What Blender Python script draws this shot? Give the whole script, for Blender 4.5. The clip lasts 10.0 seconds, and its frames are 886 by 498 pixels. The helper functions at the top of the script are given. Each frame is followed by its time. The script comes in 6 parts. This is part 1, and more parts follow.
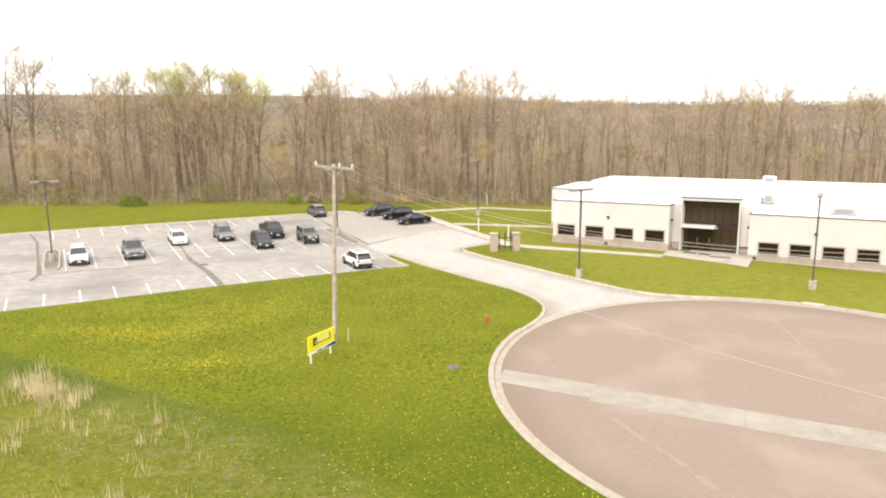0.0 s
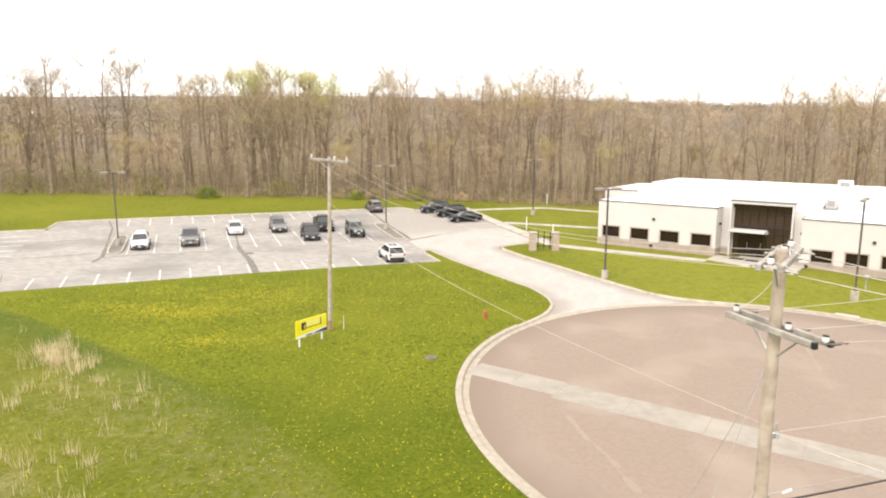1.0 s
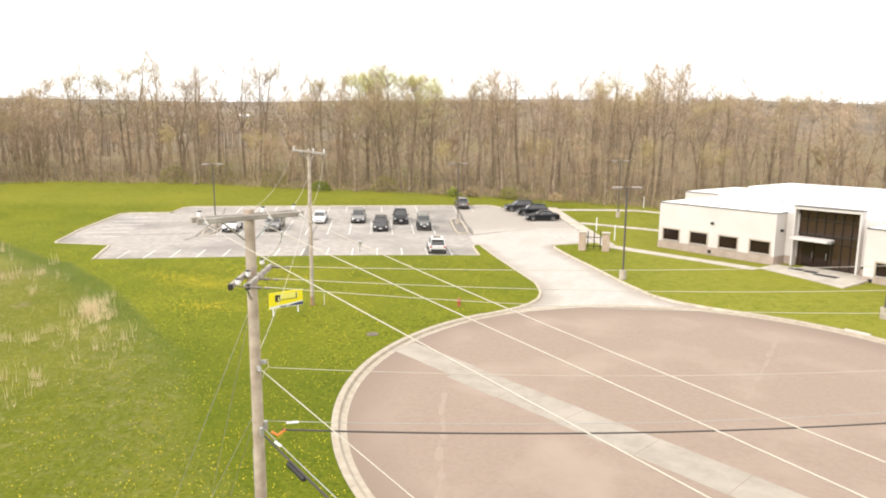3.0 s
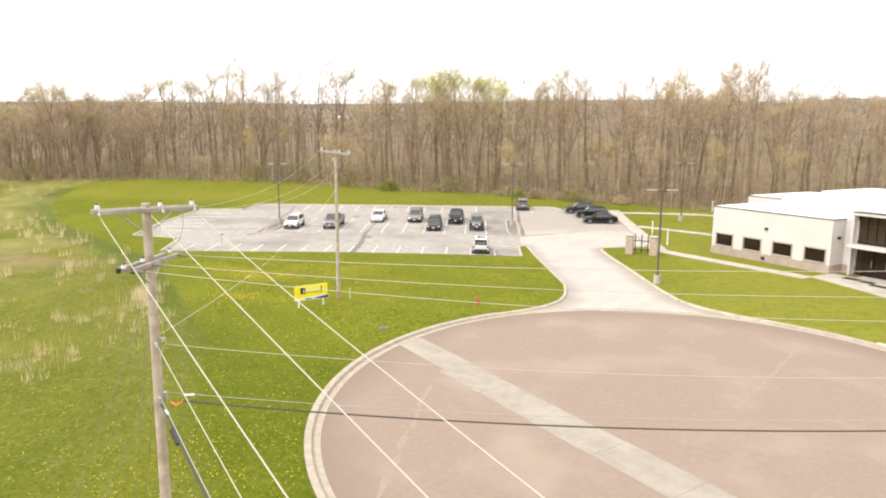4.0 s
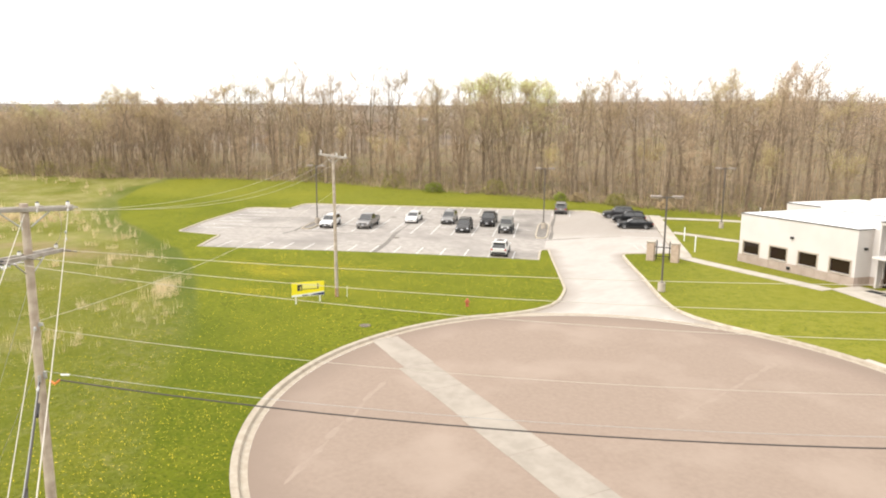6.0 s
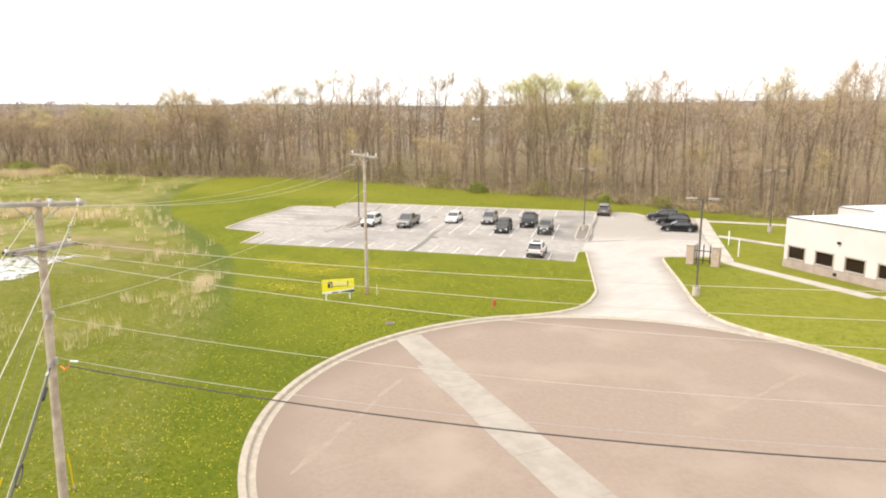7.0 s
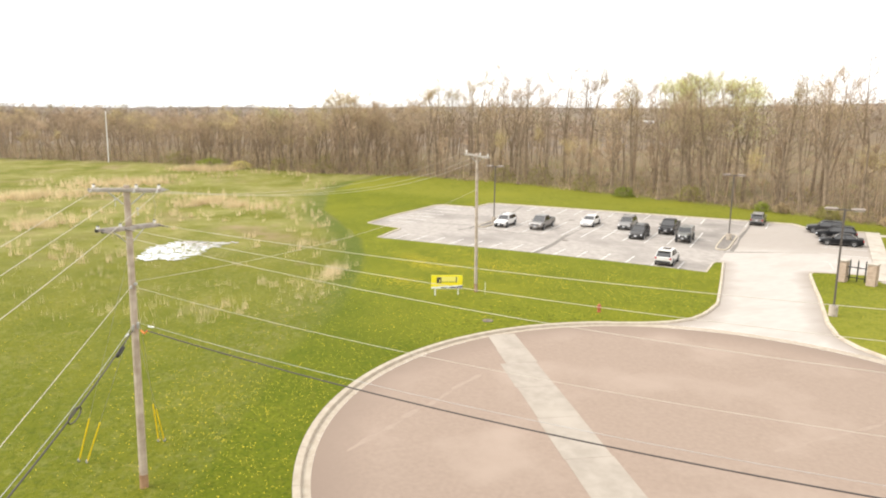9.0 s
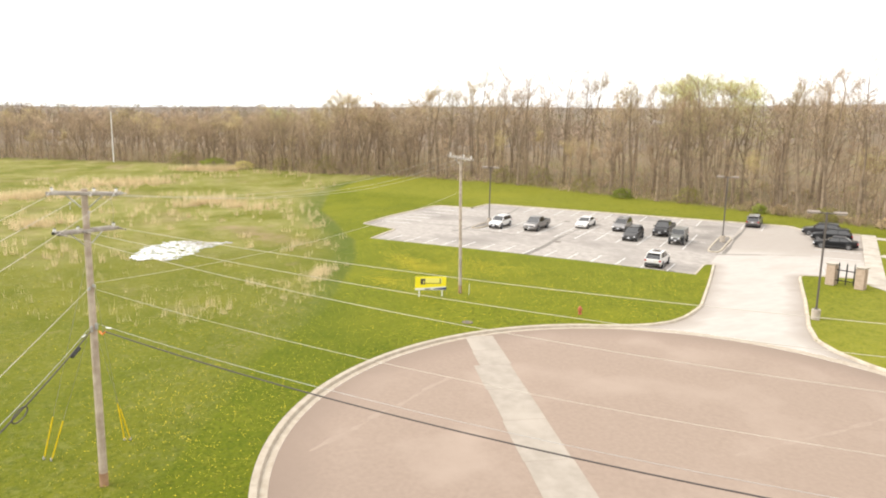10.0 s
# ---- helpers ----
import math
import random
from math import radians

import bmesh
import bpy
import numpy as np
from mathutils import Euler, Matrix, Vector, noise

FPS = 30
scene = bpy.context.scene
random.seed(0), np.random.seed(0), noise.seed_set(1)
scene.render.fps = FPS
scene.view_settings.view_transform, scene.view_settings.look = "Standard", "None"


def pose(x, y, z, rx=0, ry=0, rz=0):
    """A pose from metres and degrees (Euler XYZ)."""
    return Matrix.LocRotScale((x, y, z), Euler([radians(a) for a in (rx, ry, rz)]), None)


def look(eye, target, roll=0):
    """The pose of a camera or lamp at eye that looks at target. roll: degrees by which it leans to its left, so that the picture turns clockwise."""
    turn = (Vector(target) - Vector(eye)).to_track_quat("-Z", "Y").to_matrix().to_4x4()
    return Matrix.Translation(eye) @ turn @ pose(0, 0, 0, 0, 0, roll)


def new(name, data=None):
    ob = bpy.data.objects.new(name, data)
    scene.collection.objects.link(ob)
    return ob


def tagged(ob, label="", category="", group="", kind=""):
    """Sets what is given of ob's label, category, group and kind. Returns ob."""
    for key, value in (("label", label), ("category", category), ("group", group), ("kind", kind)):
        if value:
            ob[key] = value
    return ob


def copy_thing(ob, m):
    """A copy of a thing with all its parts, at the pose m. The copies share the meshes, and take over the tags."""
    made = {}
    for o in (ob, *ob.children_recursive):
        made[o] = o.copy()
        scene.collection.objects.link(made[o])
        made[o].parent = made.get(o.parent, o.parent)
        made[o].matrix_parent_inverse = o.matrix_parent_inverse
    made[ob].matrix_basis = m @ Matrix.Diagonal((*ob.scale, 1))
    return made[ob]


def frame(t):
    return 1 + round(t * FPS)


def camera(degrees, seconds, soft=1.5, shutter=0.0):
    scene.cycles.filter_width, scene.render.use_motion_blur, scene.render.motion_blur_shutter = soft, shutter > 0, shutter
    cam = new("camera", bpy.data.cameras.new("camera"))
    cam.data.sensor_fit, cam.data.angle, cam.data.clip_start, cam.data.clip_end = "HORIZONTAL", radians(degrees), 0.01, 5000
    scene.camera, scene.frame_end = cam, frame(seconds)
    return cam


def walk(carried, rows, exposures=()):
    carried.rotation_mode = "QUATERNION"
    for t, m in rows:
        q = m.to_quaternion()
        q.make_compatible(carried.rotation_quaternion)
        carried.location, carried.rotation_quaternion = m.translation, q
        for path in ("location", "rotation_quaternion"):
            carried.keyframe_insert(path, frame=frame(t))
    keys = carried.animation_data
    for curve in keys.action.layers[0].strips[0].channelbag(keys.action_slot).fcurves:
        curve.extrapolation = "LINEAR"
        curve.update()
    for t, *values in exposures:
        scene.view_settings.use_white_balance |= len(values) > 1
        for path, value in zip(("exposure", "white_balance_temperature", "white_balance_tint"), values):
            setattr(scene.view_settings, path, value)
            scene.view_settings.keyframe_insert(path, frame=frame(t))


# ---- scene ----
cam = camera(65.8, 10.0, soft=2.0)
PATH = [
    (0, (-9.966, -0.961, 12.664), (-10.038, 1.007, 12.313), -0.4),
    (0.5, (-6.977, -1.064, 12.505), (-7.194, 0.893, 12.154), -0.2),
    (1, (-3.43, -0.951, 12.283), (-3.794, 0.984, 11.937), -0.0),
    (1.5, (0.44, -0.676, 12.155), (-0.074, 1.226, 11.811), -0.1),
    (2, (4.173, -0.288, 11.99), (3.519, 1.572, 11.651), 0.0),
    (3.5, (12.823, 1.522, 11.796), (11.851, 3.237, 11.457), 0.3),
    (4, (15.26, 2.358, 11.891), (14.158, 3.993, 11.554), 0.3),
    (4.5, (17.124, 3.013, 12.015), (15.914, 4.57, 11.678), 0.5),
    (5, (18.669, 3.816, 12.103), (17.395, 5.321, 11.768), 0.4),
    (5.5, (19.967, 4.702, 12.146), (18.688, 6.203, 11.811), 0.5),
    (7, (22.434, 6.444, 12.171), (21.03, 7.828, 11.836), 0.6),
    (7.5, (23.284, 7.106, 12.182), (21.774, 8.374, 11.846), 0.8),
    (8, (24.134, 7.787, 12.137), (22.557, 8.97, 11.801), 0.8),
    (8.5, (24.985, 8.546, 12.108), (23.39, 9.705, 11.774), 0.8),
    (9, (25.508, 9.356, 12.107), (23.812, 10.361, 11.772), 1.0),
    (9.5, (26.104, 10.219, 12.191), (24.405, 11.219, 11.857), 1.1),
    (10, (26.679, 10.964, 12.312), (24.968, 11.944, 11.976), 1.1),
]
walk(cam, [(t, look(eye, target, roll)) for t, eye, target, roll in PATH], exposures=[(0.0, 1.05), (10.0, 1.05)])

# world and light: a bright, thinly overcast spring day
world = bpy.data.worlds.new("world")
scene.world = world
world.use_nodes = True
SUN_ELEVATION, SUN_AZIMUTH = 48.0, 205.0
wn = world.node_tree.nodes
sky = wn.new("ShaderNodeTexSky")
sky.sky_type = "NISHITA"
sky.sun_disc = False
sky.sun_elevation = radians(SUN_ELEVATION)
sky.sun_rotation = radians(SUN_AZIMUTH)
sky.dust_density = 4.0
sky.air_density = 1.0
sky.ozone_density = 1.0
soften = wn.new("ShaderNodeHueSaturation")
soften.inputs["Saturation"].default_value = 0.12
world.node_tree.links.new(sky.outputs[0], soften.inputs["Color"])
veil = wn.new("ShaderNodeMix")
veil.data_type = "RGBA"
veil.inputs[0].default_value = 0.75
veil.inputs[7].default_value = (7.4, 7.35, 7.2, 1)
world.node_tree.links.new(soften.outputs[0], veil.inputs[6])
world.node_tree.links.new(veil.outputs[2], wn["Background"].inputs[0])
wn["Background"].inputs[1].default_value = 0.15

sun = new("sun", bpy.data.lights.new("sun", "SUN"))
sun.data.energy = 1.0
sun.data.angle = radians(20)
sun.data.color = (1.0, 0.94, 0.86)
az, el = radians(SUN_AZIMUTH), radians(SUN_ELEVATION)
sun.matrix_world = look((0, 0, 60), (-60 * math.sin(az) * math.cos(el), -60 * math.cos(az) * math.cos(el), 60 - 60 * math.sin(el)))


# ---- materials ----
def surface(name, dark, light, scale=1.0, rough=0.9, fine=20.0, bump=0.2, metal=0.0, spread=(0.35, 0.65), third=None, third_scale=0.15, detail=6.0, space="pos", islands=0.0, spec=0.3, stretch=None, thin=0.0, edge=None):
    """Two colours mixed by noise at one scale, a third at a broader one, and a fine relief."""
    m = bpy.data.materials.new(name)
    m.use_nodes = True
    nt = m.node_tree
    n, lk = nt.nodes, nt.links
    b = n["Principled BSDF"]
    b.inputs["Roughness"].default_value = rough
    b.inputs["Metallic"].default_value = metal
    b.inputs["Specular IOR Level"].default_value = spec
    if space == "pos":
        vec = n.new("ShaderNodeNewGeometry").outputs["Position"]
    else:
        vec = n.new("ShaderNodeTexCoord").outputs["Object"]
    if stretch:
        mp = n.new("ShaderNodeMapping")
        mp.inputs["Rotation"].default_value = (0, 0, radians(stretch[2]))
        mp.inputs["Scale"].default_value = (stretch[0], stretch[1], 1)
        lk.new(vec, mp.inputs[0])
        vec = mp.outputs[0]
    n1 = n.new("ShaderNodeTexNoise")
    n1.inputs["Scale"].default_value = scale
    n1.inputs["Detail"].default_value = detail
    lk.new(vec, n1.inputs["Vector"])
    r1 = n.new("ShaderNodeMapRange")
    r1.inputs[1].default_value, r1.inputs[2].default_value = spread
    lk.new(n1.outputs["Fac"], r1.inputs[0])
    mx = n.new("ShaderNodeMix")
    mx.data_type = "RGBA"
    mx.inputs[6].default_value = (*dark, 1)
    mx.inputs[7].default_value = (*light, 1)
    lk.new(r1.outputs[0], mx.inputs[0])
    col = mx.outputs[2]
    if third:
        n3 = n.new("ShaderNodeTexNoise")
        n3.inputs["Scale"].default_value = third_scale
        n3.inputs["Detail"].default_value = 5
        lk.new(vec, n3.inputs["Vector"])
        r3 = n.new("ShaderNodeMapRange")
        r3.inputs[1].default_value, r3.inputs[2].default_value = 0.5, 0.68
        lk.new(n3.outputs["Fac"], r3.inputs[0])
        m3 = n.new("ShaderNodeMix")
        m3.data_type = "RGBA"
        lk.new(r3.outputs[0], m3.inputs[0])
        lk.new(col, m3.inputs[6])
        m3.inputs[7].default_value = (*third, 1)
        col = m3.outputs[2]
    if islands:
        g = n.new("ShaderNodeNewGeometry")
        oi = n.new("ShaderNodeObjectInfo")
        ad = n.new("ShaderNodeMath")
        ad.operation = "ADD"
        lk.new(g.outputs["Random Per Island"], ad.inputs[0])
        lk.new(oi.outputs["Random"], ad.inputs[1])
        mr = n.new("ShaderNodeMapRange")
        mr.inputs[2].default_value = 2.0
        mr.inputs[3].default_value, mr.inputs[4].default_value = 1 - islands, 1 + islands
        lk.new(ad.outputs[0], mr.inputs[0])
        hs = n.new("ShaderNodeHueSaturation")
        lk.new(mr.outputs[0], hs.inputs["Value"])
        lk.new(col, hs.inputs["Color"])
        col = hs.outputs[0]
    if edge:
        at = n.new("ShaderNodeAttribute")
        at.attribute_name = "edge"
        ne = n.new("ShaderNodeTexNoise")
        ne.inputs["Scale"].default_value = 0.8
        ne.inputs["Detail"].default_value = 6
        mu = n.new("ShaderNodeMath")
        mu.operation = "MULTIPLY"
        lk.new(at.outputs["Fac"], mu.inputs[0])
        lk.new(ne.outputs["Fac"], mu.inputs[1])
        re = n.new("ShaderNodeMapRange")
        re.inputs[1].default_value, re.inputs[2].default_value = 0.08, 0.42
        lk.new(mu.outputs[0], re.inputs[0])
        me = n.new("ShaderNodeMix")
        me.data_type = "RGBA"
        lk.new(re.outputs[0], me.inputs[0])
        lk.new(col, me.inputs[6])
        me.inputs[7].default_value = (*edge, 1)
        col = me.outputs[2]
    lk.new(col, b.inputs["Base Color"])
    if thin:
        # light passes through thin leaves and blades
        tr = n.new("ShaderNodeBsdfTranslucent")
        lk.new(col, tr.inputs["Color"])
        ms = n.new("ShaderNodeMixShader")
        ms.inputs[0].default_value = thin
        lk.new(b.outputs[0], ms.inputs[1])
        lk.new(tr.outputs[0], ms.inputs[2])
        lk.new(ms.outputs[0], n["Material Output"].inputs["Surface"])
    nf = n.new("ShaderNodeTexNoise")
    nf.inputs["Scale"].default_value = fine
    nf.inputs["Detail"].default_value = 4
    lk.new(vec, nf.inputs["Vector"])
    bp = n.new("ShaderNodeBump")
    bp.inputs["Strength"].default_value = bump
    bp.inputs["Distance"].default_value = 0.02
    lk.new(nf.outputs["Fac"], bp.inputs["Height"])
    lk.new(bp.outputs[0], b.inputs["Normal"])
    return m


def plain(name, colour, rough=0.5, metal=0.0, coat=0.0, spec=0.5):
    """A smooth made surface with a slight unevenness of its gloss."""
    m = bpy.data.materials.new(name)
    m.use_nodes = True
    n, lk = m.node_tree.nodes, m.node_tree.links
    b = n["Principled BSDF"]
    b.inputs["Base Color"].default_value = (*colour, 1)
    b.inputs["Metallic"].default_value = metal
    b.inputs["Coat Weight"].default_value = coat
    b.inputs["Specular IOR Level"].default_value = spec
    t = n.new("ShaderNodeTexNoise")
    t.inputs["Scale"].default_value = 6
    r = n.new("ShaderNodeMapRange")
    r.inputs[3].default_value, r.inputs[4].default_value = max(0.02, rough - 0.08), min(1, rough + 0.08)
    lk.new(t.outputs["Fac"], r.inputs[0])
    lk.new(r.outputs[0], b.inputs["Roughness"])
    return m


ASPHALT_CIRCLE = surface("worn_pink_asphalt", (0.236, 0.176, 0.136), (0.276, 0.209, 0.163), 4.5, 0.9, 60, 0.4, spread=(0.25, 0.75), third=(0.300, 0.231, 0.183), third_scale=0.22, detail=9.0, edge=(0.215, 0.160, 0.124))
ASPHALT_LOT = surface("pale_worn_asphalt", (0.275, 0.245, 0.218), (0.36, 0.325, 0.292), 1.6, 0.9, 50, 0.3, third=(0.222, 0.197, 0.177), third_scale=0.13, stretch=(0.7, 1.0, -30.5), detail=9.0, edge=(0.170, 0.150, 0.134))
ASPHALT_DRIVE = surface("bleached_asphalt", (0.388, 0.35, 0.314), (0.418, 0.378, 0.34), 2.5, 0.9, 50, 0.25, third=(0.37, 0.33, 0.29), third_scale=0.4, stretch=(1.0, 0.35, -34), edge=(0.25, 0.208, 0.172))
ISLAND_TAR = surface("grey_island_asphalt", (0.15, 0.132, 0.116), (0.21, 0.188, 0.166), 1.5, 0.9, 50, 0.3)
TAR = surface("tar_seal", (0.12, 0.105, 0.092), (0.20, 0.175, 0.15), 2.0, 0.7, 30, 0.3)
CONCRETE = surface("pale_concrete", (0.38, 0.335, 0.28), (0.46, 0.41, 0.35), 1.2, 0.85, 30, 0.2, third=(0.33, 0.29, 0.24), third_scale=0.5)
WORN_STREAK = surface("pale_worn_asphalt_streak", (0.275, 0.209, 0.164), (0.298, 0.23, 0.182), 3.0, 0.9, 60, 0.3)
CONCRETE_PATCH = surface("patch_concrete", (0.275, 0.237, 0.195), (0.325, 0.282, 0.235), 1.8, 0.88, 35, 0.25, third=(0.345, 0.30, 0.25), third_scale=0.35)
KERB_PALE = surface("pale_kerb_concrete", (0.36, 0.305, 0.235), (0.47, 0.41, 0.325), 1.6, 0.9, 25, 0.3)
KERB = surface("kerb_concrete", (0.325, 0.272, 0.21), (0.39, 0.335, 0.265), 3.0, 0.9, 25, 0.3)
PAINT_LINE = surface("worn_white_paint", (0.42, 0.40, 0.37), (0.62, 0.60, 0.57), 3.0, 0.7, 40, 0.1)
WALL_WHITE = surface("off_white_stucco", (0.55, 0.508, 0.478), (0.592, 0.55, 0.52), 0.5, 0.85, 40, 0.15)
WALL_BASE = surface("tan_stone_base", (0.34, 0.268, 0.222), (0.40, 0.32, 0.27), 1.5, 0.85, 20, 0.3)
ROOF_WHITE = surface("white_roof_membrane", (0.76, 0.75, 0.74), (0.82, 0.82, 0.81), 0.4, 0.6, 10, 0.05)
TRIM_GREY = plain("grey_metal_trim", (0.28, 0.27, 0.26), 0.5, 0.3)
COPING = plain("dark_metal_coping", (0.085, 0.075, 0.068), 0.5, 0.2)
TRIM_TAN = plain("tan_metal_frame", (0.42, 0.35, 0.28), 0.5, 0.1)
GLASS_DARK = plain("dark_window_glass", (0.022, 0.013, 0.010), 0.06, 0.0, 0.0, 0.3)
GLASS_BRONZE = plain("bronze_glass", (0.047, 0.028, 0.018), 0.05, 0.0, 0.0, 0.4)
BRONZE = plain("bronze_mullion", (0.035, 0.026, 0.02), 0.45, 0.4)
RUBBER = surface("black_mat", (0.02, 0.02, 0.02), (0.04, 0.038, 0.036), 3, 0.9, 40, 0.3)
HVAC = surface("grey_unit_metal", (0.38, 0.36, 0.34), (0.5, 0.48, 0.45), 2, 0.6, 10, 0.05, 0.2)
POLE_WOOD = surface("weathered_pole_wood", (0.32, 0.25, 0.195), (0.47, 0.385, 0.31), 3.0, 0.9, 30, 0.4, space="obj")
POLE_GREY = surface("silvered_pole_wood", (0.345, 0.28, 0.23), (0.49, 0.41, 0.345), 3.0, 0.9, 30, 0.4, space="obj")
POLE_FOOT = surface("rusty_wood_foot", (0.26, 0.145, 0.08), (0.34, 0.21, 0.125), 3.0, 0.9, 30, 0.4)
ARM_WOOD = surface("grey_crossarm_wood", (0.26, 0.225, 0.195), (0.40, 0.36, 0.32), 4.0, 0.9, 40, 0.3, space="obj")
TRIM_TAUPE = plain("taupe_polymer", (0.17, 0.14, 0.12), 0.55)
CERAMIC = plain("pale_insulator", (0.66, 0.63, 0.60), 0.3)
BLACK_METAL = plain("black_metal", (0.03, 0.028, 0.027), 0.5, 0.4)
GALV = plain("galvanised_steel", (0.42, 0.41, 0.40), 0.45, 0.6)
WIRE_PALE = plain("pale_aluminium_wire", (0.50, 0.45, 0.38), 0.5, 0.2)
WIRE_BLACK = plain("black_cable", (0.045, 0.035, 0.034), 0.6)
ORANGE = plain("orange_sleeve", (0.75, 0.22, 0.05), 0.5)
LAMP_POLE = plain("dark_bronze_pole", (0.10, 0.085, 0.075), 0.5, 0.3)
LAMP_HEAD = plain("grey_lamp_head", (0.25, 0.205, 0.175), 0.55, 0.1)
LENS = plain("lamp_lens", (0.5, 0.47, 0.42), 0.2)
LAMP_FOOT = surface("lamp_foot_concrete", (0.33, 0.28, 0.23), (0.44, 0.38, 0.31), 3, 0.9, 25, 0.3)
SIGN_YELLOW = plain("yellow_sign_vinyl", (0.78, 0.66, 0.015), 0.4)
SIGN_PALE = plain("pale_yellow_vinyl", (0.75, 0.68, 0.16), 0.4)
SIGN_WHITE = plain("white_sign_vinyl", (0.72, 0.72, 0.70), 0.4)
SIGN_DARK = plain("dark_sign_print", (0.035, 0.03, 0.035), 0.4)
SIGN_BLUE = plain("navy_sign_print", (0.03, 0.04, 0.11), 0.4)
POST_WHITE = plain("white_post_paint", (0.72, 0.72, 0.71), 0.5)
HYDRANT_RED = surface("red_hydrant_paint", (0.30, 0.075, 0.035), (0.42, 0.13, 0.06), 6, 0.5, 20, 0.1, space="obj")
GUARD_YELLOW = plain("yellow_plastic_guard", (0.80, 0.55, 0.01), 0.5)
STONE_TAN = surface("tan_pillar_stone", (0.37, 0.28, 0.215), (0.45, 0.35, 0.275), 4, 0.9, 20, 0.4)
IRON = plain("black_iron", (0.02, 0.02, 0.02), 0.5, 0.5)
RUST_IRON = surface("rusty_iron_cover", (0.10, 0.08, 0.063), (0.16, 0.13, 0.105), 6, 0.8, 30, 0.3)
# the pale base colour paints in part of the sky the water mirrors
WATER = plain("still_puddle_water", (0.40, 0.39, 0.39), 0.04, 0.0, 0.5, 1.0)
TYRE = plain("tyre_rubber", (0.015, 0.015, 0.015), 0.85)
RIM = plain("alloy_rim", (0.35, 0.35, 0.36), 0.35, 0.8)
CAR_GLASS = plain("car_glass", (0.02, 0.018, 0.017), 0.06, 0, 0.5, 0.8)
CAR_BLACK_TRIM = plain("black_car_trim", (0.02, 0.02, 0.02), 0.55)
CHROME = plain("chrome", (0.6, 0.6, 0.6), 0.15, 1.0)
HEADLIGHT = plain("headlight_lens", (0.62, 0.63, 0.65), 0.1)
TAILLIGHT = plain("red_tail_lens", (0.35, 0.015, 0.012), 0.15)
PLATE = plain("plate_white", (0.6, 0.6, 0.62), 0.4)


def car_paint(name, colour, metal=0.0):
    return plain(name, colour, 0.32, metal, 0.3 if sum(colour) > 0.3 else 0.05, 0.4 if sum(colour) > 0.1 else 0.22)


BARK = surface("grey_brown_bark", (0.170, 0.127, 0.086), (0.285, 0.216, 0.150), 1.5, 0.95, 12, 0.5, islands=0.18)
TWIG = surface("tan_twigs", (0.35, 0.252, 0.168), (0.49, 0.366, 0.25), 0.25, 0.95, 12, 0.1, islands=0.35)
BUD_TAN = surface("tan_buds", (0.46, 0.35, 0.24), (0.60, 0.475, 0.335), 0.2, 0.9, 12, 0.1, islands=0.4, thin=0.4)
BUD_OLIVE = surface("olive_young_leaves", (0.44, 0.385, 0.15), (0.58, 0.50, 0.23), 0.2, 0.9, 12, 0.1, islands=0.4, thin=0.4)
LEAF_GREEN = surface("fresh_green_leaves", (0.44, 0.47, 0.16), (0.57, 0.59, 0.25), 0.3, 0.9, 12, 0.1, islands=0.4, thin=0.45)
BRUSH = surface("brown_brush", (0.27, 0.19, 0.105), (0.40, 0.30, 0.175), 0.2, 0.95, 12, 0.1, islands=0.45, third=(0.28, 0.27, 0.08), third_scale=0.07)
DARK_TWIG = surface("dark_twigs", (0.20, 0.138, 0.092), (0.29, 0.205, 0.140), 0.25, 0.95, 12, 0.1, islands=0.35)
OLIVE_BRUSH = surface("olive_brush", (0.22, 0.20, 0.055), (0.32, 0.29, 0.10), 0.2, 0.95, 12, 0.1, islands=0.4, thin=0.3)
BUSH_LEAF = surface("bush_leaves", (0.20, 0.235, 0.035), (0.30, 0.33, 0.075), 0.8, 0.9, 12, 0.1, islands=0.35, thin=0.3)
STRAW = surface("dry_straw", (0.60, 0.475, 0.28), (0.80, 0.665, 0.43), 0.5, 0.95, 12, 0.1, islands=0.35, thin=0.5)
BLADE = surface("grass_blades", (0.15, 0.175, 0.02), (0.25, 0.26, 0.06), 0.4, 0.9, 12, 0.1, islands=0.4, thin=0.3)
DANDELION = plain("dandelion_yellow", (0.68, 0.51, 0.02), 0.8)


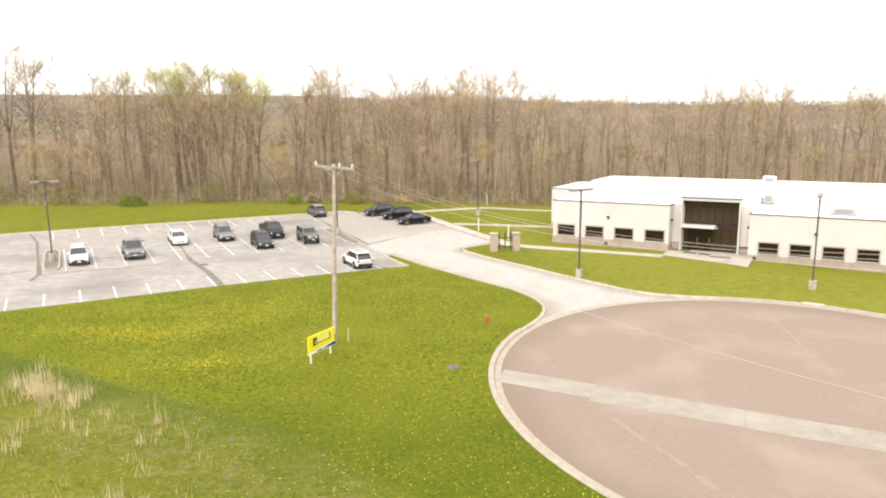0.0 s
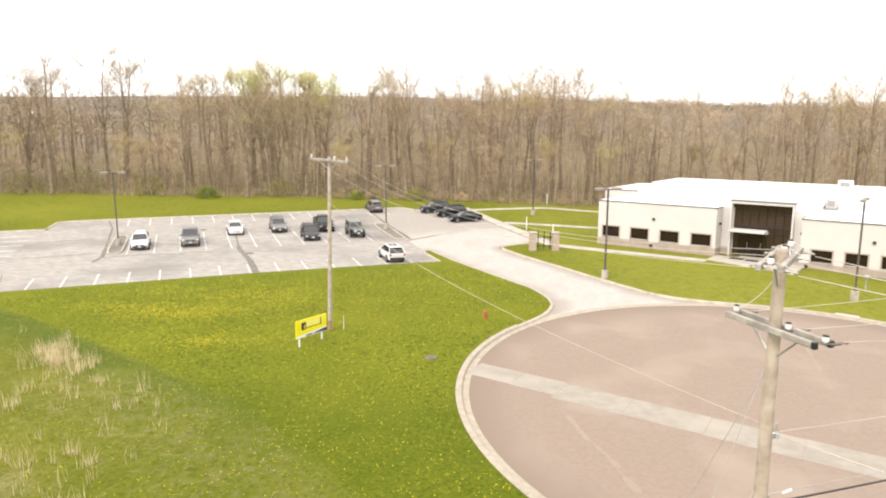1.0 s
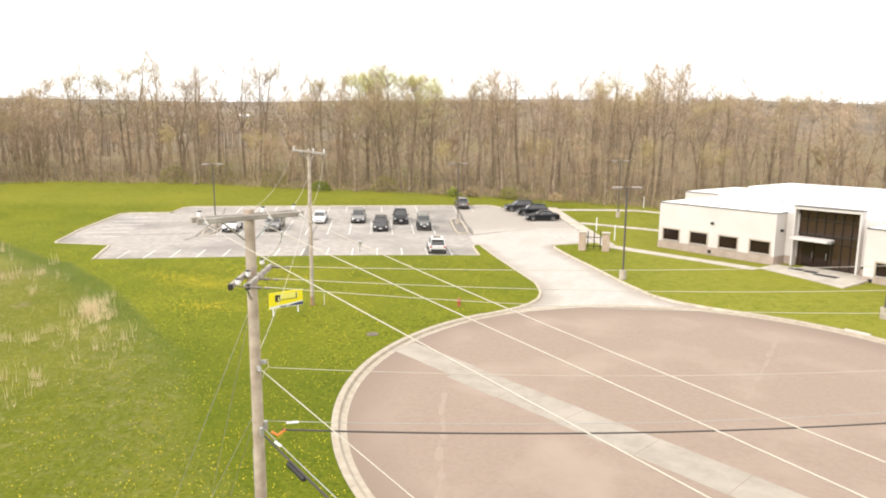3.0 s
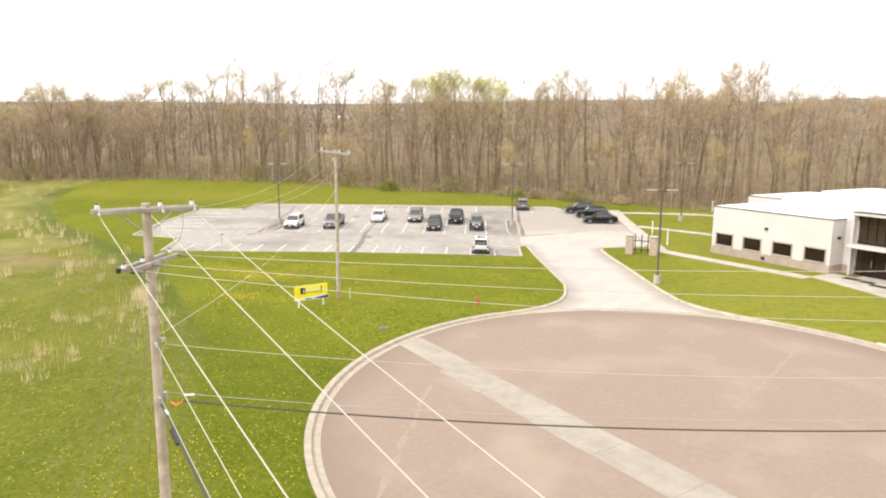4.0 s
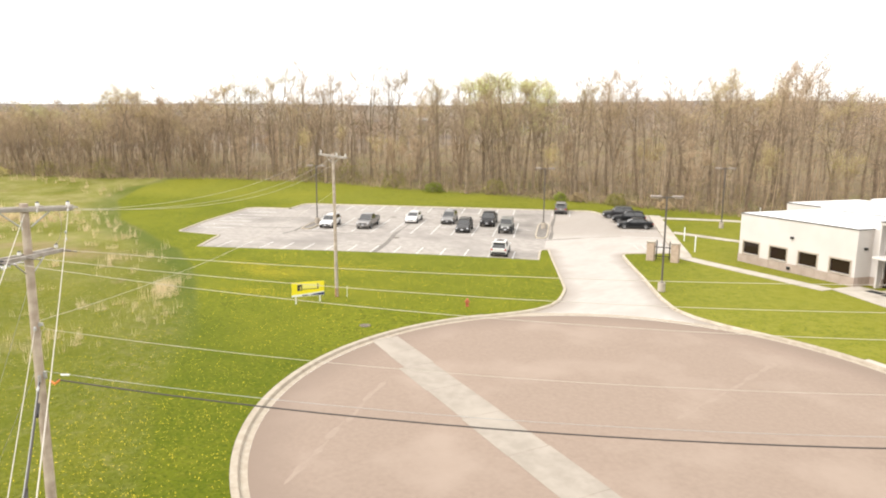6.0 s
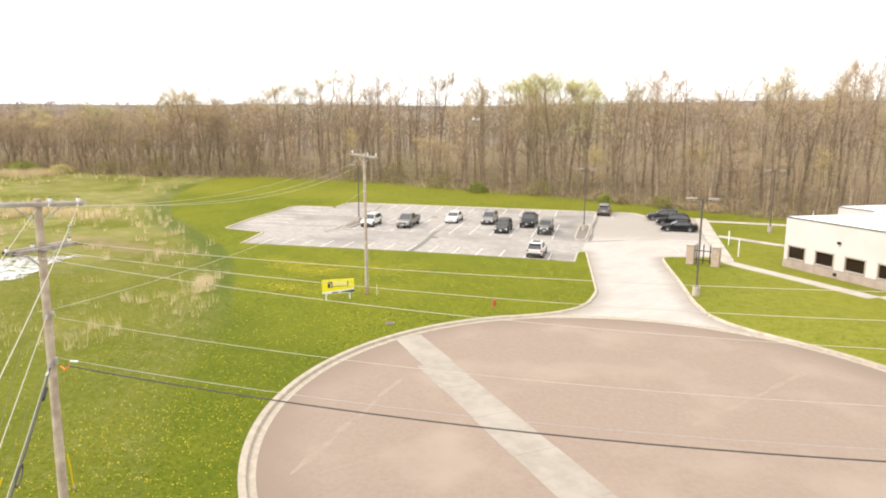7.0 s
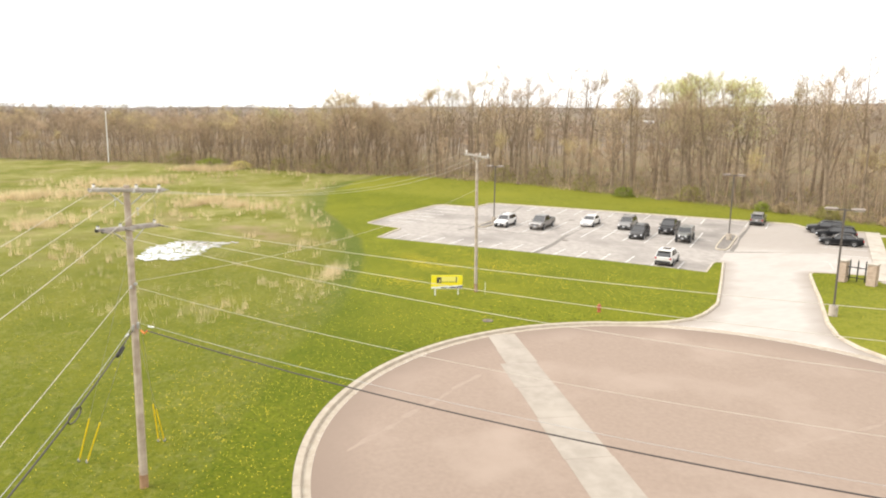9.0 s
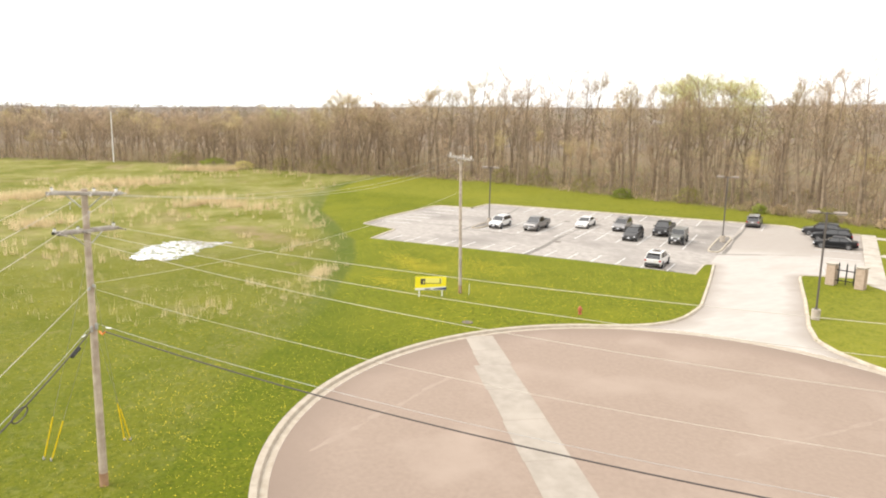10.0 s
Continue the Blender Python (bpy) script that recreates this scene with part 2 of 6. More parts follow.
def ground_material():
    """Lawn, rough field, leaf litter and wooded hills, told apart by what grows there; haze is mixed into the far
    ground's colour.
    """
    m = bpy.data.materials.new("ground_cover")
    m.use_nodes = True
    n, lk = m.node_tree.nodes, m.node_tree.links
    b = n["Principled BSDF"]
    b.inputs["Roughness"].default_value = 0.95
    b.inputs["Specular IOR Level"].default_value = 0.1
    pos = n.new("ShaderNodeNewGeometry").outputs["Position"]

    def noise_mix(c1, c2, scale, lo=0.35, hi=0.65, detail=8.0, squash=None):
        t = n.new("ShaderNodeTexNoise")
        t.inputs["Scale"].default_value = scale
        t.inputs["Detail"].default_value = detail
        t.inputs["Roughness"].default_value = 0.65
        if squash:
            mp = n.new("ShaderNodeMapping")
            mp.inputs["Scale"].default_value = squash
            lk.new(pos, mp.inputs[0])
            lk.new(mp.outputs[0], t.inputs["Vector"])
        else:
            lk.new(pos, t.inputs["Vector"])
        r = n.new("ShaderNodeMapRange")
        r.inputs[1].default_value, r.inputs[2].default_value = lo, hi
        lk.new(t.outputs["Fac"], r.inputs[0])
        x = n.new("ShaderNodeMix")
        x.data_type = "RGBA"
        lk.new(r.outputs[0], x.inputs[0])
        for k, c in ((6, c1), (7, c2)):
            if isinstance(c, tuple):
                x.inputs[k].default_value = (*c, 1)
            else:
                lk.new(c, x.inputs[k])
        return x.outputs[2]

    def by_mask(name, c1, c2):
        at = n.new("ShaderNodeAttribute")
        at.attribute_name = name
        x = n.new("ShaderNodeMix")
        x.data_type = "RGBA"
        lk.new(at.outputs["Fac"], x.inputs[0])
        lk.new(c1, x.inputs[6])
        lk.new(c2, x.inputs[7])
        return x.outputs[2]

    lawn = noise_mix((0.114, 0.130, 0.006), (0.158, 0.165, 0.011), 0.22)
    lawn = noise_mix(lawn, (0.172, 0.165, 0.013), 2.6, 0.47, 0.74)
    lawn = noise_mix(lawn, (0.036, 0.053, 0.003), 5.0, 0.47, 0.66)
    lawn = noise_mix(lawn, (0.155, 0.155, 0.010), 0.09, 0.5, 0.7)
    lush = noise_mix((0.058, 0.084, 0.010), (0.082, 0.108, 0.014), 0.5)
    lush = noise_mix(lush, (0.05, 0.07, 0.006), 5.0, 0.5, 0.72)
    rough = noise_mix((0.096, 0.106, 0.007), (0.152, 0.145, 0.017), 0.16)
    rough = noise_mix(rough, (0.25, 0.20, 0.10), 0.09, 0.58, 0.74)
    rough = noise_mix(rough, (0.21, 0.20, 0.07), 2.2, 0.5, 0.8)
    rough = noise_mix(rough, (0.24, 0.20, 0.085), 0.75, 0.58, 0.78, squash=(1, 1.5, 1))
    rough = noise_mix(rough, (0.20, 0.145, 0.085), 0.055, 0.64, 0.74)
    rough = noise_mix(rough, (0.056, 0.070, 0.006), 5.0, 0.49, 0.70)
    litter = noise_mix((0.150, 0.110, 0.066), (0.215, 0.163, 0.10), 0.5)
    litter = noise_mix(litter, (0.165, 0.15, 0.06), 0.12, 0.5, 0.7)
    litter = noise_mix(litter, (0.085, 0.06, 0.042), 1.1, 0.48, 0.7)
    hills = noise_mix((0.168, 0.128, 0.086), (0.225, 0.174, 0.116), 0.02)
    hills = noise_mix(hills, (0.31, 0.265, 0.185), 0.009, 0.57, 0.62)
    hills = noise_mix(hills, (0.095, 0.075, 0.065), 0.12, 0.42, 0.7)
    hills = noise_mix(hills, (0.10, 0.08, 0.072), 0.018, 0.5, 0.66)
    # distance haze painted in as a greyer ground colour
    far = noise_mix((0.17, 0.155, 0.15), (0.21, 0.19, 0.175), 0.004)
    pale_lawn = noise_mix(lawn, (0.225, 0.212, 0.034), 1.2, 0.2, 0.7)
    dry = noise_mix((0.165, 0.165, 0.032), (0.26, 0.225, 0.095), 0.4)
    dry = noise_mix(dry, (0.235, 0.165, 0.10), 0.07, 0.53, 0.66)
    dry = noise_mix(dry, rough, 0.12, 0.4, 0.62)
    deep = noise_mix((0.066, 0.090, 0.004), (0.100, 0.115, 0.007), 0.3)
    deep = noise_mix(deep, (0.15, 0.145, 0.015), 2.6, 0.52, 0.75)
    deep = noise_mix(deep, (0.036, 0.053, 0.003), 7.0, 0.47, 0.67)
    col = by_mask("deep", lawn, deep)
    col = by_mask("sparse", col, pale_lawn)
    matted = noise_mix(rough, (0.20, 0.172, 0.082), 1.7, 0.48, 0.75)
    matted = noise_mix(matted, (0.225, 0.19, 0.10), 4.2, 0.56, 0.75)
    rough = by_mask("dry", rough, dry)
    bare = noise_mix((0.235, 0.165, 0.098), rough, 0.5, 0.4, 0.72)
    rough = by_mask("bare", rough, bare)
    rough = by_mask("thatch", rough, matted)
    col = by_mask("rough", col, rough)
    col = by_mask("lush", col, lush)
    col = by_mask("litter", col, litter)
    col = by_mask("hills", col, hills)
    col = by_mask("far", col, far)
    lk.new(col, b.inputs["Base Color"])
    t = n.new("ShaderNodeTexNoise")
    t.inputs["Scale"].default_value = 6
    t.inputs["Detail"].default_value = 8
    lk.new(pos, t.inputs["Vector"])
    bp = n.new("ShaderNodeBump")
    bp.inputs["Strength"].default_value = 0.5
    bp.inputs["Distance"].default_value = 0.12
    lk.new(t.outputs["Fac"], bp.inputs["Height"])
    lk.new(bp.outputs[0], b.inputs["Normal"])
    return m


GROUND = ground_material()


# ---- mesh helpers ----
class Shape:
    """Collects vertices and faces of one mesh."""

    def __init__(self):
        self.v, self.f, self.s = [], [], []

    def add(self, verts, faces, slot=0):
        k = len(self.v)
        self.v.extend(tuple(p) for p in verts)
        self.f.extend(tuple(k + i for i in f) for f in faces)
        self.s.extend([slot] * len(faces))
        return self

    def box(self, centre, size, turn=0.0, bevel=0.0, slot=0, m=None):
        """A box with chamfered edges, turned about z by so many degrees."""
        hx, hy, hz = (0.5 * a for a in size)
        c = min(bevel, 0.45 * min(size))
        mat4 = m or pose(*centre, 0, 0, turn)
        if m:
            mat4 = m @ Matrix.Translation(centre)
        if c <= 0:
            vs = [(x, y, z) for x in (-hx, hx) for y in (-hy, hy) for z in (-hz, hz)]
            fs = [(0, 1, 3, 2), (4, 6, 7, 5), (0, 4, 5, 1), (2, 3, 7, 6), (0, 2, 6, 4), (1, 5, 7, 3)]
        else:
            vs, ix = [], {}
            for sx in (-1, 1):
                for sy in (-1, 1):
                    for sz in (-1, 1):
                        for k, p in enumerate(((hx, hy - c, hz - c), (hx - c, hy, hz - c), (hx - c, hy - c, hz))):
                            ix[sx, sy, sz, k] = len(vs)
                            vs.append((sx * p[0], sy * p[1], sz * p[2]))
            fs = []
            for s in (-1, 1):
                fs.append([ix[s, a, b, 0] for a, b in ((-1, -1), (1, -1), (1, 1), (-1, 1))][::s])
                fs.append([ix[a, s, b, 1] for a, b in ((-1, -1), (-1, 1), (1, 1), (1, -1))][::s])
                fs.append([ix[a, b, s, 2] for a, b in ((-1, -1), (1, -1), (1, 1), (-1, 1))][::s])
            for a in (-1, 1):
                for b in (-1, 1):
                    fs.append([ix[a, b, -1, 0], ix[a, b, 1, 0], ix[a, b, 1, 1], ix[a, b, -1, 1]][:: a * b])
                    fs.append([ix[a, -1, b, 0], ix[a, -1, b, 2], ix[a, 1, b, 2], ix[a, 1, b, 0]][:: a * b])
                    fs.append([ix[-1, a, b, 1], ix[1, a, b, 1], ix[1, a, b, 2], ix[-1, a, b, 2]][:: a * b])
                    for d in (-1, 1):
                        fs.append([ix[a, b, d, 0], ix[a, b, d, 1], ix[a, b, d, 2]][:: a * b * d])
        return self.add([mat4 @ Vector(p) for p in vs], fs, slot)

    def tube(self, path, radii, n=8, slot=0, cap=True):
        """A round tube along a path, with a radius at each point."""
        path = [Vector(p) for p in path]
        if not hasattr(radii, "__len__"):
            radii = [radii] * len(path)
        vs, fs = [], []
        for i, p in enumerate(path):
            d = (path[min(i + 1, len(path) - 1)] - path[max(i - 1, 0)]).normalized()
            a = d.orthogonal().normalized() if i == 0 else (a - d * a.dot(d)).normalized()
            b = d.cross(a)
            for k in range(n):
                w = 2 * math.pi * k / n
                vs.append(p + radii[i] * (math.cos(w) * a + math.sin(w) * b))
        for i in range(len(path) - 1):
            for k in range(n):
                j = (k + 1) % n
                fs.append((i * n + k, i * n + j, i * n + n + j, i * n + n + k))
        if cap:
            fs.append(tuple(range(n))[::-1])
            fs.append(tuple((len(path) - 1) * n + k for k in range(n)))
        return self.add(vs, fs, slot)

    def spin(self, centre, profile, n=16, slot=0, axis="z", scale=(1, 1, 1)):
        """A turned body from (radius, height) pairs."""
        vs, fs = [], []
        for r, h in profile:
            for k in range(n):
                w = 2 * math.pi * k / n
                x, y, z = r * math.cos(w) * scale[0], r * math.sin(w) * scale[1], h * scale[2]
                if axis == "x":
                    x, y, z = z, x, y
                elif axis == "y":
                    x, y, z = y, z, x
                vs.append((centre[0] + x, centre[1] + y, centre[2] + z))
        for i in range(len(profile) - 1):
            for k in range(n):
                j = (k + 1) % n
                fs.append((i * n + k, i * n + j, i * n + n + j, i * n + n + k))
        fs.append(tuple(range(n))[::-1])
        fs.append(tuple((len(profile) - 1) * n + k for k in range(n)))
        return self.add(vs, fs, slot)

    def prism(self, outline, z0, z1, slot=0):
        """An upright prism over a flat outline given anticlockwise."""
        n = len(outline)
        vs = [(x, y, z0) for x, y in outline] + [(x, y, z1) for x, y in outline]
        fs = [tuple(range(n))[::-1], tuple(range(n, 2 * n))] + [(i, (i + 1) % n, n + (i + 1) % n, n + i) for i in range(n)]
        return self.add(vs, fs, slot)

    def mesh(self, name, *materials, smooth=False):
        me = bpy.data.meshes.new(name)
        me.from_pydata(self.v, [], self.f)
        for mt in materials:
            me.materials.append(mt)
        if any(self.s):
            me.polygons.foreach_set("material_index", self.s)
        if smooth:
            me.polygons.foreach_set("use_smooth", [True] * len(me.polygons))
        me.update()
        return me


def part(name, shape, material, parent, label="", smooth=False):
    """One mesh object under a thing or a part."""
    mats = material if isinstance(material, (list, tuple)) else [material]
    ob = new(name, shape.mesh(name, *mats, smooth=smooth))
    ob.parent = parent
    return tagged(ob, label)


def thing(name, label, category, group="", kind="", at=None):
    """An empty at a thing's base, which carries its parts."""
    ob = new(name)
    ob.empty_display_size = 0.2
    if at is not None:
        ob.matrix_world = at
    return tagged(ob, label, category, group, kind)


def whole(name, shape, material, label, category, group="", kind="", smooth=False):
    mats = material if isinstance(material, (list, tuple)) else [material]
    return tagged(new(name, shape.mesh(name, *mats, smooth=smooth)), label, category, group, kind)


# ---- lie of the land ----
def sstep(a, b, x):
    t = min(1.0, max(0.0, (x - a) / (b - a)))
    return t * t * (3 - 2 * t)


CIRCLE_X, CIRCLE_Y, CIRCLE_R = 8.41, 32.95, 17.3
PUDDLE_Z = -0.70


def lie(x, y):
    """Height of the grass."""
    v = max(0.0, -0.508 * (x + 15.5) + 0.861 * (y - 61.8))
    z = 0.012 * v + 0.00072 * v * v if v < 60 else 3.312 + 0.085 * (min(v, 260) - 60) * sstep(-155, -85, x)
    if x > -12:
        z *= 1 - 0.6 * sstep(-12, 4, x) * sstep(60, 40, v)
    z += 0.02 * min(150, max(0.0, -x - 70))
    z -= 1.0 * math.exp(-((x + 42) ** 2 + (y - 25) ** 2) / 242)
    z -= 0.025 * min(28.0, max(0.0, 38 - y)) * sstep(-60, -20, x)
    z -= 0.2 * math.exp(-((x + 12) ** 2 + (y - 65) ** 2) / 130)
    near = sstep(11, 6.5, math.hypot(x + 51.3, y - 22.6))
    z += near * (PUDDLE_Z - 0.03 - z)
    z -= 0.38 * sstep(12, 26, x) * sstep(46, 58, y) * sstep(90, 76, y)
    # the turning circle dips towards the road
    dip = sstep(27, 18, math.hypot(x - 8.4, y - 32.9))
    z += dip * (-0.55 - 0.020 * (x - 8.4) + 0.022 * (y - 32.9) - z)
    r = math.hypot(x, y - 40)
    if r > 260:
        bumpy = noise.noise((x * 0.0016, y * 0.0016, 3.0)) + 0.5 * noise.noise((x * 0.004, y * 0.004, 7.0))
        az = math.degrees(math.atan2(x, y - 40))
        tall = float(np.interp(az, (-110, -92, -77, -70, -59, -45, -30, -20, -12, -6, 0, 5, 12, 22, 40, 60), (42, 44, 56, 60, 66, 69, 78, 80, 79, 68, 56, 49, 38, 32, 28, 26)))
        z += sstep(260, 1700, r) * (tall + 5 * bumpy)
    return z


def lot(u, v):
    """From the car park's own axes (along its rows, and away from the circle) to the plan."""
    return -15.5 - 0.861 * u - 0.508 * v, 61.8 - 0.508 * u + 0.861 * v


def wing(a, b):
    """From the building's own axes (along its front, and into it) to the plan."""
    return -0.50 + 0.885 * a + 0.465 * b, 74.52 - 0.465 * a + 0.885 * b


# ---- ground, road and pavements ----
from mathutils.geometry import delaunay_2d_cdt

LOT_OUTLINE = [lot(36.6, 0.3), lot(24, 0.0), lot(12, 0.0), lot(0, 0.1), lot(0.05, 5.0), lot(-0.2, 5.6), lot(-0.9, 5.8), (-12.3, 60.0), (-6.55, 52.1), (-5.45, 49.9), (-4.8, 48.3), (-4.5, 46.8), (-4.6, 45.5), (-4.95, 44.2), (-5.6, 42.8), (-6.5, 41.2),
               (-2.0, 40.0), (4.0, 44.0), (8.3, 50.1), (6.6, 50.25), (4.4, 50.75), (2.5, 51.75), (0.4, 54.2), (-4.4, 61.3), (-10.3, 69.6), (-10.7, 70.4), (-10.4, 71.0), lot(-13.8, 6.2), lot(-13.8, 31.0), lot(-8.6, 31.0), lot(-7.4, 31.4), lot(-6.4, 32.8), lot(-5.8, 33.4),
               lot(10, 33.3), lot(22, 33.3), lot(36.4, 33.2), lot(37.3, 32.6), lot(37.8, 28.4), lot(43.4, 28.3), lot(44.2, 27.4), lot(44.6, 16.4), lot(43.8, 8.3), lot(37.6, 6.9)]
ROAD_DIR = Vector((0.94, -0.34))
ROAD_SIDE = Vector((0.34, 0.94))


def ring(r, n=120):
    return [(CIRCLE_X + r * math.cos(2 * math.pi * k / n), CIRCLE_Y + r * math.sin(2 * math.pi * k / n)) for k in range(n)]


def road_outline():
    c = Vector((CIRCLE_X, CIRCLE_Y))
    return [tuple(c + ROAD_DIR * d + ROAD_SIDE * s) for d, s in ((15.2, -4.5), (120, -4.5), (120, 4.5), (15.2, 4.5))]


def inside(p, outline):
    x, y = p
    hit = False
    for (x0, y0), (x1, y1) in zip(outline, outline[1:] + outline[:1]):
        if (y0 > y) != (y1 > y) and x < x0 + (y - y0) / (y1 - y0) * (x1 - x0):
            hit = not hit
    return hit


def subdivided(outline, step):
    out = []
    for p, q in zip(outline, outline[1:] + outline[:1]):
        k = max(1, round(math.dist(p, q) / step))
        out += [(p[0] + (q[0] - p[0]) * i / k, p[1] + (q[1] - p[1]) * i / k) for i in range(k)]
    return out


# the wood's edge, as seen from the field, and the mown lawn's edge
WOOD_EDGE = [(-330, -160), (-230, -60), (-186, 0), (-162, 26), (-136, 47), (-113, 60), (-96, 76), (-76, 88), (-57, 93), (-40, 98), (-29, 100), (-12, 102), (3, 106), (30, 112), (75, 104), (150, 60), (210, -40)]
MOW_EDGE = [(40, -10), (14, 8), (0.6, 13.6), (-4.9, 17.0), (-9.7, 20.0), (-13.4, 22.9), (-18.6, 27.1), (-25, 31.0), (-38, 37.6), (-48, 41.5), (-71.7, 46), (-88, 53), (-99.5, 63.5), (-103, 71.5), (-108, 80)]


def above(edge, x, y):
    """How far y lies over an edge that runs along x."""
    pts = sorted(edge)
    return y - float(np.interp(x, [p[0] for p in pts], [p[1] for p in pts]))


def build_ground():
    rnd = random.Random(4)
    pts, edges = [], []
    for outline in (ring(CIRCLE_R), ring(CIRCLE_R - 0.65), subdivided(LOT_OUTLINE, 1.5), subdivided(road_outline(), 4)):
        k = len(pts)
        pts += outline
        edges += [(k + i, k + (i + 1) % len(outline)) for i in range(len(outline))]
    k = len(pts)
    cut = [lot(-0.4, v) for v in np.linspace(5.8, 33.2, 12)]
    pts += cut
    edges += [(k + i, k + i + 1) for i in range(len(cut) - 1)]
    # finer along the mown edge, so that it stays crisp
    for x in np.arange(-100, 6, 0.8):
        for off in (-0.35, 0.35):
            y = float(np.interp(x, [p[0] for p in sorted(MOW_EDGE)], [p[1] for p in sorted(MOW_EDGE)]))
            pts.append((float(x) + rnd.uniform(-0.05, 0.05), y - 0.6 * noise.noise((x * 0.15, y * 0.15, 0)) + off))
    for x in np.arange(-128, 72, 1.7):
        for y in np.arange(0, 118, 1.7):
            pts.append((float(x) + rnd.uniform(-0.4, 0.4), float(y) + rnd.uniform(-0.4, 0.4)))
    for x in np.arange(-300, 240, 9.0):
        for y in np.arange(-180, 330, 9.0):
            if not (-130 < x < 74 and -2 < y < 120):
                pts.append((float(x) + rnd.uniform(-2, 2), float(y) + rnd.uniform(-2, 2)))
    for r in (340, 400, 480, 580, 700, 850, 1050, 1300, 1600, 2000, 2600, 3400, 4300):
        for k in range(110):
            w = 2 * math.pi * (k + 0.5 * (r % 3)) / 110
            pts.append((r * math.cos(w), 40 + r * math.sin(w)))
    vs, _, fs, *_ = delaunay_2d_cdt([Vector(p) for p in pts], edges, [], 0, 1e-4)
    road = road_outline()
    groups = {"ground": [], "circle": [], "gutter": [], "drive": [], "lot": []}
    for f in fs:
        c = sum((vs[i] for i in f), Vector((0, 0))) / len(f)
        r = math.hypot(c.x - CIRCLE_X, c.y - CIRCLE_Y)
        if r < CIRCLE_R - 0.66:
            key = "circle"
        elif r < CIRCLE_R + 0.01:
            key = "circle" if inside(c, road) else "gutter"
        elif -70 < c.x < 20 and 40 < c.y < 100 and inside(c, LOT_OUTLINE):
            key = "lot" if -0.861 * (c.x + 15.5) - 0.508 * (c.y - 61.8) > -0.4 and c.y > 40 and -0.508 * (c.x + 15.5) + 0.861 * (c.y - 61.8) > -0.5 else "drive"
        elif c.x > 10 and inside(c, road):
            key = "circle"
        else:
            key = "ground"
        groups[key].append(f)

    def sheet(name, faces, drop, material, label, category):
        ix = {}
        s = Shape()
        for f in faces:
            for i in f:
                if i not in ix:
                    ix[i] = len(s.v)
                    s.v.append((vs[i].x, vs[i].y, lie(vs[i].x, vs[i].y) - drop))
            s.f.append(tuple(ix[i] for i in f))
        s.s = [0] * len(s.f)
        return whole(name, s, material, label, category, kind="structure", smooth=True)

    seen = {}
    for f in groups["ground"]:
        for i, j in zip(f, f[1:] + f[:1]):
            seen[i, j] = (j, i)
    rim = [e for e in seen if seen[e] not in seen and abs(vs[e[0]].x) < 140]
    s = Shape()
    for i, j in rim:
        p, q = vs[i], vs[j]
        s.add([(p.x, p.y, lie(p.x, p.y)), (q.x, q.y, lie(q.x, q.y)), (q.x, q.y, lie(q.x, q.y) - 0.4), (p.x, p.y, lie(p.x, p.y) - 0.4)], [(0, 3, 2, 1)])
    whole("lawn_edge", s, surface("bare_soil", (0.10, 0.08, 0.05), (0.17, 0.14, 0.09), 2.0), "cut soil edge of the lawn beside the paving", "lawn edge", kind="structure")
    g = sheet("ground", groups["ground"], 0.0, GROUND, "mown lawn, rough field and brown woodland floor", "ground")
    masks = {k: [] for k in ("rough", "lush", "sparse", "deep", "dry", "bare", "thatch", "litter", "hills", "far")}
    for p in g.data.vertices:
        x, y, _ = p.co
        wob = 1.2 * noise.noise((x * 0.15, y * 0.15, 0))
        r = math.hypot(x, y - 40)
        wood = sstep(-1.0, 4.0, above(WOOD_EDGE, x, y) + wob)
        masks["rough"].append((1 - 0.4 * sstep(-32, -12, x)) * sstep(0.3, -0.3, above(MOW_EDGE, x, y) + 0.5 * wob) if x < 40 else 0.0)
        e = above(MOW_EDGE, x, y) + 0.5 * wob
        wide = float(np.interp(x, (-100, -60, -35, -12), (4.2, 3.4, 2.6, 1.2)))
        masks["lush"].append(float(np.interp(x, (-90, -60, -28, -12), (0.55, 0.8, 0.75, 0.2))) * sstep(-1.3 * wide, -0.6 * wide, e) * sstep(0.3, -0.3, e) if x < 30 else 0.0)
        away = -0.508 * (x + 15.5) + 0.861 * (y - 61.8)
        masks["sparse"].append(max(0.75 * sstep(-8, 4, x + 0.35 * (y - 60)) * sstep(40, 47, y), 0.5 * sstep(30, 38, away)))
        masks["deep"].append(0.72 * sstep(36, 25, y + 3 * wob) * sstep(-34, -20, x))
        masks["thatch"].append(0.9 * sstep(-0.4, -1.6, e) * sstep(-7.5, -4.0, e) * sstep(-34, -26, x) * sstep(-6, -13, x) if x < 30 else 0.0)
        # far field turns to dry straw, painted lighter too for blades lit at grazing view
        masks["dry"].append(max(0.95 * sstep(-36, -64, x + 6 * wob), 0.9 * math.exp(-((x + 60) ** 2 / 60 + (y - 33) ** 2 / 26))))
        masks["bare"].append(min(1.0, 0.95 * math.exp(-((x + 54.5) ** 2 / 34 + (y - 33 - 0.3 * (x + 54.5)) ** 2 / 4.5))))
        masks["litter"].append(wood if r < 400 else 1.0)
        masks["hills"].append(sstep(150, 260, r) * wood if r < 400 else 1.0)
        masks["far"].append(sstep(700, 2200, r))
    for k, values in masks.items():
        g.data.attributes.new(k, "FLOAT", "POINT").data.foreach_set("value", values)
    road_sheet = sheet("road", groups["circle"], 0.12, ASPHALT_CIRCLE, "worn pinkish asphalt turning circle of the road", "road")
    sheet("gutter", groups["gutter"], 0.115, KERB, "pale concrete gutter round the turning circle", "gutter")
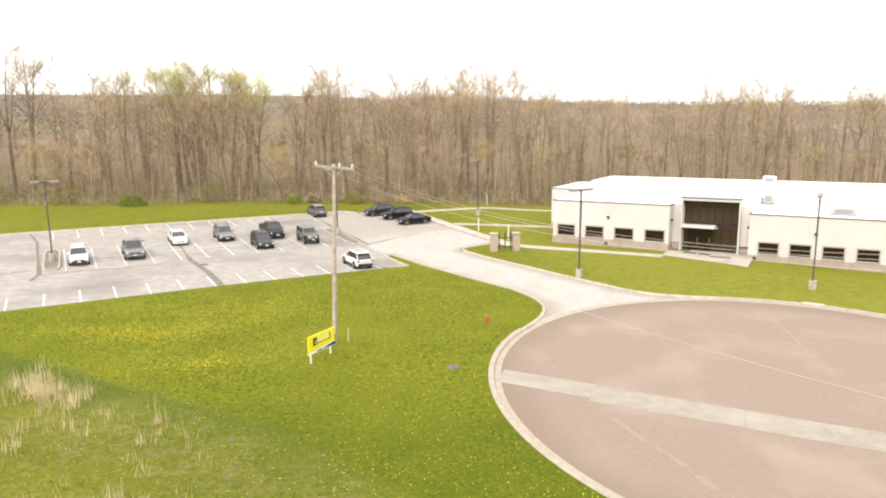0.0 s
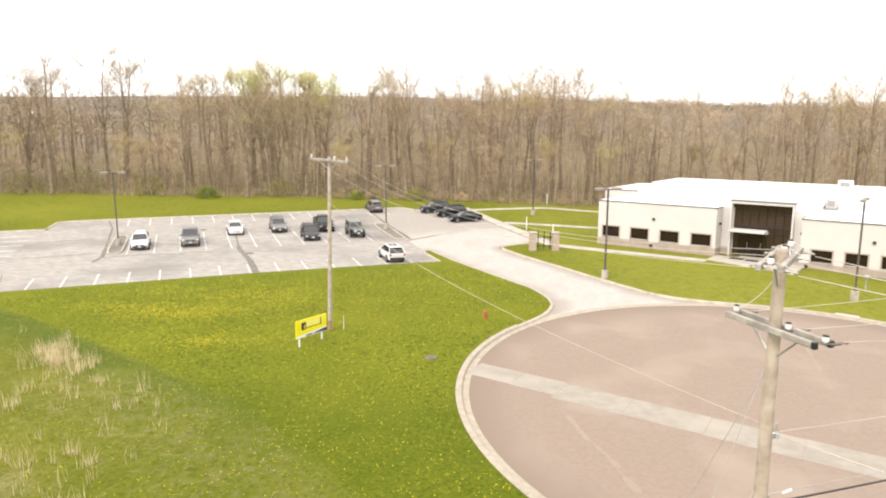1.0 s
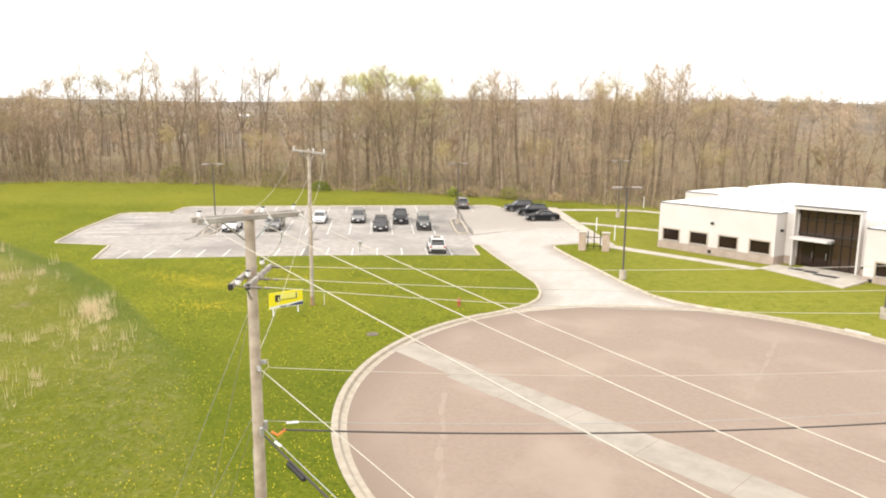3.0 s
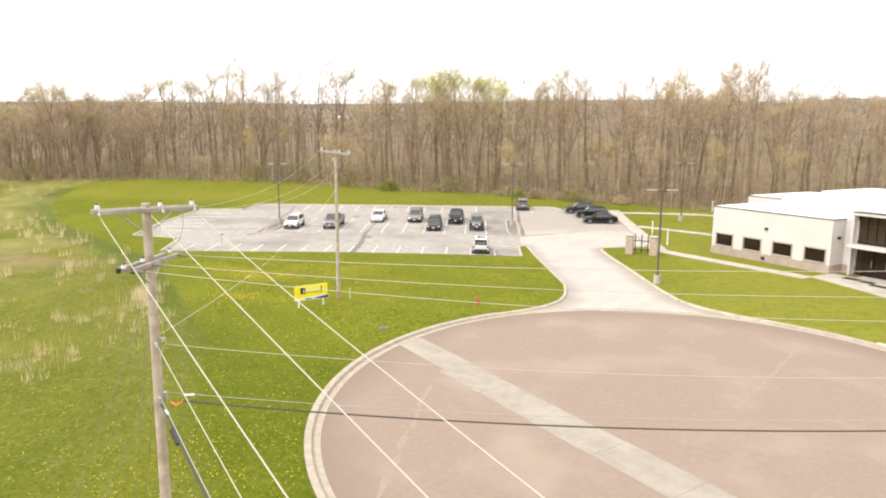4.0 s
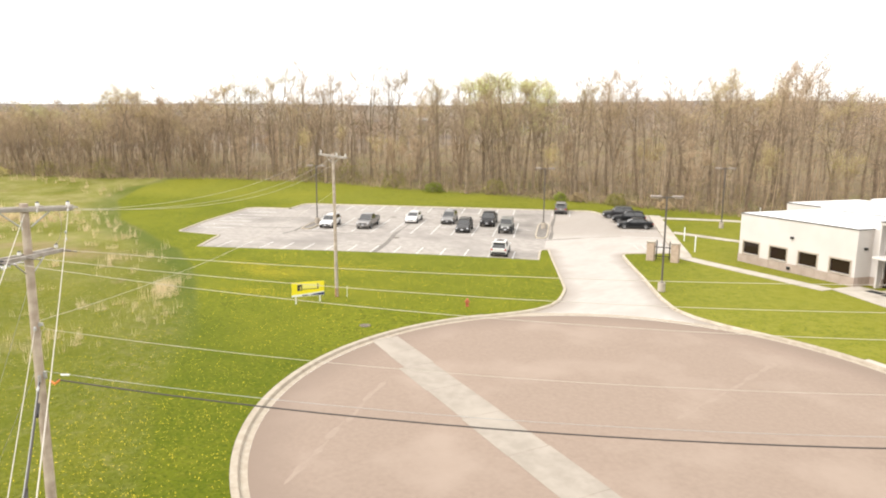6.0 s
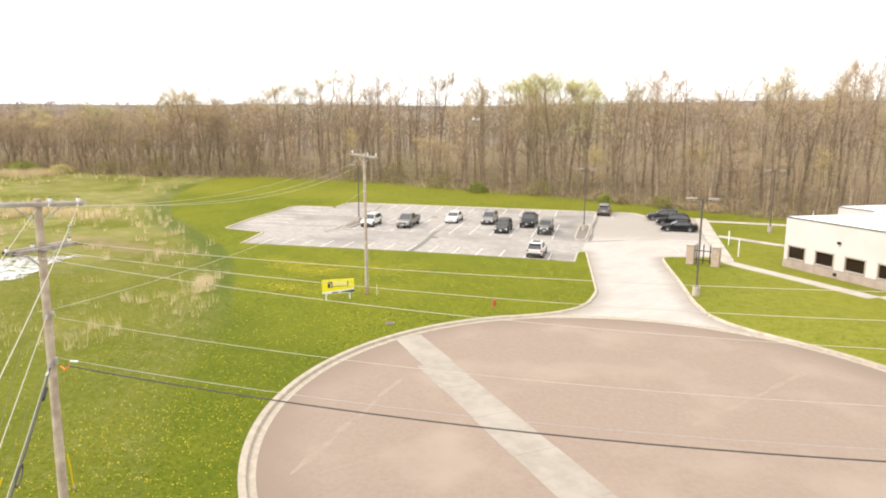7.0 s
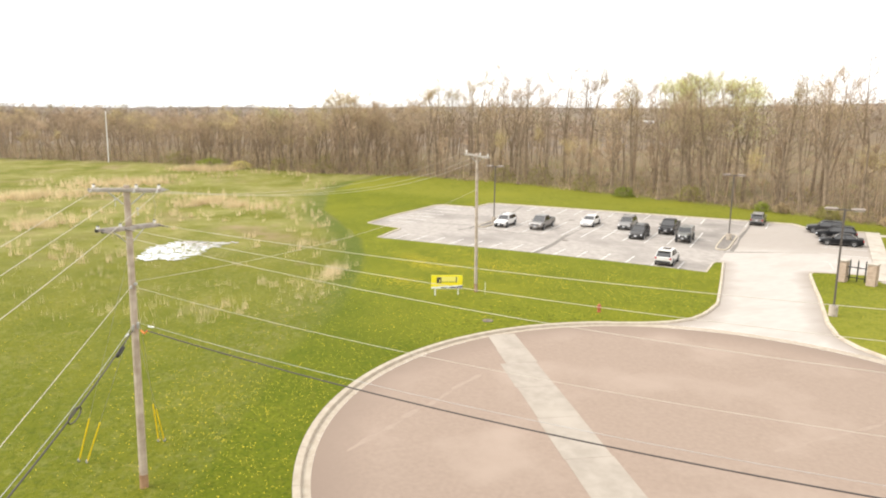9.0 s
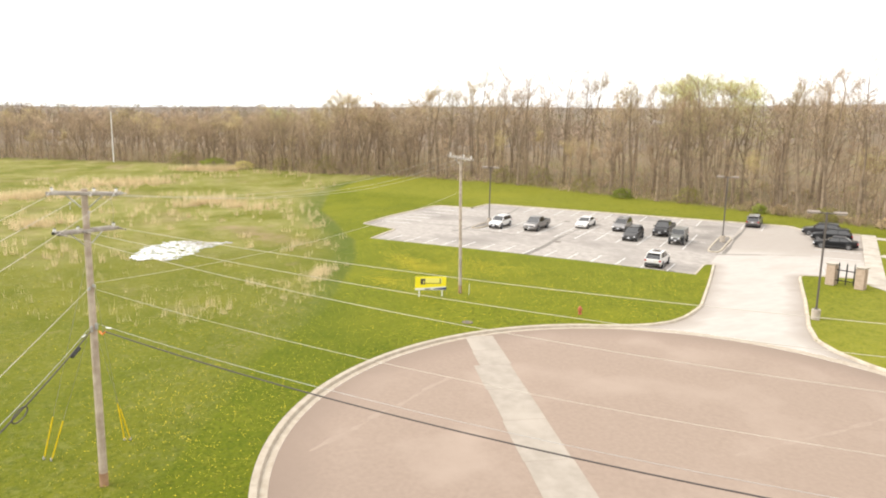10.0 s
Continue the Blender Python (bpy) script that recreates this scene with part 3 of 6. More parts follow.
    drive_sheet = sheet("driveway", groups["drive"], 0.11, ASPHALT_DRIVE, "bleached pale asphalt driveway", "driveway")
    sides = [[Vector(p) for p in LOT_OUTLINE[a:b]] for a, b in ((6, 16), (18, 28))]

    def gap(p, line):
        best = 99.0
        for a, b in zip(line, line[1:]):
            t = min(1.0, max(0.0, (p - a).dot(b - a) / max(1e-6, (b - a).length_squared)))
            best = min(best, (p - a.lerp(b, t)).length)
        return best

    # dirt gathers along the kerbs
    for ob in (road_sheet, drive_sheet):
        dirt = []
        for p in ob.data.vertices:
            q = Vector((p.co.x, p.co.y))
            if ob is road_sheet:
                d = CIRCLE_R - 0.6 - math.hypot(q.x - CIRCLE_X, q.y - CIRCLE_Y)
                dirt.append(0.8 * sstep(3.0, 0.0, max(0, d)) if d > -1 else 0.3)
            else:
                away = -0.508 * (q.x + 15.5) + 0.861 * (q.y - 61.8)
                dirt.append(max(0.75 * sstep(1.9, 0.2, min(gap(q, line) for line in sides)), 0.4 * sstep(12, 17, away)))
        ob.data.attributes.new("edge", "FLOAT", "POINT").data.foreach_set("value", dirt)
    lot_sheet = sheet("parking_lot", groups["lot"], 0.11, ASPHALT_LOT, "pale patched asphalt car park with white lines", "parking lot")
    # asphalt set darker at the front corner and round the island
    worn = []
    for p in lot_sheet.data.vertices:
        q = Vector((p.co.x, p.co.y))
        a = math.exp(-((q - Vector((-17.9, 63.7))).length / 2.2) ** 2)
        b = math.exp(-(gap(q, [Vector((-23.6, 72.8)), Vector((-33.0, 85.4))]) / 2.6) ** 2)
        worn.append(0.8 * max(a, 0.7 * b * (0.8 + 0.9 * noise.noise((q.x * 0.4, q.y * 0.4, 3)))))
    lot_sheet.data.attributes.new("edge", "FLOAT", "POINT").data.foreach_set("value", worn)
    return lot_sheet


parking_lot = build_ground()


def draped_strip(shape, points, width, lift, thick=0.0, step=1.0, slot=0):
    """A band that follows the ground along a line."""
    line = []
    for p, q in zip(points, points[1:]):
        k = max(1, round(math.dist(p, q) / step))
        line += [Vector(p).lerp(Vector(q), i / k) for i in range(k)]
    line.append(Vector(points[-1]))
    vs = []
    for i, p in enumerate(line):
        d = (line[min(i + 1, len(line) - 1)] - line[max(i - 1, 0)]).normalized()
        nrm = Vector((-d.y, d.x))
        for s in (-0.5, 0.5):
            q = p + nrm * s * (width[i * (len(width) - 1) // max(1, len(line) - 1)] if hasattr(width, "__len__") else width)
            vs.append((q.x, q.y, lie(q.x, q.y) + lift))
    n = len(vs)
    fs = [(i, i + 1, i + 3, i + 2) for i in range(0, n - 2, 2)]
    fs = [f[::-1] for f in fs]
    if thick:
        vs += [(x, y, z - thick) for x, y, z in vs]
        for i in range(0, n - 2, 2):
            fs += [(i, i + 2, n + i + 2, n + i), (i + 3, i + 1, n + i + 1, n + i + 3)]
        fs += [(0, n, n + 1, 1), (n - 2, n - 1, 2 * n - 1, 2 * n - 2)]
    shape.add(vs, fs, slot)


def kerb(name, label, line, width, top=0.03, length=3.0):
    """Kerb stones laid end to end; the grass lies to the left of the line."""
    root = thing(name, label, "kerb", kind="structure")
    pts = [Vector(p) for p in line]
    run = [0.0]
    for p, q in zip(pts, pts[1:]):
        run.append(run[-1] + (q - p).length)
    count = max(1, round(run[-1] / length))
    xs, ys = [p.x for p in pts], [p.y for p in pts]

    def at(d):
        return Vector((float(np.interp(d, run, xs)), float(np.interp(d, run, ys))))

    for k in range(count):
        d0, d1 = run[-1] * k / count + 0.012, run[-1] * (k + 1) / count - 0.012
        s = Shape()
        ds = [d0 + (d1 - d0) * i / 4 for i in range(5)]
        vs = []
        for d in ds:
            p = at(d)
            t = (at(min(d + 0.2, run[-1])) - at(max(d - 0.2, 0))).normalized()
            nrm = Vector((-t.y, t.x))
            for off, z in ((-0.07, -0.20), (-0.06, -0.09), (-0.015, top - 0.01), (0.03, top), (width, top), (width, -0.2)):
                q = p + nrm * off
                vs.append((q.x, q.y, lie(p.x, p.y) + z))
        fs = [(i * 6 + j, i * 6 + 6 + j, i * 6 + 7 + j, i * 6 + 1 + j) for i in range(4) for j in range(5)]
        fs += [tuple(range(6))[::-1], tuple(24 + j for j in range(6))]
        s.add(vs, fs)
        part("kerb_stone", s, KERB if name == "circle_kerb" else KERB_PALE, root)
    return root


def arc(r, a0, a1, n):
    return [(CIRCLE_X + r * math.cos(radians(a0 + (a1 - a0) * k / n)), CIRCLE_Y + r * math.sin(radians(a0 + (a1 - a0) * k / n))) for k in range(n + 1)]


kerb("circle_kerb", "pale concrete kerb round the turning circle", arc(CIRCLE_R - 0.27, 311, 150.5, 80)[::1], 0.28)
kerb("circle_kerb", "pale concrete kerb beside the lawn", arc(CIRCLE_R - 0.27, 88, 10, 30), 0.28)
kerb("drive_kerb", "pale concrete kerb beside the driveway", [(-6.46, 41.2), (-5.56, 42.8), (-4.91, 44.2), (-4.56, 45.5), (-4.46, 46.8), (-4.76, 48.32), (-5.41, 49.92), (-6.51, 52.12), (-12.26, 60.02), lot(-0.94, 5.75)], 0.18)
kerb("drive_kerb", "pale concrete kerb beside the driveway", [lot(-13.8, 6.2), (-10.4, 71.0), (-10.7, 70.4), (-10.3, 69.6), (-4.4, 61.3), (0.4, 54.2), (2.5, 51.75), (4.4, 50.75), (6.6, 50.25), (9.4, 50.05)], 0.18)
kerb("lot_kerb", "pale concrete kerb round the car park", [lot(36.6, 0.3), lot(37.6, 6.9), lot(43.8, 8.3), lot(44.6, 16.4), lot(44.2, 27.4), lot(43.4, 28.3), lot(37.8, 28.4), lot(37.3, 32.6), lot(36.4, 33.2), lot(22, 33.3), lot(10, 33.3), lot(-5.8, 33.4), lot(-6.4, 32.8), lot(-7.4, 31.4), lot(-8.6, 31.0), lot(-13.8, 31.0)], 0.18)
kerb("lot_kerb", "pale concrete kerb at the car park's corner", [lot(-0.9, 5.75), lot(-0.2, 5.6), lot(0.05, 5.0), lot(0, 0.1)], 0.16)


# the concrete trench patch across the circle, in slabs
trench = thing("trench_patch", "pale concrete trench patch across the asphalt circle", "pavement", kind="structure")
for d0, d1, off, wide in ((-1.0, 1.6, 0.0, 1.75), (1.6, 4.0, -0.02, 1.8), (4.0, 7.4, -0.24, 2.05), (7.4, 11.0, -0.2, 2.0), (11.0, 14.8, -0.24, 2.05), (14.8, 18.6, -0.2, 2.05), (18.6, 22.4, -0.2, 2.0), (22.4, 27.0, -0.2, 2.05)):
    o, d, nn = Vector((-7.35, 33.35)), Vector((0.931, -0.365)), Vector((0.365, 0.931))
    s = Shape()
    q = [o + d * e + nn * (off + w * wide / 2) for e, w in ((d0, -1), (d1 - 0.02, -1), (d1 - 0.02, 1), (d0, 1))]
    top = [(p.x, p.y, lie(p.x, p.y) - 0.113) for p in q]
    s.add(top + [(x, y, z - 0.1) for x, y, z in top], [(0, 1, 2, 3), (7, 6, 5, 4)] + [(i, i + 4, (i + 1) % 4 + 4, (i + 1) % 4) for i in range(4)])
    part("slab", s, CONCRETE_PATCH, trench)

# pale worn streaks in the asphalt, broken along their length
streaks = thing("worn_streaks", "pale worn streaks in the pinkish asphalt", "pavement", kind="structure")
rnd = random.Random(8)
for p, q in (((-3.5, 29.2), (1.2, 19.0)), ((11.1, 46.2), (9.7, 34.6))):
    t = 0.0
    while t < 0.95:
        e = min(1.0, t + rnd.uniform(0.12, 0.26))
        a, b = Vector(p).lerp(Vector(q), t), Vector(p).lerp(Vector(q), e)
        off = Vector((rnd.gauss(0, 0.07), rnd.gauss(0, 0.07)))
        s = Shape()
        draped_strip(s, [tuple(a + off), tuple(a.lerp(b, 0.3) + off), tuple(a.lerp(b, 0.7) + off), tuple(b + off)], (0.05, rnd.uniform(0.15, 0.4), rnd.uniform(0.15, 0.4), 0.05), rnd.uniform(-0.118, -0.116), step=0.3)
        part("streak", s, WORN_STREAK, streaks)
        t = e - rnd.uniform(0.0, 0.04)

# parking lines


def parking_line(u0, v0, u1, v1, wide=0.13):
    s = Shape()
    draped_strip(s, [lot(u0, v0), lot(u1, v1)], wide, -0.104, step=1.5)
    part("parking_line", s, PAINT_LINE, parking_lot)


for k in range(15):
    u = 2.55 + 2.47 * k
    if u < 37:
        parking_line(u, 0.1, u + 0.05, 4.4)
for k in range(13):
    u = 4.85 + 2.455 * k
    if 29.5 > u:
        parking_line(u - 0.05, 28.6, u + 0.05, 33.1)
for k in range(12):
    u = 3.45 + 2.48 * k - 0.03
    if u < 28.3:
        parking_line(u, 12.5, u + 0.15, 22.5)
parking_line(1.4, 17.5, 28.4, 17.5, 0.09)
for k in range(6):
    parking_line(43.4 - 0.1 * k, 12 + 2.6 * k, 38.6, 12.3 + 2.6 * k, 0.2)
for v in (19.4, 23.3, 27.1, 15.4, 11.4):
    parking_line(-9.2, v, -13.6, v)
for u in (-0.6, -3.0):
    parking_line(u, 28.9, u, 33.0)
for k in range(4):
    parking_line(-10.4 - 0.9 * k, 8.2, -10.1 - 0.9 * k, 10.6, 0.08)

s = Shape()
draped_strip(s, [lot(16.9, 0.2), lot(17.0, 6), lot(17.6, 12), lot(17.5, 19), lot(17.2, 26), lot(17.0, 33)], (0.6, 0.5, 0.2, 0.12, 0.1, 0.14), -0.105)
draped_strip(s, [lot(31.8, 33), lot(30.9, 28), lot(30.6, 20), lot(30.3, 12), lot(30.9, 9.5)], (0.2, 0.25, 0.2, 0.4, 0.3), -0.105)
draped_strip(s, [lot(30.3, 11.6), lot(27, 11.9), lot(23.5, 11.2), lot(20, 11.5)], (0.3, 0.35, 0.2, 0.08), -0.1045)
# dark band along the island's side
draped_strip(s, [lot(-0.85, 12.4), lot(-0.95, 17), lot(-0.8, 22.6), lot(-1.0, 27.5), lot(-1.0, 32)], (0.45, 0.2, 0.4, 0.25, 0.12), -0.105)
draped_strip(s, [lot(-0.2, 11.6), lot(-5, 14.0), lot(-9, 15.6)], (0.4, 0.12, 0.1), -0.105)
draped_strip(s, [lot(1.8, 0.6), lot(3.4, 1.4), lot(3.2, 3.6)], (0.5, 0.4, 0.2), -0.1055)
draped_strip(s, [lot(43, 21.5), lot(38, 21), lot(32, 21.6)], (0.12, 0.35, 0.12), -0.105)
draped_strip(s, [lot(42.5, 14), lot(36, 13.2), lot(31, 13.8)], (0.12, 0.3, 0.12), -0.105)
part("tar_seam", s, TAR, parking_lot, "dark tar seams, oil stains and bands on the asphalt")
for u, v in ((16.8, 9.5), (20.9, 24.2)):
    s = Shape()
    x, y = lot(u, v)
    s.spin((x, y, lie(x, y) - 0.11), [(0.42, 0.0), (0.42, 0.012), (0.36, 0.016)], 16)
    part("drain_cover", s, RUST_IRON, parking_lot, "rusty iron drain cover")


# planted islands at the ends of the double row
def island(u, v0, v1, wide):
    root = thing("parking_island", "kerbed asphalt island at the end of a parking row", "island", kind="structure")
    inner, outer = [], []
    for k in range(24):
        w = 2 * math.pi * k / 24
        su, sv = math.cos(w), math.sin(w)
        cu = u + (abs(su) ** 0.5) * math.copysign(1, su) * wide / 2
        cv = (v0 + v1) / 2 + (abs(sv) ** 0.35) * math.copysign(1, sv) * (v1 - v0) / 2
        outer.append(lot(cu, cv))
        inner.append(lot(u + (cu - u) * (1 - 0.32 / wide), (v0 + v1) / 2 + (cv - (v0 + v1) / 2) * (1 - 0.32 / (v1 - v0))))
    s = Shape()
    n = len(outer)
    vs = [(x, y, lie(x, y) - 0.15) for x, y in outer] + [(x, y, lie(x, y) + 0.03) for x, y in outer] + [(x, y, lie(x, y) + 0.03) for x, y in inner] + [(x, y, lie(x, y) - 0.05) for x, y in inner]
    fs = [(k * n + i, k * n + (i + 1) % n, k * n + n + (i + 1) % n, k * n + n + i) for k in range(3) for i in range(n)]
    s.add(vs, [f[::-1] for f in fs])
    part("island_kerb", s, KERB_PALE, root)
    s = Shape()
    s.add([(x, y, lie(x, y) - 0.02) for x, y in inner], [tuple(range(n))[::-1]])
    part("island_fill", s, ISLAND_TAR, root)


island(0.25, 12.4, 22.4, 1.5)
island(29.4, 12.9, 22.4, 1.5)


# footpaths
def footpath(name, label, line, width, lift=0.03):
    root = thing(name, label, "footpath", kind="structure")
    pts = [Vector(p) for p in line]
    for p, q in zip(pts, pts[1:]):
        k = max(1, round((q - p).length / 1.6))
        for i in range(k):
            s = Shape()
            g = 0.012 / max(0.1, (q - p).length)
            draped_strip(s, [tuple(p.lerp(q, i / k + g)), tuple(p.lerp(q, (i + 1) / k - g))], width, lift, 0.18, 2)
            part("paving_slab", s, CONCRETE, root)


footpath("footpath", "pale concrete footpath beside the parking bays", [lot(-14.55, 5.0), lot(-14.55, 18), lot(-14.55, 31)], 1.5)
footpath("footpath", "pale concrete footpath to the building's end", [lot(-15.3, 18.6), (-4.2, 85.6), (1.2, 85.2)], 1.3)
footpath("footpath", "pale concrete footpath behind the building", [lot(-15.2, 29.0), (-11.2, 97.6), (-6.6, 100.3), (3.5, 100.6), (10, 97.5)], 1.3)
footpath("footpath", "pale concrete footpath to the entrance", [(-6.3, 74.4), wing(-3.0, -3.9), wing(4, -3.5), wing(12.6, -3.0)], 1.5)
plaza = thing("entrance_plaza", "pale concrete slab before the entrance", "pavement", kind="structure")
for i in range(4):
    a0, a1 = 12.4 + 2.02 * i, 12.4 + 2.02 * (i + 1) - 0.015
    s = Shape()
    s.prism([wing(a0, -2.5 - 0.26 * (a0 - 12.4)), wing(a1, -2.5 - 0.26 * (a1 - 12.4)), wing(a1, 1.75 if i else 0.6), wing(a0, 1.75 if i else 0.6)], -0.35, 0.03)
    part("paving_slab", s, CONCRETE, plaza)
s = Shape()
x, y = -10.75, 34.38
s.spin((x, y, lie(x, y) - 0.02), [(0.36, 0), (0.36, 0.05), (0.30, 0.062)], 20)
whole("manhole", s, RUST_IRON, "rusty iron manhole cover in the lawn", "manhole", kind="structure")
s = Shape()
draped_strip(s, arc(CIRCLE_R + 0.05, 68.6, 63.8, 4), 0.5, 0.04, 0.1)
whole("drain_inlet", s, CONCRETE, "pale concrete drain inlet in the kerb", "drain", kind="structure")

# the puddle in the rough field
s = Shape()
centre, cells = Vector((-51.3, 22.6)), {}
for i in range(-28, 29):
    for j in range(-28, 29):
        p = centre + Vector((i, j)) * 0.25
        d = p - centre
        a, b = d.x * -0.35 + d.y * 0.94, d.x * 0.94 + d.y * 0.35
        low = float(np.interp(a, (-6.4, -2.0, 2.6, 5.2), (1.4, -3.6, -5.4, -0.8)))
        high = float(np.interp(a, (-6.4, -4.0, -1.0, 2.0, 5.2), (3.4, 5.6, 4.1, 2.0, 0.6)))
        wave = 0.5 * noise.noise((p.x * 0.55, p.y * 0.55, 2)) + 1.1 * noise.noise((p.x * 1.5, p.y * 1.5, 5))
        if abs(a) < 6.4 and min(b - low, high - b) > 0.15 + wave and noise.noise((p.x * 1.7, p.y * 1.7, 8)) < 0.20:
            cells[i, j] = p
for p in cells.values():
    s.add([(p.x - 0.125, p.y - 0.125, PUDDLE_Z), (p.x + 0.125, p.y - 0.125, PUDDLE_Z), (p.x + 0.125, p.y + 0.125, PUDDLE_Z), (p.x - 0.125, p.y + 0.125, PUDDLE_Z)], [(0, 1, 2, 3)])
whole("puddle", s, WATER, "still shallow puddle in the rough field", "puddle", kind="structure")


# ---- the office building ----
def building():
    root = thing("office_building", "single-storey off-white office building with a flat white roof", "building", at=pose(-0.50, 74.52, 0, 0, 0, -27.7))
    wins_left = [0.53 + 3.17 * k for k in range(4)]
    wins_right = [20.8 + 2.72 * k for k in range(9)]

    def wall(name, a0, a1, b, z0, z1, holes, thick=0.3, material=WALL_WHITE):
        cuts = sorted({a0, a1, *(h[0] for h in holes), *(h[1] for h in holes)})
        for c0, c1 in zip(cuts, cuts[1:]):
            hole = next((h for h in holes if h[0] <= c0 and c1 <= h[1]), None)
            for lo, hi in ([(z0, hole[2]), (hole[3], z1)] if hole else [(z0, z1)]):
                part(name, Shape().box(((c0 + c1) / 2, b + thick / 2, (lo + hi) / 2), (c1 - c0, thick, hi - lo)), material, root)

    def window(a0, a1, z0, z1, b):
        w = thing("window", "", "")
        w.parent = root
        for k in ("label", "category"):
            if k in w:
                del w[k]
        s = Shape()
        s.box((0.5 * (a0 + a1), b + 0.14, 0.5 * (z0 + z1)), (a1 - a0 - 0.04, 0.03, z1 - z0 - 0.04))
        part("pane", s, GLASS_DARK, w)
        s = Shape()
        t = 0.07
        s.box(((a0 + a1) / 2, b + 0.03, z1 + t / 2 - 0.03), (a1 - a0 + 0.2, 0.16, t + 0.06), bevel=0.01)
        s.box((a0 - 0.02, b + 0.03, (z0 + z1) / 2), (0.12, 0.16, z1 - z0), bevel=0.01)
        s.box((a1 + 0.02, b + 0.03, (z0 + z1) / 2), (0.12, 0.16, z1 - z0), bevel=0.01)
        part("frame", s, TRIM_TAN, w)
        s = Shape()
        s.box(((a0 + a1) / 2, b - 0.01, z0 - 0.04), (a1 - a0 + 0.2, 0.2, 0.07), bevel=0.015)
        part("sill", s, TRIM_TAN, w)

    holes_l = [(a, a + 1.95, 0.9, 2.08) for a in wins_left]
    holes_r = [(a, a + 1.75, 0.45, 1.6) for a in wins_right]
    wall("front_wall", 0, 12.4, 0, 0.75, 4.7, holes_l)
    wall("front_wall", 19.9, 46, 0, 0.3, 4.25, holes_r)
    for h in holes_l + holes_r:
        window(*h, 0)
    s = Shape()
    s.box((0.15, 5.4, 2.72), (0.3, 10.2, 3.95))
    s.box((-1.95, 10.65, 2.85), (4.5, 0.3, 4.2))
    part("end_wall", s, WALL_WHITE, root)
    part("return_wall", Shape().box((12.25, 1.2, 2.72), (0.3, 1.8, 3.95)), WALL_WHITE, root)
    part("return_wall", Shape().box((20.05, 1.2, 2.27), (0.3, 1.8, 3.95)), WALL_WHITE, root)
    for a, w in ((12.95, 1.1), (19.4, 1.0)):
        part("recess_wall", Shape().box((a, 1.95, 2.72), (w, 0.3, 3.95)), WALL_WHITE, root)
    s = Shape()
    s.box((-4.05, 15.8, 2.9), (0.3, 10.0, 4.3))
    s.box((-3.2, 20.95, 2.9), (1.8, 0.3, 4.3))
    s.box((-2.35, 26.0, 3.0), (0.3, 10.0, 4.5))
    s.box((21.7, 31.0, 3.0), (48.4, 0.3, 4.5))
    s.box((45.85, 15.6, 2.8), (0.3, 30.6, 4.1))
    s.box((33.0, 10.64, 4.5), (25.6, 0.28, 0.6))
    s.box((19.98, 6.2, 4.4), (0.16, 8.2, 0.6))
    part("back_wall", s, WALL_WHITE, root)
    # stone base course, in blocks along the front
    for a0, a1, b, z in ((-0.04, 12.44, -0.05, 0.22), (19.86, 46.04, -0.05, -0.22)):
        n = round((a1 - a0) / 1.22)
        for k in range(n):
            s = Shape()
            c0, c1 = a0 + (a1 - a0) * k / n, a0 + (a1 - a0) * (k + 1) / n - 0.012
            s.box(((c0 + c1) / 2, b + 0.2, z), (c1 - c0, 0.4, 1.06), bevel=0.012)
            part("base_block", s, WALL_BASE, root)
    s = Shape()
    for c, sz in (((0.13, 5.4, 0.22), (0.36, 10.1, 1.06)), ((12.27, 1.25, 0.22), (0.36, 1.8, 1.06)), ((20.03, 1.25, -0.2), (0.36, 1.8, 1.06)), ((12.95, 1.9, 0.22), (1.1, 0.36, 1.06)), ((19.4, 1.9, 0.0), (1.0, 0.36, 1.06)),
                  ((-1.95, 10.6, 0.22), (4.5, 0.36, 1.06)), ((-4.05, 15.8, 0.25), (0.36, 10.3, 1.06)), ((-2.35, 26, 0.3), (0.36, 10.2, 1.06)), ((21.7, 31, 0.3), (48.6, 0.36, 1.06)), ((45.87, 15.6, 0.25), (0.36, 30.8, 1.06))):
        s.box(c, sz)
    part("base_course", s, WALL_BASE, root)
    # roofs, each with a dark coping along its rim
    for a0, a1, b0, b1, z in ((0.02, 12.38, 0.02, 10.5, 4.74), (12.4, 19.9, 2.15, 10.5, 4.74), (19.92, 45.98, 0.02, 10.5, 4.29), (-4.18, 45.98, 10.52, 20.98, 5.02), (-2.48, 45.98, 21.0, 31.1, 5.26)):
        s = Shape()
        s.box(((a0 + a1) / 2, (b0 + b1) / 2, z - 0.1), (a1 - a0, b1 - b0, 0.2))
        part("roof", s, ROOF_WHITE, root)
        if b0 < 1:
            part("coping", Shape().box(((a0 + a1) / 2, b0 - 0.03, z - 0.035), (a1 - a0 + 0.12, 0.1, 0.09)), COPING, root)
            for a in (a0 - 0.03, a1 + 0.03):
                bb = b1 if a < 1 else 1.8
                part("coping", Shape().box((a, (b0 + bb) / 2, z - 0.035), (0.1, bb - b0, 0.09)), COPING, root)
        elif a0 < -4:
            part("coping", Shape().box((-2.1, b0 - 0.03, z - 0.035), (4.2, 0.1, 0.09)), COPING, root)
    # entrance: portal, bronze curtain wall, canopy
    s = Shape()
    s.box((16.1, 1.65, 5.27), (5.7, 0.9, 0.26), bevel=0.03)
    s.box((13.34, 1.65, 2.45), (0.18, 0.9, 5.37), bevel=0.03)
    s.box((18.86, 1.65, 2.45), (0.18, 0.9, 5.37), bevel=0.03)
    part("portal", s, WALL_WHITE, root)
    s = Shape()
    s.box((16.1, 1.65, 5.43), (5.82, 1.0, 0.06))
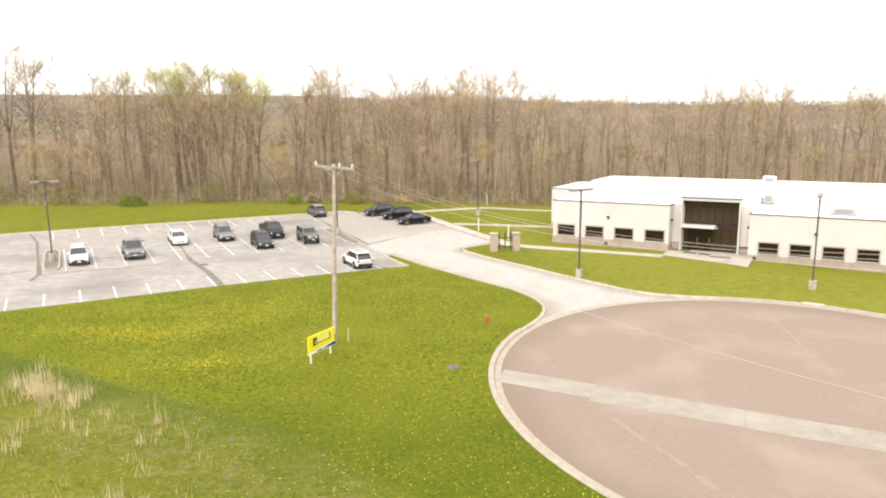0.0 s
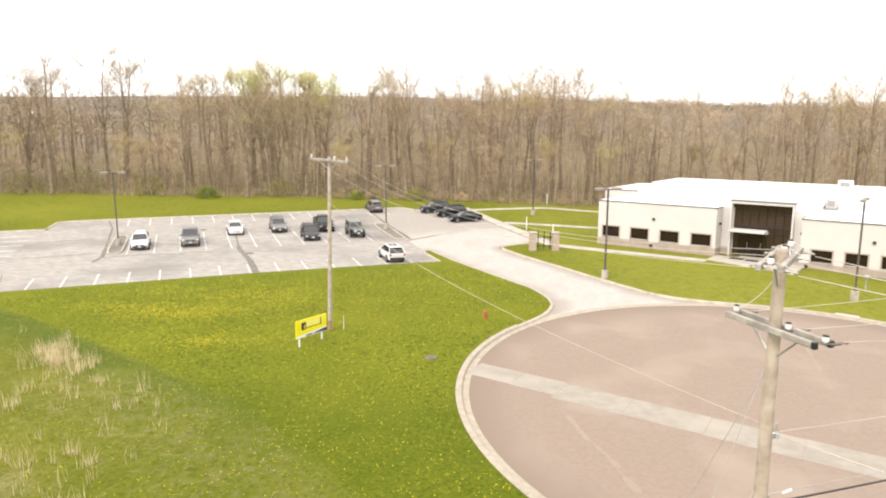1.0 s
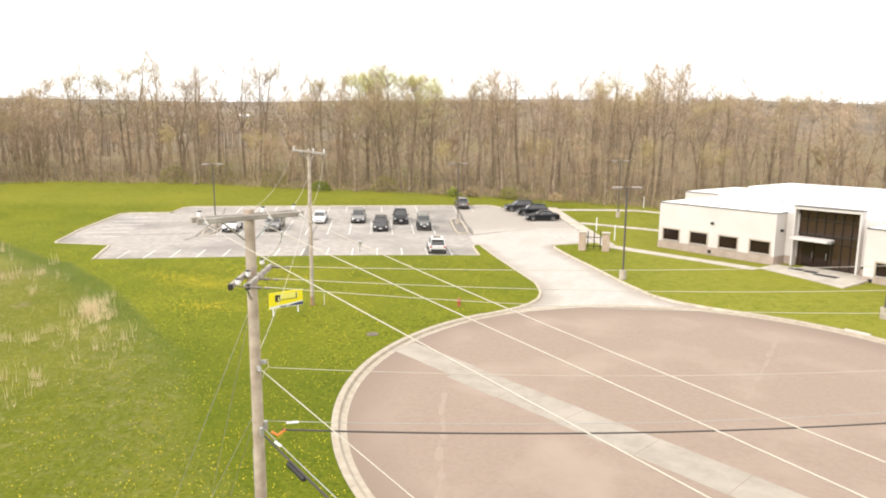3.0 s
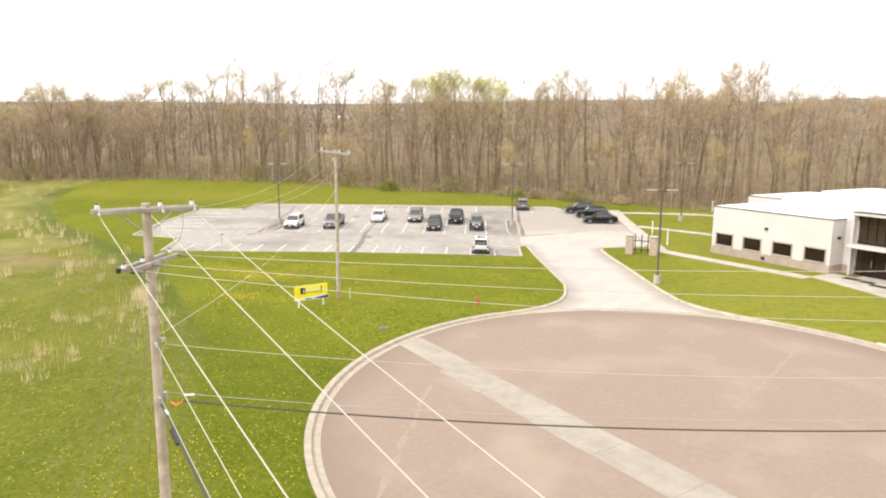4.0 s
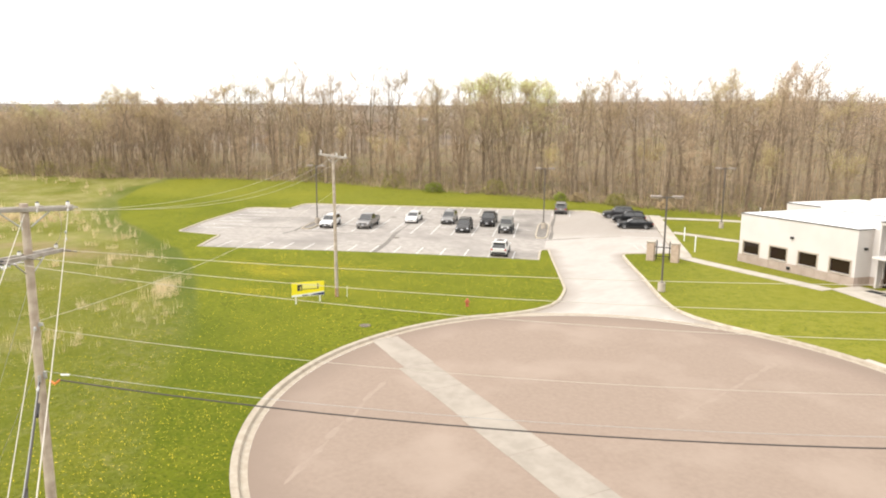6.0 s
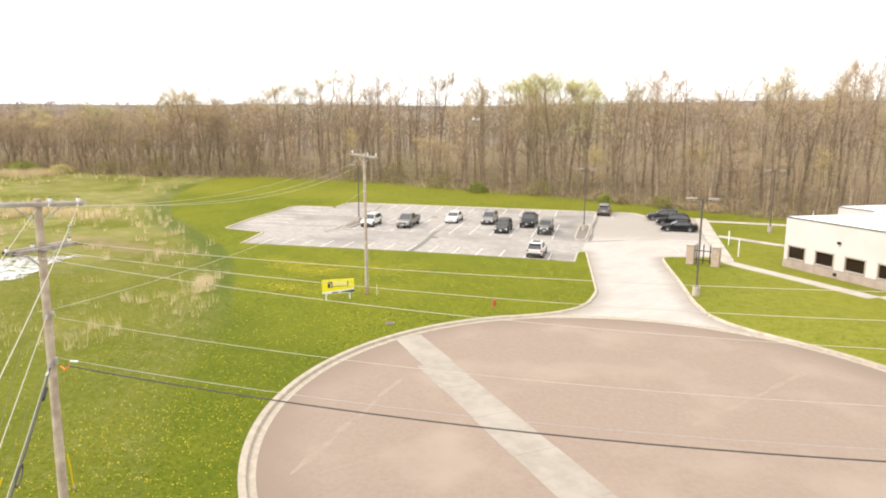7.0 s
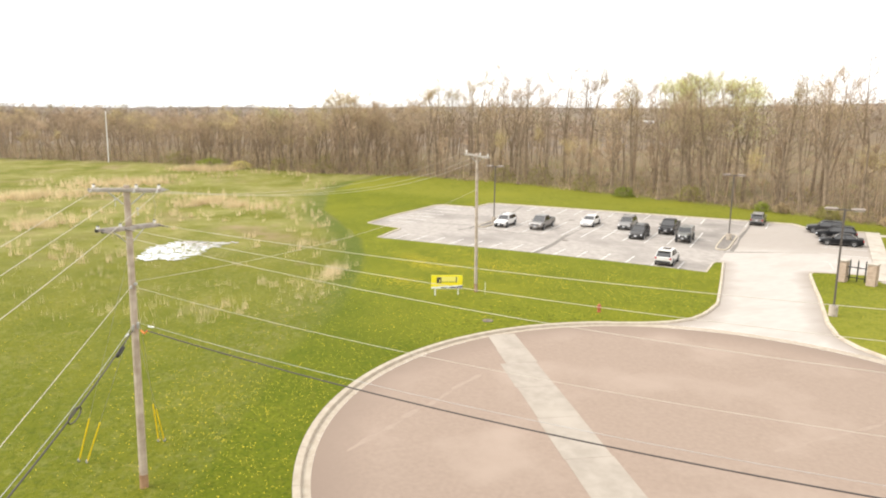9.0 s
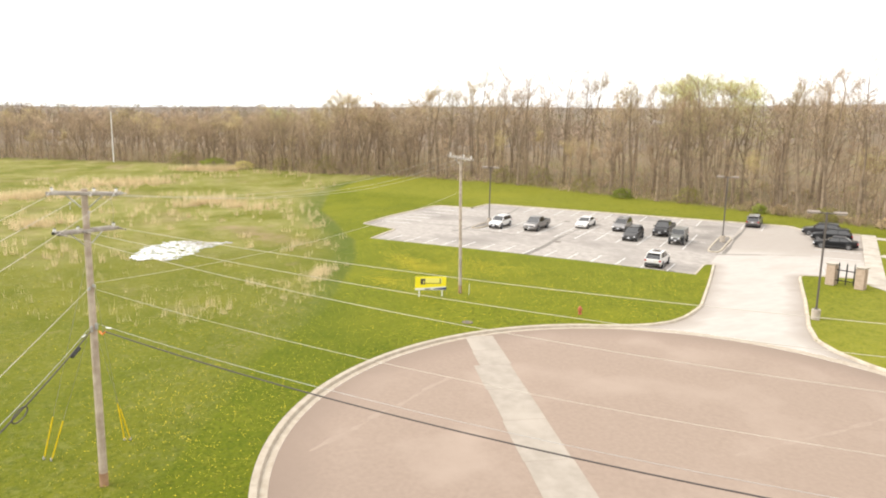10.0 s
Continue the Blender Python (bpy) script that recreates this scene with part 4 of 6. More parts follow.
    part("portal_coping", s, COPING, root)
    curtain = part("curtain_wall", Shape().box((16.1, 2.0, 2.53), (5.34, 0.06, 5.22)), GLASS_BRONZE, root)
    for k in range(8):
        a = 13.47 + 5.26 * k / 7
        s = Shape()
        s.box((a, 1.92, 2.53), (0.045, 0.14, 5.22))
        part("mullion", s, BRONZE, curtain)
    for z in (0.12, 2.35, 2.95, 4.25, 5.08):
        s = Shape()
        s.box((16.1, 1.92, z), (5.26, 0.12, 0.07 if z != 2.95 else 0.16))
        part("transom", s, BRONZE, curtain)
    s = Shape()
    s.box((15.05, 1.15, 2.58), (3.25, 1.5, 0.22), bevel=0.03)
    part("canopy", s, WALL_WHITE, root)
    s = Shape()
    s.box((16.82, 0.85, 2.54), (0.3, 0.6, 0.18), bevel=0.02)
    part("canopy_end", s, TRIM_GREY, root)
    for a in (14.5, 15.7):
        d = part("door", Shape().box((a, 1.88, 1.15), (1.05, 0.08, 2.2), bevel=0.01), GLASS_DARK, root)
        part("handle", Shape().tube([(a + 0.4, 1.8, 0.8), (a + 0.4, 1.77, 1.1), (a + 0.4, 1.8, 1.4)], 0.02, 6), GALV, d)
    # wall lights and vents
    for a, b, z, sx, sy in ((6.15, -0.12, 3.15, 0.28, 0.24), (12.52, 0.9, 3.1, 0.24, 0.28), (19.78, 0.9, 2.8, 0.24, 0.28), (25.6, -0.12, 2.7, 0.28, 0.24), (31.5, -0.12, 2.7, 0.28, 0.24)):
        part("wall_light", Shape().box((a, b, z), (sx, sy, 0.22), bevel=0.04), BLACK_METAL, root)
    for a, z in ((6.0, 0.36), (20.5, 0.0)):
        part("vent", Shape().box((a, -0.1, z), (0.32, 0.12, 0.28), bevel=0.02), BLACK_METAL, root)
    for c, sz, mt in (((19.4, 26.0, 5.72), (1.5, 1.2, 0.9), ROOF_WHITE), ((20.7, 9.2, 4.95), (0.9, 0.9, 0.95), HVAC), ((27.6, 2.6, 4.66), (2.0, 1.1, 0.62), HVAC)):
        u = part("roof_unit", Shape().box(c, sz, bevel=0.04), mt, root, "boxy rooftop ventilation unit")
        part("grille", Shape().box((c[0], c[1] - sz[1] / 2 - 0.01, c[2]), (sz[0] * 0.7, 0.03, sz[2] * 0.6)), TRIM_GREY, u)
        part("plinth", Shape().box((c[0], c[1], c[2] - sz[2] / 2 - 0.05), (sz[0] + 0.2, sz[1] + 0.2, 0.16)), TRIM_GREY, u)


building()
for a, b, sx, sy in ((14.6, -0.3, 1.3, 0.8), (16.0, -0.5, 1.1, 0.8), (17.6, -1.2, 1.9, 0.7)):
    x, y = wing(a, b)
    whole("door_mat", Shape().box((x, y, 0.045), (sx, sy, 0.03), -27.7, 0.01), RUBBER, "black rubber mat on the entrance slab", "mat", "entrance mats")


# ---- utility poles, wires ----
def insulator(shape, p, h=0.22):
    shape.spin(p, [(0.025, 0), (0.028, h * 0.15), (0.056, h * 0.24), (0.04, h * 0.42), (0.060, h * 0.5), (0.042, h * 0.68), (0.056, h * 0.76), (0.035, h)], 12)


def strain(shape, p, d, length=0.5):
    """A string of insulator bells that holds a wire along d."""
    d = Vector(d).normalized()
    p = Vector(p)
    pts, rad = [], []
    for k in range(13):
        pts.append(p + d * length * k / 12)
        rad.append(0.024 if k == 11 else 0.011 if k < 3 or k > 8 else (0.036 if k % 2 else 0.028))
    shape.tube(pts, rad, 8)


P1 = Vector((0.26, 11.90, -0.65))
P2 = Vector((-17.92, 38.12, -0.05))
TOP1, TOP2 = 10.18, 10.66
ARM1 = Vector((math.cos(radians(66)), math.sin(radians(66)), 0))
LOW1 = Vector((math.cos(radians(118)), math.sin(radians(118)), 0))
ARM2 = Vector((math.cos(radians(18)), math.sin(radians(18)), 0))
# the pole on the lawn leans by a few degrees
LEAN2 = pose(*P2, 2.6, 2.3, 0)
BEHIND = Vector((math.cos(radians(-22.4)), math.sin(radians(-22.4)), 0))
RIGHT = Vector((math.cos(radians(36.8)), math.sin(radians(36.8)), 0))
NEXT_B, NEXT_R = P1 + BEHIND * 40, P1 + RIGHT * 54


def utility_pole():
    root = thing("utility_pole", "tall weathered wooden utility pole with two levels of crossarms", "utility pole", "utility poles", at=pose(*P1))
    h = TOP1 - P1.z
    s = Shape()
    s.tube([(0, 0, -0.4), (0, 0, 0.0), (0, 0, h * 0.3), (0, 0, h * 0.65), (0, 0, h - 0.03), (0, 0, h)], [0.152, 0.149, 0.135, 0.120, 0.106, 0.098], 14)
    part("pole", s, POLE_WOOD, root, smooth=False)
    part("foot", Shape().tube([(0, 0, -0.1), (0, 0, 0.3), (0, 0, 0.42)], [0.156, 0.153, 0.147], 14), POLE_FOOT, root, "rust-brown stained foot")
    z1 = h - 0.16

    def arm(d, z, half, off, name="crossarm"):
        side = Vector((-d.y, d.x, 0)) * off
        return part(name, Shape().box((side.x, side.y, z), (2 * half, 0.09, 0.115), math.degrees(math.atan2(d.y, d.x)), 0.012), ARM_WOOD, root)

    arm(ARM1, z1, 1.17, 0.17)
    arm(ARM1, z1, 1.17, -0.17)
    arm(LOW1, h - 1.44, 1.07, 0.17)
    arm(LOW1, h - 1.44, 1.07, -0.17)
    for d, z, r in ((ARM1, z1, 0.62), (LOW1, h - 1.44, 0.6)):
        for sgn in (-1, 1):
            s = Shape()
            a = d * sgn * r
            s.tube([(a.x, a.y, z - 0.05), (d.x * sgn * 0.13, d.y * sgn * 0.13, z - 0.48)], 0.022, 6)
            part("brace", s, GALV, root)
    for e in (-1.05, 0.32, 1.05):
        s = Shape()
        p = ARM1 * e
        insulator(s, (p.x, p.y, z1 + 0.05), 0.12)
        body = part("insulator", s, CERAMIC, root)
        part("cap", Shape().spin((p.x, p.y, z1 + 0.168), [(0.04, 0), (0.048, 0.012), (0.03, 0.03)], 10), BLACK_METAL, body, "black cap")
        s = Shape()
        strain(s, (p.x, p.y, z1), (BEHIND.x, BEHIND.y, -0.12), 0.42)
        strain(s, (p.x, p.y, z1), (P2 - P1).to_2d().to_3d() + Vector((0, 0, -1.5)), 0.42)
        part("strain_insulator", s, GALV, root)
    for e in (-1.1, -0.3, 1.0):
        s = Shape()
        p = LOW1 * e
        insulator(s, (p.x, p.y, h - 1.39), 0.11)
        body = part("insulator", s, CERAMIC, root)
        part("cap", Shape().spin((p.x, p.y, h - 1.282), [(0.045, 0), (0.06, 0.012), (0.03, 0.028)], 10), BLACK_METAL, body, "black cap")
        s = Shape()
        strain(s, (p.x, p.y, h - 1.42), (RIGHT.x, RIGHT.y, -0.1), 0.62)
        part("strain_insulator", s, TRIM_TAUPE, root)
    for sgn in (-1, 1):
        s = Shape()
        p = LOW1 * (-1.05)
        q = Vector((-LOW1.y, LOW1.x, 0)) * 0.17 * sgn
        s.box((p.x + q.x, p.y + q.y, h - 1.44), (0.09, 0.096, 0.122), 118, 0.015)
        part("end_cap", s, BLACK_METAL, root, "black end cap")
    # jumpers that loop between the wires
    for e in (-1.05, 0.32, 1.05):
        p = ARM1 * e
        a = p + BEHIND * 0.42 + Vector((0, 0, z1 - 0.06))
        d = (P2 - P1).to_2d().to_3d().normalized()
        b = p + d * 0.42 + Vector((0, 0, z1 - 0.06))
        mid = p + Vector((0, 0, z1 + 0.24))
        pts = [a.lerp(mid, t).lerp(mid.lerp(b, t), t) for t in np.linspace(0, 1, 13)]
        part("jumper", Shape().tube(pts, 0.009, 6), WIRE_PALE, root)
    for e in (0.9,):
        p0 = ARM1 * e * 0.9 + Vector((0, 0, z1))
        p2 = LOW1 * e + Vector((0, 0, h - 1.3))
        mid = (p0 + p2) / 2 + Vector((0, 0, -0.25)) + RIGHT * 0.3
        pts = [p0.lerp(mid, t).lerp(mid.lerp(p2, t), t) for t in np.linspace(0, 1, 11)]
        part("jumper", Shape().tube(pts, 0.008, 6), WIRE_PALE, root)
    for z, d in ((7.45, RIGHT), (7.35, BEHIND)):
        s = Shape()
        s.box((d.x * 0.13, d.y * 0.13, z), (0.07, 0.07, 0.12), math.degrees(math.atan2(d.y, d.x)), 0.02)
        s.spin((d.x * 0.2, d.y * 0.2, z - 0.04), [(0.032, 0), (0.04, 0.02), (0.028, 0.04), (0.04, 0.06), (0.032, 0.08)], 10)
        part("clevis", s, GALV, root)
    s = Shape()
    s.tube([(0.12, 0.08, 7.5), (0.22, 0.13, 7.52), (0.24, 0.15, 7.35), (0.15, 0.1, 7.25), (0.12, 0.08, 7.1)], 0.010, 6)
    part("drop_loop", s, WIRE_PALE, root)
    s = Shape()
    s.box((RIGHT.x * 0.16, RIGHT.y * 0.16, 5.98), (0.1, 0.08, 0.24), 40, 0.02)
    s.box((BEHIND.x * 0.16, BEHIND.y * 0.16, 5.9), (0.1, 0.08, 0.22), -22, 0.02)
    part("cable_bracket", s, GALV, root)
    s = Shape()
    a = RIGHT * 0.28
    s.tube([(a.x, a.y, 5.82), (a.x * 1.5, a.y * 1.5, 5.72), (a.x * 2.1, a.y * 2.1, 5.85)], 0.03, 8)
    part("sleeve", s, ORANGE, root, "orange plastic sleeve")
    s = Shape()
    s.tube([(-0.145, -0.02, z) for z in np.linspace(0.2, 5.4, 8)], 0.02, 6)
    part("ground_wire_guard", s, GALV, root)
    return root


utility_pole()


def far_pole():
    root = thing("utility_pole", "weathered wooden utility pole with one crossarm on the lawn", "utility pole", "utility poles", at=LEAN2)
    h = TOP2 - P2.z
    part("pole", Shape().tube([(0, 0, -0.4), (0, 0, 0), (0, 0, h * 0.5), (0, 0, h - 0.02), (0, 0, h)], [0.14, 0.136, 0.118, 0.098, 0.09], 12), POLE_GREY, root)
    part("foot", Shape().tube([(0, 0, -0.1), (0, 0, 0.45), (0, 0, 0.65)], [0.146, 0.143, 0.137], 12), POLE_FOOT, root, "rust-brown stained foot")
    z = h - 0.2
    for sgn in (-1, 1):
        side = Vector((-ARM2.y, ARM2.x, 0)) * 0.15 * sgn
        part("crossarm", Shape().box((0, 0, 0), (2.25, 0.09, 0.12), 0, 0.012, m=pose(side.x, side.y, z, 0, 4.5, 18)), ARM_WOOD, root)
        a = ARM2 * 0.6 * sgn
        part("brace", Shape().tube([(a.x, a.y, z - 0.05), (ARM2.x * 0.12 * sgn, ARM2.y * 0.12 * sgn, z - 0.45)], 0.02, 6), GALV, root)
    for e in (-1.02, 0.3, 1.02):
        p = ARM2 * e
        s = Shape()
        insulator(s, (p.x, p.y, z + 0.05 - 0.079 * e), 0.24)
        part("insulator", s, CERAMIC, root)
    part("conduit", Shape().tube([(0.15, -0.08, 0.05), (0.14, -0.08, 3.0)], 0.03, 8), GALV, root, "grey steel conduit")
    return root


far_pole()
x, y = P2.x + 0.75, P2.y + 0.35
whole("marker_stake", Shape().tube([(x, y, lie(x, y) - 0.1), (x + 0.03, y, 0.8), (x + 0.03, y, 0.82)], [0.014, 0.014, 0.008], 8), POST_WHITE, "thin pale marker stake beside the pole", "stake")


def wire(name, label, a, b, sag, r, material, n=36):
    a, b = Vector(a), Vector(b)
    pts = [a.lerp(b, t) - Vector((0, 0, 4 * sag * t * (1 - t))) for t in np.linspace(0, 1, n)]
    return whole(name, Shape().tube(pts, r, 6), material, label, "wire", "overhead wires", smooth=True)


z1 = TOP1 - 0.2
RUN_ON = {-1.05: (0.24, -4.16), 0.32: (0.16, -4.1), 1.05: (0.88, -2.3)}
for e in (-1.05, 0.32, 1.05):
    a = Vector((P1.x, P1.y, z1)) + ARM1 * e
    b = LEAN2 @ (ARM2 * e + Vector((0, 0, TOP2 - P2.z + 0.02 - 0.079 * e)))
    d = (b - a).to_2d().to_3d().normalized()
    wire("overhead_wire", "pale overhead wire between the two poles", a + d * 0.42 - Vector((0, 0, 0.03)), b, 1.12, 0.006, WIRE_PALE)
    ee = e if abs(e) > 0.5 else 0.03
    sag, rise = RUN_ON[e]
    wire("overhead_wire", "pale overhead wire that runs on from the pole", Vector((P1.x, P1.y, z1 - 0.05)) + ARM1 * ee + BEHIND * 0.42, Vector((NEXT_B.x, NEXT_B.y, z1 + rise)) + ARM1 * ee, sag, 0.0085, WIRE_PALE)
for e, way, sag, rise in ((1.0, 36.4, 1.17, 1.64), (-0.3, 39.6, 1.56, 0.76), (-1.1, 36.8, 1.98, 1.27)):
    a = Vector((P1.x, P1.y, TOP1 - 1.4)) + LOW1 * e
    far = a + Vector((math.cos(radians(way)), math.sin(radians(way)), 0)) * 54 + Vector((0, 0, rise))
    wire("overhead_wire", "pale overhead wire across the turning circle", a + RIGHT * 0.5 - Vector((0, 0, 0.05)), far, sag, 0.0075, WIRE_PALE)
wire("overhead_wire", "pale neutral wire across the turning circle", P1 + Vector((RIGHT.x * 0.3, RIGHT.y * 0.3, 7.32)), NEXT_R + Vector((0, 0, 9.29)), 1.98, 0.007, WIRE_PALE)
wire("overhead_wire", "pale neutral wire that runs on from the pole", P1 + Vector((BEHIND.x * 0.3, BEHIND.y * 0.3, 7.35)), NEXT_B + Vector((0, 0, 2.75)), 0.35, 0.010, WIRE_PALE)
wire("overhead_wire", "pale neutral wire between the two poles", P1 + Vector((-0.1, 0.15, 7.5)), LEAN2 @ Vector((0.1, -0.14, 8.0)), 0.7, 0.007, WIRE_PALE)
CABLE_END = P1 + Vector((math.cos(radians(35.5)), math.sin(radians(35.5)), 0)) * 54
wire("overhead_cable", "thick black cable across the turning circle", P1 + Vector((RIGHT.x * 0.5, RIGHT.y * 0.5, 5.85)), CABLE_END + Vector((0, 0, 8.77)), 2.14, 0.022, WIRE_BLACK)
wire("overhead_cable", "thin steel strand over the black cable", P1 + Vector((RIGHT.x * 0.2, RIGHT.y * 0.2, 6.08)), CABLE_END + Vector((0, 0, 8.97)), 2.05, 0.007, GALV)
wire("overhead_cable", "thick black cable that runs on from the pole", P1 + Vector((BEHIND.x * 0.3, BEHIND.y * 0.3, 5.85)), NEXT_B + Vector((0, 0, 8.05)), 2.2, 0.024, WIRE_BLACK)
wire("overhead_cable", "thin steel strand over the black cable", P1 + Vector((BEHIND.x * 0.2, BEHIND.y * 0.2, 6.02)), NEXT_B + Vector((0, 0, 8.2)), 2.15, 0.010, GALV)
# clamps that hang from the wires beside the pole
for e, t in ((0.03, 0.9), (1.05, 2.1)):
    p = Vector((P1.x, P1.y, z1 - 0.05)) + ARM1 * e + BEHIND * (0.42 + t)
    p.z -= 0.12 * t
    s = Shape()
    s.box((p.x, p.y, p.z), (0.09, 0.05, 0.06), -22, 0.015)
    s.tube([(p.x, p.y, p.z), (p.x - 0.01, p.y, p.z - 0.12), (p.x, p.y, p.z - 0.2)], [0.012, 0.008, 0.018], 6)
    whole("wire_clamp", s, GALV, "small pale clamp hung on an overhead wire", "clamp", "wire clamps")
# splice closures on the cables
for d, s0, sag, span, z in ((BEHIND, 1.3, 1.24, 30, 5.85),):
    def on(t, d=d, sag=sag, span=span, z=z):
        q = t / span
        return P1 + d * t + Vector((0, 0, z - 4 * sag * q * (1 - q)))
    s = Shape()
    s.tube([on(s0 + 0.05 * k) - Vector((0, 0, 0.05)) for k in range(15)], [0.03] + [0.065] * 13 + [0.03], 10)
    whole("splice_closure", s, BLACK_METAL, "black splice closure hung on the cable", "splice closure", smooth=True)
    s = Shape()
    c = on(5.6)
    s.tube([c + Vector((0.45 * math.cos(w) * d.x, 0.45 * math.cos(w) * d.y, 0.16 * math.sin(w) - 0.05)) for w in np.linspace(0, 2 * math.pi, 25)], 0.02, 6)
    whole("cable_loop", s, WIRE_BLACK, "coiled loop of spare black cable", "cable", smooth=True)
for t, d, z, sag, span in ((0.75, RIGHT, 6.08, 0.95, 36), (0.9, BEHIND, 6.02, 1.24, 30)):
    q = t / span
    c = P1 + d * t + Vector((0, 0, z - 4 * sag * q * (1 - q)))
    s = Shape()
    s.tube([c - d * 0.14, c - d * 0.12, c + d * 0.12, c + d * 0.14], [0.012, 0.03, 0.03, 0.012], 8)
    whole("cable_tag", s, POST_WHITE, "white tag sleeve on the strand", "tag", "cable tags")

# guy wires with yellow guards
for (x, y), z in (((-2.93, 9.96), 8.6), ((-2.66, 10.22), 6.2), ((-3.27, 12.9), 8.5), ((-3.19, 13.11), 6.0)):
    foot = Vector((x, y, lie(x, y)))
    top = Vector((P1.x - 0.12, P1.y, P1.z + z))
    d = (top - foot).normalized()
    g = thing("guy_wire", "steel guy wire with a yellow plastic guard", "guy wire", "guy wires")
    part("strand", Shape().tube([foot - d * 0.1, foot.lerp(top, 0.5), top], 0.006, 5), GALV, g)
    part("guard", Shape().tube([foot + d * 0.1, foot + d * 0.12, foot + d * 2.1, foot + d * 2.12], [0.015, 0.026, 0.026, 0.015], 8), GUARD_YELLOW, g)
    part("anchor_eye", Shape().spin((foot.x, foot.y, foot.z - 0.05), [(0.05, 0), (0.05, 0.12), (0.02, 0.18)], 8), GALV, g)


# ---- lamps of the car park ----
def street_lamp(x, y, heading, height=7.5, heads=2):
    z = lie(x, y)
    root = thing("street_lamp", "dark bronze lamp post with flat heads on a concrete foot", "street lamp", "street lamps", at=pose(x, y, z, 0, 0, heading))
    part("concrete_foot", Shape().tube([(0, 0, -0.3), (0, 0, 0.70), (0, 0, 0.74)], [0.29, 0.29, 0.26], 16), LAMP_FOOT, root, "pale concrete foot")
    part("base_plate", Shape().box((0, 0, 0.76), (0.3, 0.3, 0.05), bevel=0.01), LAMP_POLE, root)
    part("post", Shape().box((0, 0, 0.75 + (height - 0.75) / 2), (0.13, 0.13, height - 0.75), bevel=0.012), LAMP_POLE, root)
    for sgn in (-1, 1)[:heads]:
        part("arm", Shape().box((0.25 * sgn, 0, height - 0.08), (0.45, 0.07, 0.09), bevel=0.01), LAMP_POLE, root)
        hd = part("lamp_head", Shape().box((0.80 * sgn, 0, height - 0.03), (0.86, 0.42, 0.19), bevel=0.08), LAMP_HEAD, root)
        part("lens", Shape().box((0.84 * sgn, 0, height - 0.125), (0.6, 0.32, 0.03), bevel=0.01), LENS, hd)
    return root


street_lamp(-0.5, 56.45, 30)
street_lamp(17.3, 52.9, 62)
street_lamp(*lot(29.3, 17.0), 30)
street_lamp(*lot(0.2, 18.7), 30)
street_lamp(-8.55, 92.9, 30)


# ---- billboard, hydrant, gate, posts ----
def billboard():
    w, h = 2.36, 1.05
    root = thing("billboard", "yellow sign board with dark print on two white posts", "sign", at=pose(-18.15, 35.62, -0.17, 0, 0, 64))
    part("panel", Shape().box((0, 0, 1.08), (w, 0.06, h), bevel=0.008), SIGN_YELLOW, root)
    y = -0.034

    def print_bar(name, x0, x1, z0, z1, material, k=0):
        part(name, Shape().box(((x0 + x1) / 2, y - 0.004 * k, (z0 + z1) / 2), (x1 - x0, 0.004, z1 - z0)), material, root)

    print_bar("picture", -0.78, 0.86, 1.12, 1.5, SIGN_PALE)
    print_bar("dark_print", -0.78, -0.42, 1.0, 1.44, SIGN_DARK, 1)
    print_bar("dark_print", -0.58, -0.50, 1.06, 1.28, SIGN_PALE, 2)
    print_bar("dark_print", -0.40, 0.78, 1.06, 1.10, SIGN_DARK, 1)
    print_bar("dark_print", 0.68, 0.76, 1.1, 1.46, SIGN_DARK, 1)
    s = Shape()
    s.add([(-w / 2, y - 0.004, 0.565), (w / 2, y - 0.004, 0.565), (w / 2, y - 0.004, 0.86), (-w / 2, y - 0.004, 0.70)], [(0, 1, 2, 3)])
    part("white_band", s, SIGN_WHITE, root)
    s = Shape()
    s.add([(0.0, y - 0.009, 0.62), (w / 2, y - 0.009, 0.58), (w / 2, y - 0.009, 0.80), (0.35, y - 0.009, 0.70)], [(0, 1, 2, 3)])
    part("navy_band", s, SIGN_BLUE, root)
    print_bar("dark_print", -0.45, 0.0, 0.60, 0.68, SIGN_DARK, 3)
    for x in (-0.88, 0.88):
        part("post", Shape().box((x, 0.08, 0.75), (0.08, 0.08, 1.6), bevel=0.01), POST_WHITE, root)


billboard()


def fire_hydrant(x, y):
    root = thing("fire_hydrant", "red cast-iron fire hydrant on the lawn", "fire hydrant", at=pose(x, y, lie(x, y), 0, 0, 20) @ Matrix.Diagonal((0.74, 0.74, 0.68, 1)))
    part("barrel", Shape().spin((0, 0, -0.05), [(0.19, 0), (0.19, 0.12), (0.14, 0.14), (0.135, 0.62), (0.17, 0.64), (0.17, 0.68)], 16), HYDRANT_RED, root)
    part("bonnet", Shape().spin((0, 0, 0.63), [(0.165, 0), (0.15, 0.08), (0.1, 0.15), (0.04, 0.18), (0.04, 0.25)], 16), HYDRANT_RED, root)
    for sx in (-1, 1):
        part("outlet", Shape().spin((0.12 * sx, 0, 0.5), [(0.065, 0), (0.065, 0.08 * sx), (0.08, 0.09 * sx), (0.08, 0.13 * sx)], 12, axis="x"), HYDRANT_RED, root)
    part("pumper_outlet", Shape().spin((0, -0.12, 0.42), [(0.09, 0), (0.09, -0.07), (0.105, -0.08), (0.105, -0.13)], 12, axis="y"), HYDRANT_RED, root)


fire_hydrant(-8.74, 42.35)


